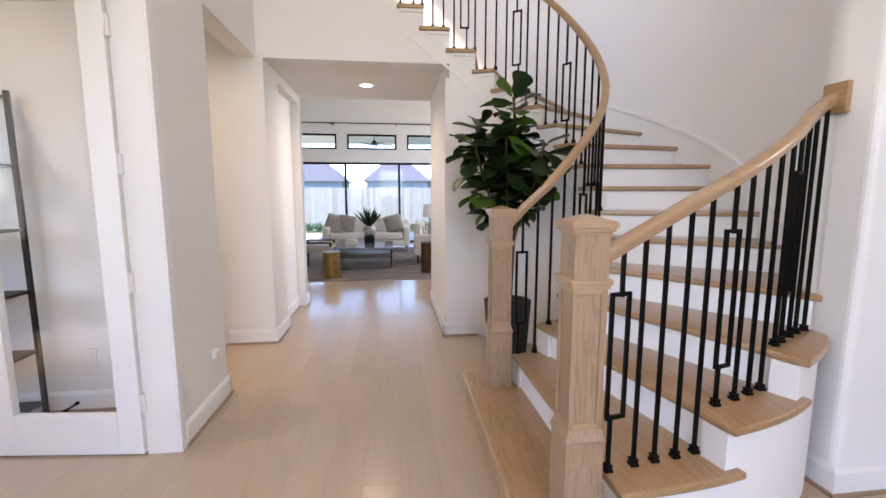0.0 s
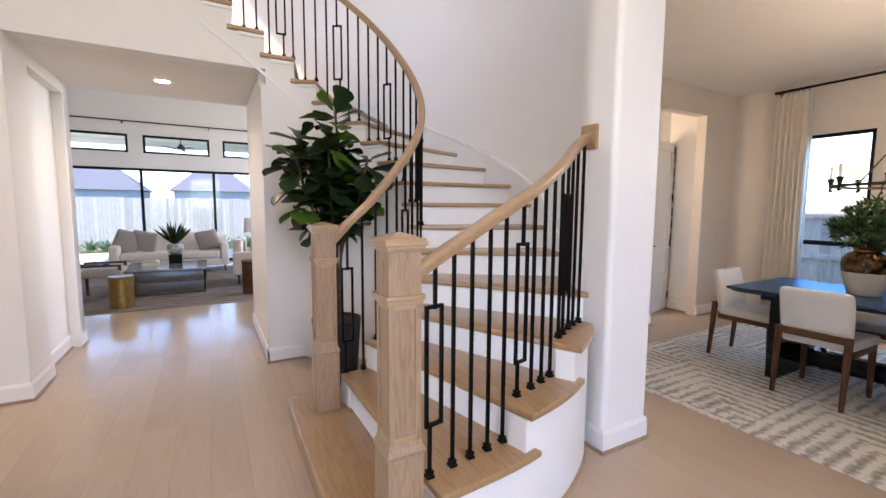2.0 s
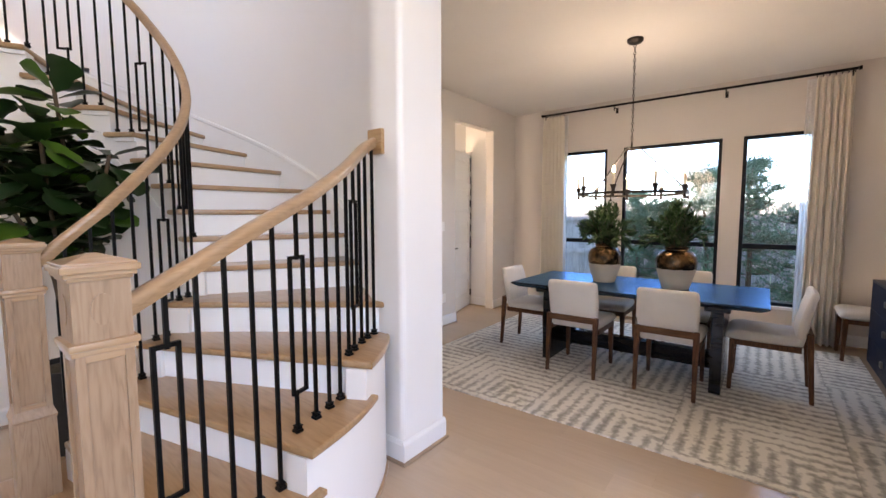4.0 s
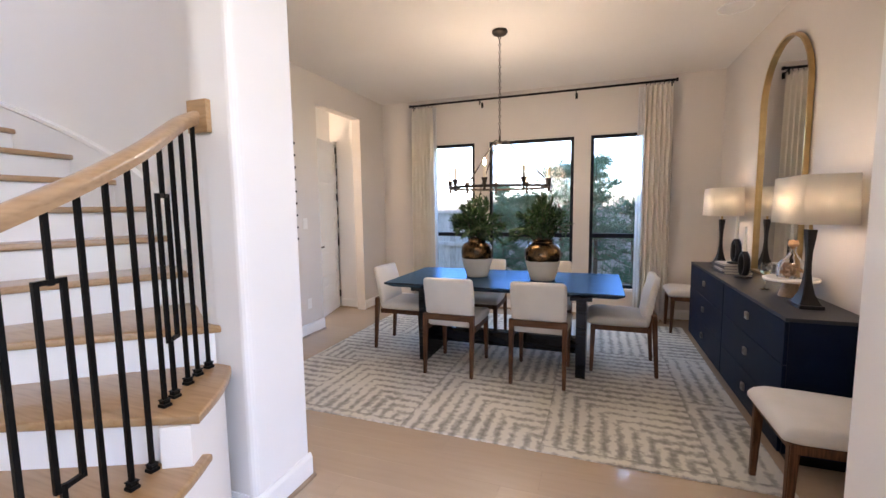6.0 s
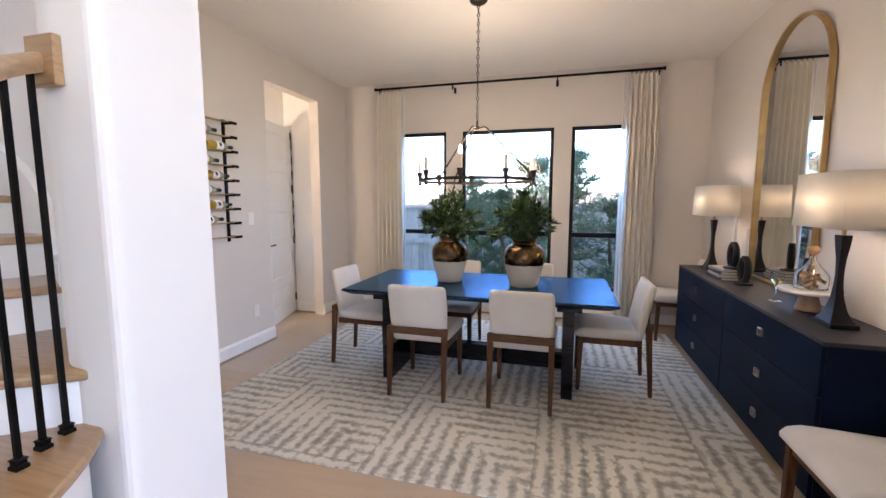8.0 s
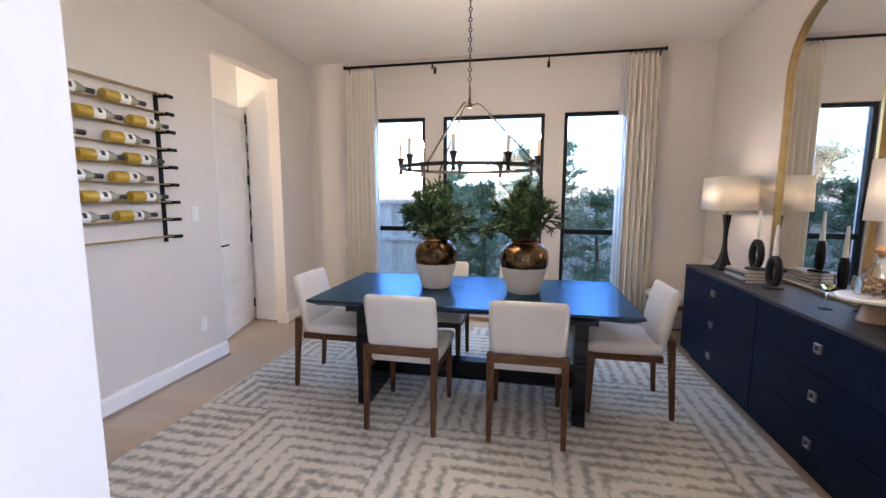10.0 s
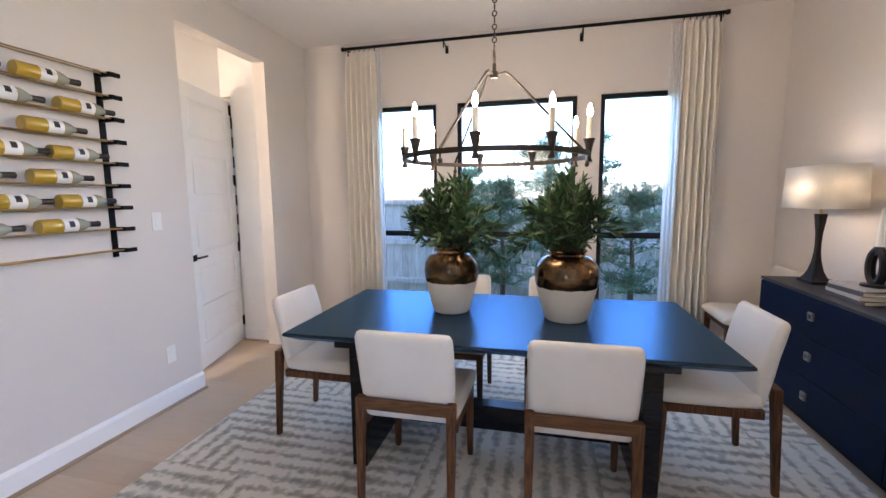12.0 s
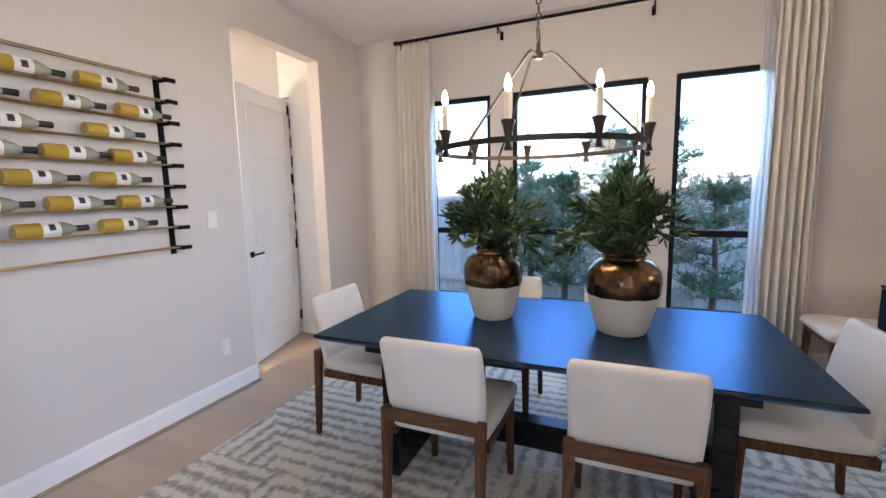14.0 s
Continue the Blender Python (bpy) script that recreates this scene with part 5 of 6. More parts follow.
def table_lamp(x, y, lab):
    t = thing("table_lamp", "black turned table lamp with rectangular linen shade" + lab, "lamp", (x, y, SZ), group="lamps on the sideboard")
    bm = bmesh.new()
    box(bm, -0.085, -0.06, 0, 0.085, 0.06, 0.022, 0.004)
    part("base_plate", bm, BLACKWOOD, t)
    bm = bmesh.new()
    prof = [(0.062, 0.022), (0.05, 0.04), (0.034, 0.08), (0.022, 0.14), (0.016, 0.20), (0.0145, 0.26), (0.0165, 0.33), (0.022, 0.40), (0.027, 0.452)]
    rings = []
    for w, z in prof:
        rings.append([bm.verts.new((sx * w * 1.15, sy * w * 0.85, z)) for sx, sy in ((-1, -1), (1, -1), (1, 1), (-1, 1))])
    for a, b in zip(rings, rings[1:]):
        for i in range(4):
            bm.faces.new((a[i], a[(i + 1) % 4], b[(i + 1) % 4], b[i]))
    bm.faces.new(rings[-1])
    bmesh.ops.bevel(bm, geom=[e for e in bm.edges if abs(e.verts[0].co.z - e.verts[1].co.z) > 0.01], offset=0.004, segments=2, affect="EDGES")
    part("stem", bm, BLACKWOOD, t, smooth=True)
    bm = bmesh.new()
    rod(bm, (0, 0, 0.45), (0, 0, 0.53), 0.009, seg=10)
    part("socket", bm, BRASS, t)
    bm = bmesh.new()
    w0, d0, w1, d1, z0, z1 = 0.22, 0.125, 0.212, 0.118, 0.488, 0.755
    lo = [bm.verts.new((sx * w0, sy * d0, z0)) for sx, sy in ((-1, -1), (1, -1), (1, 1), (-1, 1))]
    hi = [bm.verts.new((sx * w1, sy * d1, z1)) for sx, sy in ((-1, -1), (1, -1), (1, 1), (-1, 1))]
    for i in range(4):
        bm.faces.new((lo[i], lo[(i + 1) % 4], hi[(i + 1) % 4], hi[i]))
    bmesh.ops.bevel(bm, geom=[e for e in bm.edges if abs(e.verts[0].co.z - e.verts[1].co.z) > 0.01], offset=0.008, segments=2, affect="EDGES")
    sh = part("shade", bm, SHADE, t, "lit cream linen shade", smooth=True)
    so = sh.modifiers.new("thick", "SOLIDIFY")
    so.thickness = 0.002
    bm = bmesh.new()
    lathe(bm, [(0.010, 0.53), (0.024, 0.56), (0.03, 0.59), (0.02, 0.62), (0.0, 0.625)], seg=16)
    part("bulb", bm, LAMPBULB, t, "lit warm bulb", smooth=True)
    lamp("lamp_light", "POINT", pose(x, y, SZ + 0.60), 0.7, (1.0, 0.80, 0.60), 0.06)


table_lamp(3.925, -1.45, " near the wall")
table_lamp(5.755, -1.45, " at the far end")


def book(x, y, z, w, dp, h, rz, colour, lab):
    b = thing("book", lab, "book", (x, y, z), rz, group="books on the sideboard")
    bm = bmesh.new()
    box(bm, -w / 2 + 0.004, -dp / 2 + 0.003, 0.003, w / 2 - 0.004, dp / 2 - 0.002, h - 0.003)
    part("pages", bm, PAPER, b)
    cover = surf("book_cover", colour, tuple(min(1, c * 1.15) for c in colour), 12, 0.5, 0.05)
    for z0, z1 in ((0, 0.003), (h - 0.003, h)):
        bm = bmesh.new()
        box(bm, -w / 2, -dp / 2, z0, w / 2, dp / 2, z1)
        part("cover", bm, cover, b)
    bm = bmesh.new()
    box(bm, -w / 2, dp / 2 - 0.002, 0.003, w / 2, dp / 2 + 0.001, h - 0.003)
    part("spine", bm, cover, b)


zz = SZ
for w, dp, h, rz, col in ((0.30, 0.215, 0.022, 4, (0.06, 0.055, 0.055)), (0.29, 0.21, 0.02, -2, (0.42, 0.38, 0.34)), (0.27, 0.20, 0.024, 2, (0.05, 0.05, 0.055)), (0.25, 0.19, 0.017, 6, (0.4, 0.37, 0.33))):
    book(5.28, -1.43, zz, w, dp, h, rz, col, "hardback book in a pile on the sideboard")
    zz += h + 0.0005


def candle_holder(x, y, z, h, lab):
    c = thing("candle_holder", "black carved link-shaped candle holder with white candle" + lab, "candle holder", (x, y, z), 20, group="candle holders")
    bm = bmesh.new()
    lathe(bm, [(0.0, 0), (0.062, 0.0), (0.064, 0.006), (0.058, 0.014), (0.02, 0.02), (0.0, 0.02)], seg=24)
    part("foot", bm, BLACKWOOD, c, smooth=True)
    bm = bmesh.new()
    n = 24
    cz, rx, rz = 0.018 + h * 0.45, 0.034, h * 0.44
    pts = [(rx * math.cos(2 * math.pi * k / n), 0, cz + rz * math.sin(2 * math.pi * k / n)) for k in range(n)]
    sweep(bm, pts, circle(0.023, 8), up=(0, 1, 0), closed=True)
    part("link", bm, BLACKWOOD, c, smooth=True)
    bm = bmesh.new()
    rod(bm, (0, 0, h * 0.84), (0, 0, h + 0.015), 0.018, 0.022, seg=16)
    part("cup", bm, BLACKWOOD, c, smooth=True)
    bm = bmesh.new()
    rod(bm, (0, 0, h), (0, 0, h + 0.215), 0.0175, 0.0085, seg=14)
    part("candle", bm, WAX, c, "white taper candle", smooth=True)


candle_holder(5.23, -1.44, zz, 0.20, " on books")
candle_holder(5.00, -1.44, SZ, 0.20, "")


def cake_stand():
    s = thing("cake_stand", "white marble stand on wooden foot", "stand", (4.235, -1.485, SZ))
    bm = bmesh.new()
    lathe(bm, [(0.0, 0), (0.06, 0.0), (0.063, 0.006), (0.048, 0.06), (0.036, 0.105), (0.0, 0.105)], seg=28)
    part("foot", bm, OAK_Z, s, "pale wooden foot", smooth=True)
    bm = bmesh.new()
    lathe(bm, [(0.0, 0.105), (0.145, 0.105), (0.15, 0.11), (0.15, 0.12), (0.145, 0.124), (0.0, 0.124)], seg=40)
    part("plate", bm, surf("white_marble", (0.72, 0.70, 0.67), (0.8, 0.79, 0.77), 7, 0.25, 0.0), s, smooth=True)
    d = thing("decanter", "clear glass decanter filled with corks", "decanter", (4.235, -1.485, SZ + 0.125))
    bm = bmesh.new()
    lathe(bm, [(0.0, 0.001), (0.075, 0.001), (0.08, 0.01), (0.08, 0.075), (0.066, 0.10), (0.035, 0.135), (0.018, 0.165), (0.018, 0.195), (0.022, 0.20), (0.019, 0.2), (0.015, 0.195), (0.015, 0.165), (0.032, 0.133), (0.063, 0.098), (0.0765, 0.073), (0.0765, 0.012), (0.0, 0.008)], seg=36)
    part("glass_body", bm, WINEGLASS, d, smooth=True)
    cork = surf("cork", (0.36, 0.2, 0.1), (0.52, 0.33, 0.19), 60, 0.9, 0.3)
    bm = bmesh.new()
    lathe(bm, [(0.012, 0.185), (0.012, 0.2), (0.024, 0.203), (0.03, 0.22), (0.024, 0.24), (0.0, 0.245)], seg=20)
    part("stopper", bm, cork, d, "round cork stopper", smooth=True)
    rng = random.Random(4)
    for i in range(34):
        a, rr, z = rng.uniform(0, 6.28), 0.052 * rng.random() ** 0.5, 0.022 + 0.062 * (i / 34)
        v = Vector((rng.uniform(-1, 1), rng.uniform(-1, 1), rng.uniform(-0.4, 0.4))).normalized() * 0.016
        c = Vector((rr * math.cos(a), rr * math.sin(a), z))
        bm = bmesh.new()
        rod(bm, c - v, c + v, 0.0095, seg=10)
        part("cork", bm, cork, d, smooth=True)


cake_stand()


def wine_goblet(x, y, lab):
    g = thing("wine_glass", "stemmed wine glass with a little white wine" + lab, "glass", (x, y, SZ), group="wine glasses")
    bm = bmesh.new()
    lathe(bm, [(0.0, 0.0), (0.034, 0.0), (0.034, 0.002), (0.006, 0.008), (0.0035, 0.02), (0.0035, 0.085), (0.012, 0.095), (0.031, 0.118), (0.036, 0.14), (0.033, 0.17), (0.029, 0.188), (0.028, 0.188), (0.032, 0.17), (0.0348, 0.14), (0.030, 0.119), (0.011, 0.098), (0.0, 0.096)], seg=28)
    part("bowl", bm, WINEGLASS, g, smooth=True, angle=60)
    bm = bmesh.new()
    lathe(bm, [(0.0, 0.0985), (0.010, 0.0995), (0.029, 0.1195), (0.0335, 0.134), (0.0, 0.134)], seg=24)
    part("wine", bm, clear("pale_wine", (0.9, 0.78, 0.4), 0.0, 1.34), g, "pale wine", smooth=True)


wine_goblet(4.46, -1.42, "")
wine_goblet(4.44, -1.55, " by the mirror")


def wall_plate(name, label, p, nrm, w=0.072, h=0.118, toggles=1, holes=False):
    """A cover plate on a wall at p, facing nrm."""
    s = thing(name, label, "switch" if not holes else "outlet", p)
    s.rotation_euler = (0, 0, math.atan2(nrm[1], nrm[0]) + radians(90))
    bm = bmesh.new()
    box(bm, -w / 2, -0.006, -h / 2, w / 2, -0.001, h / 2, 0.002)
    part("cover_plate", bm, PLATE, s)
    for i in range(2 if holes else toggles):
        bm = bmesh.new()
        z = (0.022 if i else -0.022) if holes else 0
        box(bm, -0.016, -0.009, z - (0.015 if holes else 0.033), 0.016, -0.006, z + (0.015 if holes else 0.033), 0.002)
        part("socket" if holes else "rocker", bm, PLATE, s)
    return s


wall_plate("light_switch", "white rocker light switch on greige wall", (4.818, YL, 1.275), (0, -1))
wall_plate("wall_outlet", "white wall outlet low on greige wall", (4.834, YL, 0.362), (0, -1), holes=True)


def ceiling_speaker():
    s = thing("ceiling_speaker", "round white flush ceiling speaker grille", "speaker", (4.985, -1.28, DC))
    bm = bmesh.new()
    lathe(bm, [(0.0, -0.004), (0.10, -0.004), (0.118, -0.003), (0.12, -0.001), (0.0, -0.001)], seg=40)
    part("grille", bm, PLATE, s, "white perforated grille", smooth=True)
    bm = bmesh.new()
    sweep(bm, [(0.122 * math.cos(2 * math.pi * k / 40), 0.122 * math.sin(2 * math.pi * k / 40), -0.005) for k in range(40)], [(-0.006, -0.005), (0.006, -0.003), (0.006, 0.004), (-0.006, 0.004)], closed=True)
    part("bezel", bm, TRIM, s, smooth=True)


ceiling_speaker()


def panel_door():
    """Five-panel white door standing ajar behind the dining opening."""
    d = tagged(thing("door_1", "white five-panel interior door standing ajar", "door", (6.137, 3.252, 0.0), 180 + 15.5), kind="structure")
    W, H = 0.865, 2.335
    bm = bmesh.new()
    box(bm, 0.0, -0.008, 0.01, W, 0.008, H)
    part("door_core", bm, TRIM, d)
    for x0, x1 in ((0, 0.115), (W - 0.115, W)):
        bm = bmesh.new()
        box(bm, x0, -0.019, 0.01, x1, 0.019, H, 0.002)
        part("stile", bm, TRIM, d)
    zs = [0.01, 0.48, 0.93, 1.38, 1.84, H]
    for i, z in enumerate(zs):
        bm = bmesh.new()
        a, b = (z, z + 0.2) if i == 0 else (z - 0.115, z) if i == 5 else (z - 0.055, z + 0.055)
        box(bm, 0.115, -0.019, a, W - 0.115, 0.019, b, 0.002)
        part("rail", bm, TRIM, d)
    for i in range(5):
        a = zs[i] + (0.2 if i == 0 else 0.055)
        b = zs[i + 1] - (0.115 if i == 4 else 0.055)
        bm = bmesh.new()
        box(bm, 0.15, -0.014, a + 0.03, W - 0.15, 0.014, b - 0.03, 0.005)
        part("raised_panel", bm, TRIM, d)
    bm = bmesh.new()
    box(bm, W - 0.085, 0.019, 0.92, W - 0.035, 0.027, 0.97, 0.002)
    rod(bm, (W - 0.06, 0.02, 0.945), (W - 0.06, 0.06, 0.945), 0.008, seg=10)
    box(bm, W - 0.18, 0.052, 0.937, W - 0.05, 0.064, 0.953, 0.002)
    part("lever_handle", bm, IRON, d, "black lever handle")
    for z in (0.2, 0.95, 1.6, 2.255):
        bm = bmesh.new()
        rod(bm, (0.004, 0.022, z - 0.05), (0.004, 0.022, z + 0.05), 0.007, seg=10)
        box(bm, 0.0, 0.0185, z - 0.045, 0.03, 0.0205, z + 0.045)
        part("hinge", bm, IRON, d, "black hinge")
    # black strips put in for the shade of the broken hinge gap
    for i in range(7):
        bm = bmesh.new()
        z = 0.98 + 0.185 * i
        box(bm, -0.015, 0.012, z, 0.0, 0.0245, z + 0.105)
        part("seal", bm, IRON, d, "black strip standing in for the dark hinge gap")


panel_door()
# point lamp without a fitting, added to brighten the passage and its door
lamp("passage_light", "POINT", pose(4.2, 3.08, 2.0), 8, (1.0, 0.84, 0.64), 0.15)

# ---- foyer, study and hall ----
CANGLOW = glow("lit_downlight", (1.0, 0.9, 0.75), 12.0)


def downlight(x, y, z, lab, power):
    d = thing("downlight", "round recessed ceiling light, lit" + lab, "ceiling light", (x, y, z), group="recessed lights")
    bm = bmesh.new()
    pts = [(0.072 * math.cos(2 * math.pi * k / 36), 0.072 * math.sin(2 * math.pi * k / 36), -0.003) for k in range(36)]
    sweep(bm, pts, [(-0.014, 0.002), (-0.010, -0.003), (0.012, -0.003), (0.014, 0.002)], closed=True)
    part("trim_ring", bm, TRIM, d, smooth=True)
    bm = bmesh.new()
    lathe(bm, [(0.0, -0.003), (0.06, -0.003), (0.06, -0.001), (0.0, -0.001)], seg=32)
    part("lens", bm, CANGLOW, d, "glowing lens")
    p = lamp("downlight_beam", "SPOT", pose(x, y, z - 0.02), power, (1.0, 0.86, 0.68), 0.05)
    p.data.spot_size, p.data.spot_blend = radians(160), 1.0


downlight(0.02, 4.42, 2.6, " in the hall", 8)
downlight(-2.35, 1.5, 2.9, " in the study", 5)
# unseen fitting added to give the side corridor its warm light
downlight(-2.2, 3.1, 2.9, ", unseen, added for the side corridor", 12)


def french_door():
    d = tagged(thing("door_2", "white glazed french door standing open into the study", "door", (-1.058, 1.848, 0.0), 174.5), kind="structure")
    W, H = 0.79, 2.44
    for nm, a in (("stile", (0.0, 0.012, 0.125, H)), ("stile", (W - 0.125, 0.012, W, H)), ("rail", (0.125, 0.012, W - 0.125, 0.235)), ("rail", (0.125, H - 0.125, W - 0.125, H))):
        bm = bmesh.new()
        box(bm, a[0], -0.02, a[1], a[2], 0.02, a[3], 0.003)
        part(nm, bm, TRIM, d)
    bm = bmesh.new()
    box(bm, 0.12, -0.003, 0.23, W - 0.12, 0.003, H - 0.12)
    g = part("glass", bm, GLASS, d, "clear glass")
    g.visible_shadow = False
    for z in (0.3, 0.95, 1.55, 2.2):
        bm = bmesh.new()
        box(bm, -0.022, -0.004, z - 0.05, 0.01, 0.021, z + 0.05, 0.002)
        rod(bm, (-0.006, 0.026, z - 0.052), (-0.006, 0.026, z + 0.052), 0.007, seg=10)
        part("hinge", bm, TRIM, d, "white hinge")


french_door()
# casing round the study opening
for nm, a in (("casing", (-0.885, 1.845, 0, -0.872, 1.905, 2.56)), ("casing", (-0.885, 0.19, 0, -0.872, 0.25, 2.56)), ("casing", (-0.885, 0.25, 2.5, -0.872, 1.845, 2.56))):
    bm = bmesh.new()
    box(bm, *a, 0.004)
    structure("trim", bm, TRIM, "white door casing", "trim")


def metal_shelf():
    s = thing("bookcase", "dark metal open bookcase in the study", "bookcase", (-2.05, 2.19, 0))
    for x in (-0.45, 0.12):
        for y in (-0.17, 0.17):
            bm = bmesh.new()
            box(bm, x - 0.012, y - 0.012, 0, x + 0.012, y + 0.012, 2.0, 0.002)
            part("post", bm, IRON, s)
    for z in (0.08, 0.42, 0.80, 1.18, 1.56, 1.95):
        bm = bmesh.new()
        box(bm, -0.45, -0.17, z, 0.12, 0.17, z + 0.018, 0.002)
        part("shelf", bm, IRON, s)


metal_shelf()
wall_plate("wall_outlet", "white wall outlet in the study", (-1.66, 2.40, 0.36), (0, -1), holes=True)
wall_plate("wall_outlet", "white wall outlet with a plugged-in white night light", (-0.885, 2.30, 0.365), (1, 0), holes=True)


def night_light():
    n = thing("night_light", "small white plug-in night light on the outlet", "night light", (-0.876, 2.30, 0.385), 90)
    bm = bmesh.new()
    box(bm, -0.022, -0.03, -0.03, 0.022, 0.0, 0.03, 0.006)
    part("body", bm, PLATE, n, smooth=True)
    bm = bmesh.new()
    box(bm, -0.018, -0.045, 0.018, 0.018, -0.03, 0.034, 0.004)
    part("cap", bm, PLATE, n, smooth=True)


night_light()


def door_stop():
    s = thing("door_stop", "black spring door stop on white baseboard", "door stop", (-1.76, 2.384, 0.06))
    bm = bmesh.new()
    rod(bm, (0, 0, 0), (-0.02, -0.07, -0.012), 0.0065, seg=10)
    rod(bm, (0, 0, 0), (0, -0.008, 0), 0.013, seg=12)
    rod(bm, (-0.02, -0.07, -0.012), (-0.024, -0.083, -0.014), 0.012, seg=12)
    part("stop", bm, IRON, s, smooth=True)


door_stop()

# fiddle-leaf fig in the curve of the stairs
FIG = leaf_material("fig_leaf", (0.006, 0.018, 0.006), (0.017, 0.045, 0.011), 0.35, 0.12)
FIG2 = leaf_material("young_fig_leaf", (0.05, 0.12, 0.015), (0.07, 0.15, 0.02), 0.35)


def fig_leaf_mesh(name, mat):
    """A broad fiddle-shaped leaf along +y, cupped and wavy, one unit long."""
    bm = bmesh.new()
    out = [(0.0, 0.03), (0.10, 0.10), (0.22, 0.21), (0.36, 0.24), (0.5, 0.26), (0.66, 0.37), (0.8, 0.40), (0.92, 0.29), (1.0, 0.03)]
    rows = []
    for t, w in out:
        row = []
        for u in (-1, -0.55, 0, 0.55, 1):
            z = 0.10 * abs(u) * w / 0.34 + 0.018 * math.sin(9 * t + 2.5 * u) * abs(u) - 0.28 * t * t * 0.5
            row.append(bm.verts.new((u * w, t, z)))
        rows.append(row)
    for a, b in zip(rows, rows[1:]):
        for i in range(4):
            bm.faces.new((a[i], a[i + 1], b[i + 1], b[i]))
    return mesh_from(name, bm, mat, smooth=True, angle=180)


def fiddle_fig(x, y):
    pot = thing("planter", "matte black round planter on the floor", "planter", (x, y, 0))
    bm = bmesh.new()
    lathe(bm, [(0.0, 0.0), (0.15, 0.0), (0.16, 0.01), (0.195, 0.50), (0.198, 0.52), (0.183, 0.52), (0.178, 0.49), (0.0, 0.48)], seg=40)
    part("pot", bm, surf("matte_black_pot", (0.010, 0.010, 0.011), (0.016, 0.016, 0.017), 10, 0.6, 0.08), pot, smooth=True)
    bm = bmesh.new()
    lathe(bm, [(0.0, 0.478), (0.148, 0.478), (0.148, 0.492), (0.08, 0.5), (0.0, 0.497)], seg=24)
    part("soil", bm, surf("dark_moss", (0.02, 0.018, 0.012), (0.05, 0.04, 0.025), 60, 0.95, 0.6), pot)
    f = thing("fiddle_leaf_fig", "tall fiddle-leaf fig with large dark green leaves", "plant", (x, y, 0.495))
    rng = random.Random(21)
    bm = bmesh.new()
    stems = []
    for a, top, sw in ((0.3, 1.68, 0.02), (2.6, 1.46, 0.27), (4.3, 1.44, 0.24), (5.6, 1.3, 0.28), (3.4, 1.32, 0.32), (1.0, 1.35, 0.22)):
        b0 = Vector((0.03 * math.cos(a), 0.03 * math.sin(a), 0.0))
        m1 = Vector((0.05 * math.cos(a), 0.05 * math.sin(a), 0.55))
        t1 = Vector((sw * math.cos(a), sw * math.sin(a), top))
        line = smooth_line([b0, m1, m1.lerp(t1, 0.6) + Vector((0.02 * math.cos(a), 0.02 * math.sin(a), 0)), t1], 6)
        sweep(bm, line, circle(0.011, 7))
        stems.append(line)
    part("trunk", bm, TWIG, f, smooth=True)
    dark, light = fig_leaf_mesh("leaf", FIG), fig_leaf_mesh("leaf", FIG2)
    for li, line in enumerate(stems):
        n = (46, 40, 38, 34, 32, 34)[li]
        for i in range(n):
            u = 0.36 + 0.64 * (i + rng.random() * 0.5) / n
            q = u * (len(line) - 1)
            j = min(int(q), len(line) - 2)
            p = line[j].lerp(line[j + 1], q - j)
            if p.z < 0.70:
                continue
            az = i * 2.4 + li + rng.uniform(-0.4, 0.4)
            tilt = rng.uniform(-42, 30) + (45 if u > 0.96 else 0)
            size = rng.uniform(0.17, 0.27) * (0.85 if u > 0.93 else 1)
            ob = new("leaf", light if rng.random() < 0.14 else dark)
            ob.parent = f
            ob.matrix_local = Matrix.Translation(p) @ Euler((radians(tilt), radians(rng.uniform(-25, 25)), az)).to_matrix().to_4x4() @ Matrix.Diagonal((size, size, size, 1)) @ Matrix.Translation((0, 0.08, 0))


fiddle_fig(1.24, 2.92)

# ---- living room beyond the hall ----
SOFA = cloth("oatmeal_sofa_cloth", (0.58, 0.53, 0.46), (0.66, 0.61, 0.54), 500)
TAUPE = cloth("taupe_cushion", (0.27, 0.235, 0.20), (0.34, 0.30, 0.26), 500)


def cushion(bm, x0, y0, z0, x1, y1, z1, r=0.05):
    box(bm, x0, y0, z0, x1, y1, z1, r, 4)


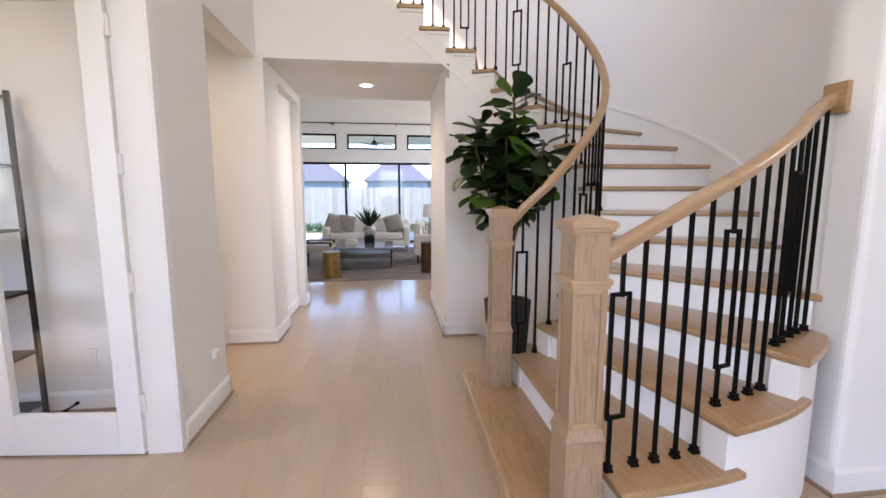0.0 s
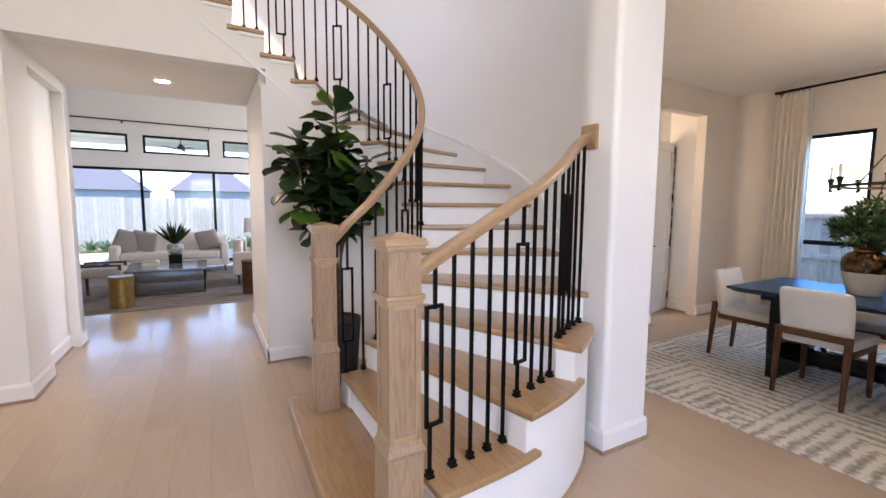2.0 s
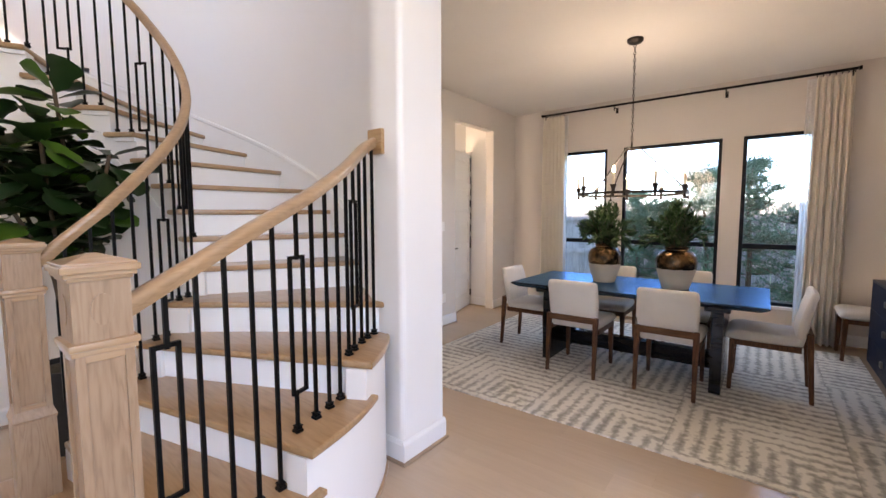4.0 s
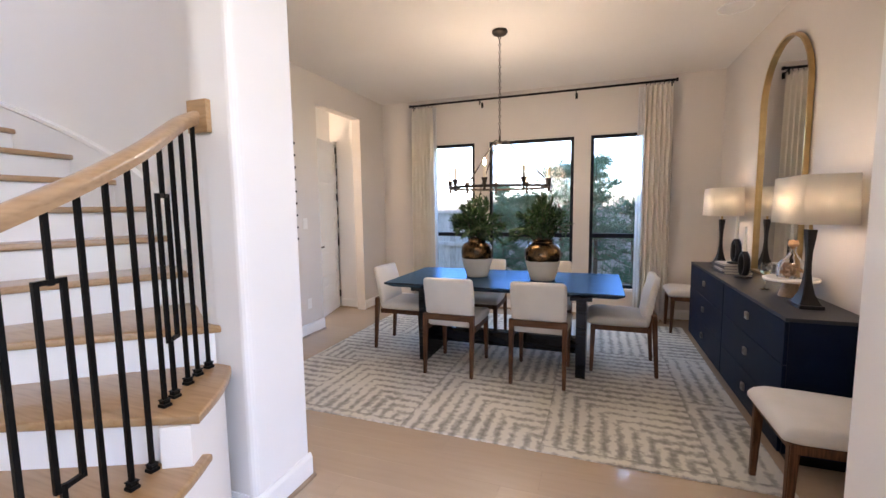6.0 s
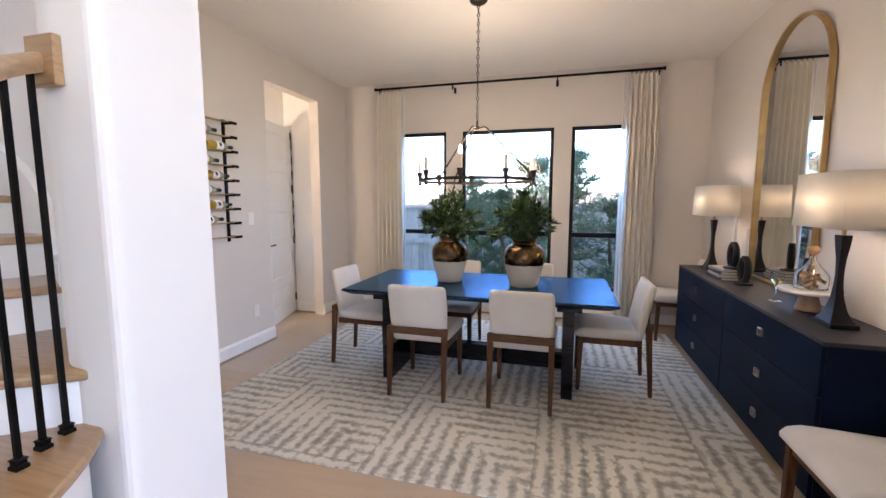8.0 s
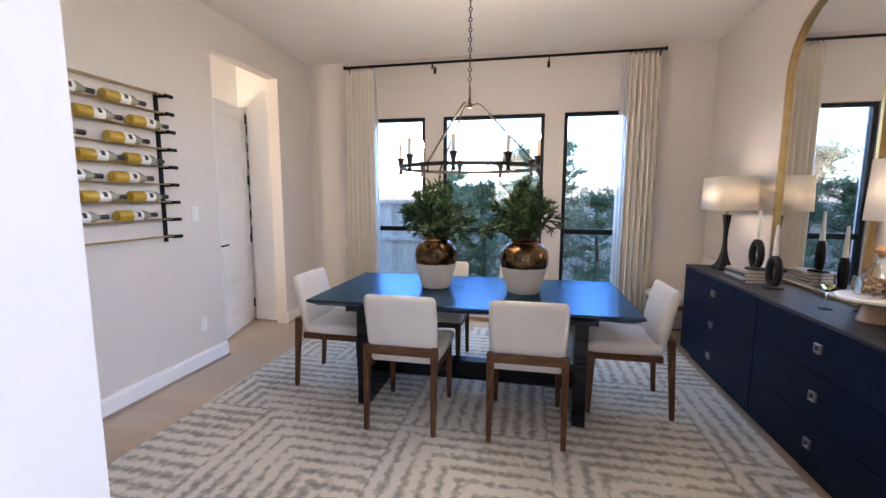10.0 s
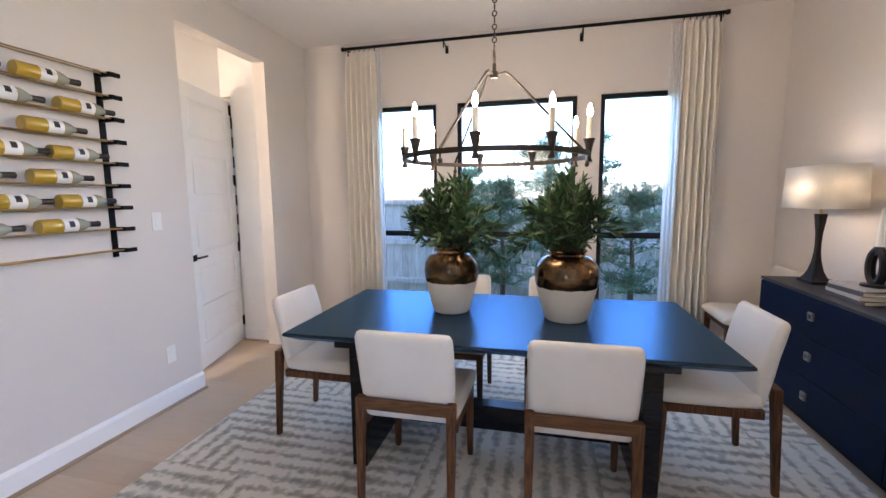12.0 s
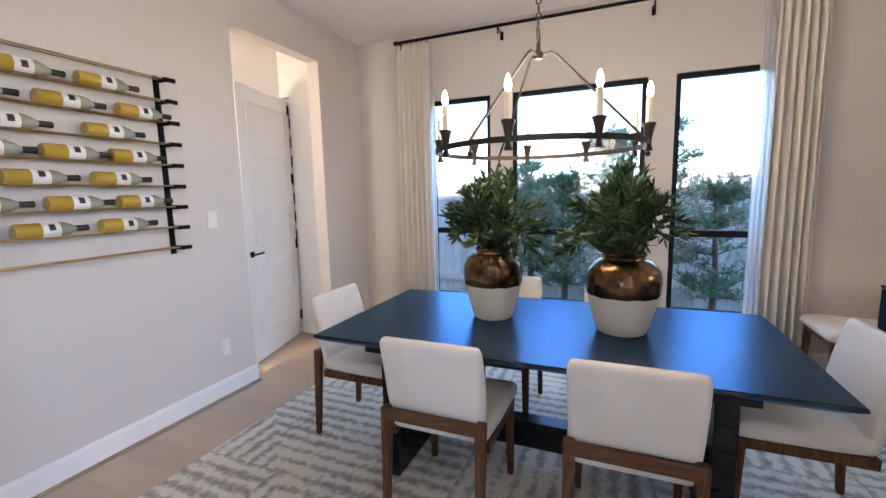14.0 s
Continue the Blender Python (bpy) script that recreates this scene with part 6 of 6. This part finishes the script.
def sofa():
    s = thing("sofa", "long oatmeal fabric sofa with low arms", "sofa", (-0.36, 10.35, 0.012))
    W = 1.06
    bm = bmesh.new()
    cushion(bm, -W + 0.02, -0.42, 0.14, W - 0.02, 0.42, 0.30, 0.03)
    part("frame", bm, SOFA, s, smooth=True)
    for k in range(2):
        bm = bmesh.new()
        cushion(bm, -W + 0.17 + k * 0.89, -0.44, 0.30, -W + 0.17 + (k + 1) * 0.89 - 0.01, 0.22, 0.46)
        part("seat_cushion", bm, SOFA, s, smooth=True)
        bm = bmesh.new()
        cushion(bm, -W + 0.17 + k * 0.89, 0.14, 0.44, -W + 0.17 + (k + 1) * 0.89 - 0.01, 0.36, 0.84, 0.07)
        part("back_cushion", bm, SOFA, s, smooth=True)
    bm = bmesh.new()
    cushion(bm, -W, 0.34, 0.14, W, 0.46, 0.76, 0.04)
    part("back", bm, SOFA, s, smooth=True)
    for a in (-1, 1):
        bm = bmesh.new()
        cushion(bm, a * W, -0.43, 0.14, a * (W - 0.16), 0.44, 0.62, 0.05)
        part("arm", bm, SOFA, s, smooth=True)
        for y in (-0.38, 0.38):
            bm = bmesh.new()
            rod(bm, (a * (W - 0.08), y, 0.0), (a * (W - 0.08), y, 0.15), 0.010, 0.016, seg=10)
            part("leg", bm, IRON, s)
    for x, rz, ry, sz, mat, lab in ((-1.15, 14, 20, 0.23, TAUPE, "taupe scatter cushion leaning on the sofa arm"), (-0.86, -8, 12, 0.22, TAUPE, "taupe scatter cushion on the sofa"), (0.30, -10, -12, 0.22, TAUPE, "taupe scatter cushion on the sofa end")):
        c = thing("cushion", lab, "cushion", (x, 10.26, 0.69), group="sofa cushions")
        c.rotation_euler = (radians(14), radians(ry), radians(rz))
        bm = bmesh.new()
        box(bm, -sz, -0.055, -sz, sz, 0.055, sz, 0.05, 4)
        for v in bm.verts:
            e = max(abs(v.co.x), abs(v.co.z)) / sz
            v.co.y *= 1.25 - 0.75 * e ** 3
        part("cover", bm, mat, c, smooth=True)


sofa()


def armchair():
    s = thing("armchair", "cream upholstered armchair on dark legs", "armchair", (1.20, 8.35, 0.012), 80)
    bm = bmesh.new()
    cushion(bm, -0.40, -0.40, 0.17, 0.40, 0.40, 0.42, 0.05)
    part("seat", bm, SOFA, s, smooth=True)
    bm = bmesh.new()
    cushion(bm, -0.40, 0.28, 0.17, 0.40, 0.44, 0.82, 0.06)
    part("back", bm, SOFA, s, smooth=True)
    for a in (-1, 1):
        bm = bmesh.new()
        cushion(bm, a * 0.43, -0.41, 0.17, a * 0.31, 0.44, 0.60, 0.05)
        part("arm", bm, SOFA, s, smooth=True)
        for y in (-0.36, 0.36):
            bm = bmesh.new()
            rod(bm, (a * 0.36, y, 0.0), (a * 0.36, y, 0.18), 0.010, 0.016, seg=10)
            part("leg", bm, IRON, s)
    c = thing("cushion", "patterned scatter cushion on the armchair", "cushion", (1.08, 8.36, 0.66), 80, group="sofa cushions")
    bm = bmesh.new()
    box(bm, -0.2, -0.05, -0.19, 0.2, 0.05, 0.19, 0.045, 4)
    part("cover", bm, TAUPE, c, smooth=True)


armchair()


def coffee_table():
    t = thing("coffee_table", "low coffee table with pale top and lower shelf", "coffee table", (-0.30, 8.05, 0.012))
    top = surf("pale_glossy_top", (0.16, 0.17, 0.18), (0.22, 0.23, 0.24), 3, 0.1, 0.02)
    dark = surf("smoked_wood_shelf", (0.05, 0.043, 0.038), (0.09, 0.078, 0.07), 6, 0.3, 0.05)
    bm = bmesh.new()
    box(bm, -0.58, -0.58, 0.385, 0.58, 0.58, 0.415, 0.003)
    part("tabletop", bm, top, t)
    bm = bmesh.new()
    box(bm, -0.54, -0.55, 0.20, 0.54, 0.55, 0.225, 0.003)
    part("shelf", bm, dark, t)
    bm = bmesh.new()
    box(bm, -0.56, -0.57, 0.0, 0.56, 0.57, 0.045, 0.003)
    part("base", bm, dark, t)
    for sx in (-1, 1):
        for sy in (-1, 1):
            bm = bmesh.new()
            box(bm, sx * 0.56, sy * 0.56, 0.045, sx * 0.535, sy * 0.535, 0.385)
            part("leg", bm, IRON, t)


coffee_table()
for i, (w, h) in enumerate(((0.26, 0.03), (0.23, 0.025), (0.2, 0.022))):
    b = thing("book", "pale hardback book on the coffee table", "book", (-0.55, 8.15, 0.428 + i * 0.031), 8 - 9 * i, group="books on the coffee table")
    bm = bmesh.new()
    box(bm, -w / 2, -0.1, 0, w / 2, 0.1, h, 0.003)
    part("volume", bm, PAPER, b)


def potted_agave():
    p = thing("vase", "patterned round vase on a black block", "vase", (-0.2, 8.35, 0.428))
    bm = bmesh.new()
    box(bm, -0.10, -0.10, 0, 0.10, 0.10, 0.15, 0.004)
    part("block", bm, IRON, p, "black square base")
    bm = bmesh.new()
    lathe(bm, [(0.06, 0.15), (0.11, 0.18), (0.135, 0.24), (0.13, 0.31), (0.105, 0.345), (0.095, 0.345), (0.09, 0.32), (0.0, 0.31)], seg=28)
    part("bowl", bm, surf("mottled_silver_vase", (0.12, 0.10, 0.09), (0.6, 0.58, 0.54), 16, 0.3, 0.1), p, smooth=True)
    a = thing("agave", "spiky dark green agave in the vase", "plant", (-0.2, 8.35, 0.74))
    rng = random.Random(3)
    for i in range(34):
        az, tl = i * 2.4, 0.25 + 0.75 * ((i % 12) / 12)
        d = Vector((math.cos(az) * math.sin(tl), math.sin(az) * math.sin(tl), math.cos(tl)))
        vs, fs = [], []
        add_leaf(vs, fs, d * 0.01, d, rng.uniform(0.36, 0.47), 0.055, rng, bend=-0.08)
        mesh_raw("leaf", vs, fs, FIG, a)


potted_agave()


def drum_table(x, y, r, h, mat, lab):
    t = thing("drum_table", lab, "side table", (x, y, 0.012), group="round side tables")
    bm = bmesh.new()
    lathe(bm, [(0.0, 0.0), (r, 0.0), (r, 0.015), (r * 0.97, 0.02), (r * 0.97, h - 0.03), (r, h - 0.025), (r, h), (0.0, h)], seg=36)
    part("drum", bm, mat, t, smooth=True)


drum_table(-0.76, 6.80, 0.15, 0.44, surf("dark_brushed_brass", (0.20, 0.115, 0.035), (0.30, 0.18, 0.06), 14, 0.4, 0.05, metal=0.9), "brushed brass drum side table on the rug")
drum_table(0.93, 7.1, 0.15, 0.54, WALNUT, "dark walnut drum side table by the armchair")
t = thing("side_chair", "low dark wooden frame chair at the rug's edge", "chair", (-1.12, 7.7, 0.012))
for x in (-0.25, 0.25):
    for y in (-0.25, 0.25):
        bm = bmesh.new()
        taper_leg(bm, (x, y, 0.5), (x, y, 0.0), 0.022, 0.016)
        part("leg", bm, WALNUT, t)
bm = bmesh.new()
box(bm, -0.28, -0.28, 0.34, 0.28, 0.28, 0.46, 0.04, 3)
part("seat", bm, TAUPE, t, smooth=True)
for y in (-0.25, 0.25):
    bm = bmesh.new()
    box(bm, -0.27, y - 0.02, 0.5, 0.27, y + 0.02, 0.53, 0.006)
    part("arm", bm, WALNUT, t)


def standing_lamp(x, y):
    t = thing("table_lamp", "table lamp with beige drum shade by the armchair", "lamp", (x, y, 0.0))
    bm = bmesh.new()
    lathe(bm, [(0.12, 0.012), (0.12, 0.03), (0.012, 0.04), (0.012, 0.95), (0.0, 0.95)], seg=20)
    part("stand", bm, IRON, t, smooth=True)
    bm = bmesh.new()
    lathe(bm, [(0.15, 0.90), (0.155, 0.90), (0.135, 1.20), (0.13, 1.20)], seg=28)
    part("shade", bm, SHADE, t, "beige shade", smooth=True)


standing_lamp(1.12, 9.2)
bm = bmesh.new()
box(bm, -2.6, 6.46, -0.006, 2.2, 10.9, 0.010, 0.004)
tagged(part("living_rug", bm, surf("faded_grey_rug", (0.075, 0.056, 0.043), (0.30, 0.25, 0.21), 3.5, 0.95, 0.4, stretch=(0.7, 5, 1), fine=60)), "faded brown and grey living room rug", "rug")


def slider():
    w = tagged(thing("window_4", "black-framed sliding glass doors to the garden", "window"), kind="structure")
    f = 0.05
    xs = [SLIDE[0], -2.55, -1.055, 0.486, SLIDE[1]]
    for x in xs:
        bm = bmesh.new()
        box(bm, x - 0.03, LY + 0.06, 0.0, x + 0.03, LY + 0.12, 2.34)
        part("mullion", bm, BLACKFRAME, w)
    for z0, z1 in ((0.0, 0.06), (2.28, 2.34)):
        bm = bmesh.new()
        box(bm, SLIDE[0], LY + 0.065, z0, SLIDE[1], LY + 0.115, z1)
        part("track", bm, BLACKFRAME, w)
    for a, b in zip(xs, xs[1:]):
        bm = bmesh.new()
        box(bm, a + 0.03, LY + 0.088, 0.06, b - 0.03, LY + 0.093, 2.28)
        g = part("pane", bm, GLASS, w)
        g.visible_shadow = False
    for i, (a, b) in enumerate(CLER):
        c = tagged(thing(f"window_{5 + i}", "small black-framed clerestory window", "window"), kind="structure")
        bm = bmesh.new()
        for q in ((a, 2.7, a + f, 3.13), (b - f, 2.7, b, 3.13), (a + f, 2.7, b - f, 2.7 + f), (a + f, 3.13 - f, b - f, 3.13)):
            box(bm, q[0], LY + 0.02, q[1], q[2], LY + 0.08, q[3])
        part("window_frame", bm, BLACKFRAME, c)
        bm = bmesh.new()
        box(bm, a + f, LY + 0.045, 2.7 + f, b - f, LY + 0.05, 3.13 - f)
        g = part("pane", bm, GLASS, c)
        g.visible_shadow = False


slider()
r = thing("curtain_rod", "long thin black curtain rod above the clerestory windows", "curtain rod")
bm = bmesh.new()
rod(bm, (-4.0, LY - 0.12, 3.41), (3.6, LY - 0.12, 3.41), 0.014, seg=12)
part("pole", bm, IRON, r, smooth=True)
for x in (-2.9, -1.35, 0.42, 2.2):
    bm = bmesh.new()
    box(bm, x - 0.01, LY - 0.13, 3.36, x + 0.01, LY, 3.41)
    part("bracket", bm, IRON, r)

# ---- garden, fences and neighbours ----
GRASS = surf("lawn", (0.05, 0.09, 0.03), (0.10, 0.15, 0.05), 4, 0.95, 0.8, fine=40)
CONCRETE = surf("patio_concrete", (0.46, 0.44, 0.41), (0.54, 0.52, 0.49), 3, 0.8, 0.2, fine=70)
FENCEWOOD = wood("weathered_cedar", (0.30, 0.285, 0.26), (0.38, 0.365, 0.34), (0.45, 0.43, 0.40), axis=2, rough=0.8, vary=0.18)
bm = bmesh.new()
g = [bm.verts.new(v) for v in ((-900, -900, -0.35), (900, -900, -0.35), (900, 900, -0.35), (-900, 900, -0.35))]
bm.faces.new(g)
structure("ground", bm, GRASS, "green lawn around the house", "ground")
bm = bmesh.new()
box(bm, -5, LY + 0.2, -0.34, 5, LY + 4.2, -0.05, 0.01)
structure("patio", bm, CONCRETE, "pale concrete patio behind the living room", "patio")


def porch():
    """Covered patio behind the living room, with a fan under its ceiling."""
    p = tagged(thing("porch_roof", "white porch ceiling on square posts over the patio", "porch"), kind="structure")
    bm = bmesh.new()
    box(bm, -5.0, LY + 0.2, 3.50, 5.0, LY + 4.3, 3.62)
    part("porch_ceiling", bm, CEIL, p)
    bm = bmesh.new()
    box(bm, -5.0, LY + 4.0, 3.34, 5.0, LY + 4.24, 3.50, 0.01)
    part("beam", bm, TRIM, p)
    for x in (-4.7, 4.7):
        bm = bmesh.new()
        box(bm, x - 0.12, LY + 4.0, -0.05, x + 0.12, LY + 4.24, 3.34, 0.01)
        part("post", bm, TRIM, p)
    f = thing("ceiling_fan", "dark ceiling fan hanging under the porch ceiling", "fan", (-0.30, LY + 2.2, 0))
    bm = bmesh.new()
    rod(bm, (0, 0, 3.24), (0, 0, 3.50), 0.014, seg=10)
    part("rod", bm, BRONZE, f, smooth=True)
    bm = bmesh.new()
    lathe(bm, [(0.02, 3.25), (0.05, 3.22), (0.10, 3.16), (0.12, 3.12), (0.10, 3.08), (0.0, 3.07)], seg=24)
    part("motor", bm, BRONZE, f, smooth=True)
    for i in range(5):
        bm = bmesh.new()
        box(bm, 0.08, -0.06, 3.098, 0.62, 0.06, 3.108, 0.004)
        bmesh.ops.rotate(bm, matrix=Matrix.Rotation(radians(72 * i + 10), 3, "Z"), verts=bm.verts)
        part("blade", bm, BRONZE, f)


porch()


def fence(name, p, q, h, base, near, label):
    """Upright boards on two rails between posts."""
    f = thing(name, label, "fence", (0, 0, 0))
    p, q = Vector((*p, base)), Vector((*q, base))
    t = (q - p).normalized()
    n = int((q - p).length / 0.143)
    rng = random.Random(len(name) + n)
    bm = bmesh.new()
    bw = 0.068
    pr = [(-bw, -0.009, 0), (bw, -0.009, 0), (bw, 0.009, 0), (-bw, 0.009, 0)]
    tp = [(-bw, h - 0.03), (-bw + 0.03, h), (bw - 0.03, h), (bw, h - 0.03)]
    front = [bm.verts.new((x, -0.009, z)) for x, z in [(-bw, 0), (bw, 0)] + tp[::-1]]
    back = [bm.verts.new((x, 0.009, z)) for x, z in [(-bw, 0), (bw, 0)] + tp[::-1]]
    bm.faces.new(front)
    bm.faces.new(back[::-1])
    for i in range(6):
        bm.faces.new((front[i], back[i], back[(i + 1) % 6], front[(i + 1) % 6]))
    bmesh.ops.recalc_face_normals(bm, faces=bm.faces)
    me = mesh_from("board", bm, FENCEWOOD)
    ang = math.atan2(t.y, t.x)
    for i in range(min(n, 300)):
        o = new("board", me)
        o.parent = f
        c = p + t * (0.143 * (i + 0.5))
        o.matrix_local = Matrix.Translation((c.x, c.y, c.z - rng.uniform(0, 0.012))) @ Matrix.Rotation(ang + rng.uniform(-0.01, 0.01), 4, "Z")
    for z in (0.3, h * 0.5, h - 0.3):
        bm = bmesh.new()
        side = Vector((-t.y, t.x, 0)) * (-0.03 * near)
        sweep(bm, [p + side + Vector((0, 0, z)), q + side + Vector((0, 0, z))], [(-0.02, -0.045), (0.02, -0.045), (0.02, 0.045), (-0.02, 0.045)])
        part("rail", bm, FENCEWOOD, f)


fence("fence", (9.6, -7.0), (9.6, 11.0), 1.98, -0.35, -1, "weathered cedar board fence outside the dining windows")
fence("garden_fence", (-14, 21), (14, 21), 2.15, -0.35, -1, "pale wooden board fence at the back of the garden")
EVERGREEN = leaf_material("evergreen_leaf", (0.05, 0.115, 0.07), (0.15, 0.26, 0.165), 0.5, 0.45)


def garden_tree(x, y, h, spread, seed, lab, dens=1.0, base=-0.35, low=0.25):
    t = thing("tree", lab, "tree", (x, y, base), group="trees by the fence")
    rng = random.Random(seed)
    bm = bmesh.new()
    line = smooth_line([Vector((0, 0, 0)), Vector((0.04, -0.03, h * 0.4)), Vector((-0.03, 0.02, h * 0.75)), Vector((0, 0, h * 0.97))], 6)
    n = len(line)
    rings = [(p, 0.045 * (1 - 0.85 * i / n)) for i, p in enumerate(line)]
    for (a, ra), (b, rb) in zip(rings, rings[1:]):
        rod(bm, a, b, ra, rb, seg=8)
    part("trunk", bm, TWIG, t, smooth=True)
    vs, fs = [], []
    limbs = bmesh.new()
    for i in range(int(50 * dens)):
        u = rng.uniform(low, 0.98)
        p = line[min(int(u * (n - 1)), n - 2)].copy()
        az = rng.uniform(0, 6.28)
        reach = spread * (1.05 - u) ** 0.55 * rng.uniform(0.4, 1.35)
        end = p + Vector((math.cos(az) * reach, math.sin(az) * reach, reach * rng.uniform(0.1, 0.55)))
        br = smooth_line([p, p.lerp(end, 0.5) + Vector((0, 0, -0.03)), end], 4)
        sweep(limbs, br, circle(0.006, 4))
        for j in range(2, len(br)):
            for _ in range(3):
                q0 = br[j - 1].lerp(br[j], rng.random())
                tw = Vector((rng.uniform(-1, 1), rng.uniform(-1, 1), rng.uniform(-0.2, 1))).normalized() * rng.uniform(0.08, 0.20)
                for k in range(7):
                    q = q0 + tw * (k / 7)
                    d = tw.normalized() + Vector((rng.uniform(-1, 1), rng.uniform(-1, 1), rng.uniform(-0.3, 0.9)))
                    add_leaf(vs, fs, q, d, rng.uniform(0.045, 0.08), rng.uniform(0.010, 0.017), rng)
    part("limbs", limbs, TWIG, t)
    c = mesh_raw("crown", vs, fs, EVERGREEN, t)
    c["kind"] = "stuff"


EV = "leafy evergreen shrub tree in front of the cedar fence"
garden_tree(8.25, 1.28, 2.15, 0.70, 1, EV, 1.2)
garden_tree(8.45, 0.30, 2.45, 0.85, 2, EV, 1.3)
garden_tree(8.35, -0.26, 2.60, 0.62, 5, EV, 1.2)
garden_tree(8.50, -0.86, 1.85, 0.95, 7, EV, 1.0)
garden_tree(8.5, 0.85, 2.0, 0.8, 9, EV, 1.1)

SIDING = surf("grey_siding", (0.17, 0.20, 0.25), (0.22, 0.25, 0.30), 2, 0.8, 0.2)
ROOFMAT = surf("slate_roof_shingle", (0.055, 0.065, 0.085), (0.09, 0.10, 0.125), 5, 0.9, 0.4)


def neighbour(x, y, w, dp, h, rh, lab):
    b = thing("house", lab, "house", (x, y, -0.35), group="houses behind the fence")
    bm = bmesh.new()
    box(bm, -w / 2, -dp / 2, 0, w / 2, dp / 2, h)
    part("wall", bm, SIDING, b)
    bm = bmesh.new()
    e = 0.4
    lo = [bm.verts.new(v) for v in ((-w / 2 - e, -dp / 2 - e, h), (w / 2 + e, -dp / 2 - e, h), (w / 2 + e, dp / 2 + e, h), (-w / 2 - e, dp / 2 + e, h))]
    r0, r1 = bm.verts.new((-w * 0.2, 0, h + rh)), bm.verts.new((w * 0.2, 0, h + rh))
    for f in ((lo[0], lo[1], r1, r0), (lo[1], lo[2], r1), (lo[2], lo[3], r0, r1), (lo[3], lo[0], r0), (lo[3], lo[2], lo[1], lo[0])):
        bm.faces.new(f)
    part("roof", bm, ROOFMAT, b)
    for wx in (-w * 0.28, 0.0, w * 0.28):
        bm = bmesh.new()
        box(bm, wx - 0.5, -dp / 2 - 0.05, h - 1.9, wx + 0.5, -dp / 2 + 0.02, h - 0.7)
        win = part("window", bm, TRIM, b, "white-framed window")
        bm = bmesh.new()
        box(bm, wx - 0.42, -dp / 2 - 0.06, h - 1.82, wx + 0.42, -dp / 2 - 0.04, h - 0.78)
        part("pane", bm, BLACKFRAME, win, "dark pane")


neighbour(-9.5, 52, 8.5, 8, 3.3, 2.6, "grey single-storey house with hipped roof behind the fence")
neighbour(0.8, 50, 6.6, 8, 3.3, 2.4, "grey house with hipped roof behind the fence")
neighbour(8.4, 54, 7, 8, 3.3, 2.3, "grey house with hipped roof farther behind the fence")

# planting at the foot of the garden fence
rng = random.Random(12)
for i in range(26):
    x = -6 + i * 0.46 + rng.uniform(-0.1, 0.1)
    s = thing("shrub", "small green garden shrub before the back fence", "shrub", (x, 20.2 + rng.uniform(-0.2, 0.2), -0.35), group="shrubs along the fence")
    vs, fs = [], []
    for k in range(70):
        d = Vector((rng.uniform(-1, 1), rng.uniform(-1, 1), rng.uniform(0.2, 1.3)))
        add_leaf(vs, fs, Vector((rng.uniform(-0.1, 0.1), rng.uniform(-0.1, 0.1), rng.uniform(0.0, 0.25))), d, rng.uniform(0.2, 0.4), 0.05, rng)
    mesh_raw("foliage", vs, fs, EVERGREEN, s)

# ---- oak floor boards, last ----
def floor_boards():
    f = tagged(thing("floor", "pale oak plank floor with satin finish", "floor"), kind="structure")
    rng = random.Random(5)
    W = 0.188
    lengths = [1.2, 1.5, 1.8, 2.1]
    meshes = {}
    for L in lengths:
        bm = bmesh.new()
        box(bm, 0.0002, 0.0002, -0.012, W - 0.0002, L - 0.0002, 0.0, 0.0)
        bmesh.ops.bevel(bm, geom=[e for e in bm.edges if min(v.co.z for v in e.verts) > -0.001], offset=0.0004, segments=1, affect="EDGES")
        meshes[L] = mesh_from("board", bm, PLANK)
    far = bmesh.new()
    count = 0
    x = -1.0 - W * 20
    while x < 6.9:
        y = -3.0 - rng.uniform(0, 1.2)
        while y < LY:
            L = rng.choice(lengths)
            near = -1.1 < x < 6.7 and -0.9 < y + L / 2 < 3.2 or -1.0 < x < 0.8 and y < 6.0
            if near and count < 300:
                ob = new("board", meshes[L])
                ob.location, ob.parent = (x, y, 0), f
                count += 1
            else:
                box(far, x + 0.0004, y + 0.0004, -0.012, x + W - 0.0004, y + L - 0.0004, 0.0)
            y += L
        x += W
    ob = part("far_boards", far, PLANK, f, "pale oak boards of the rooms around")
    ob["kind"] = "stuff"


floor_boards()
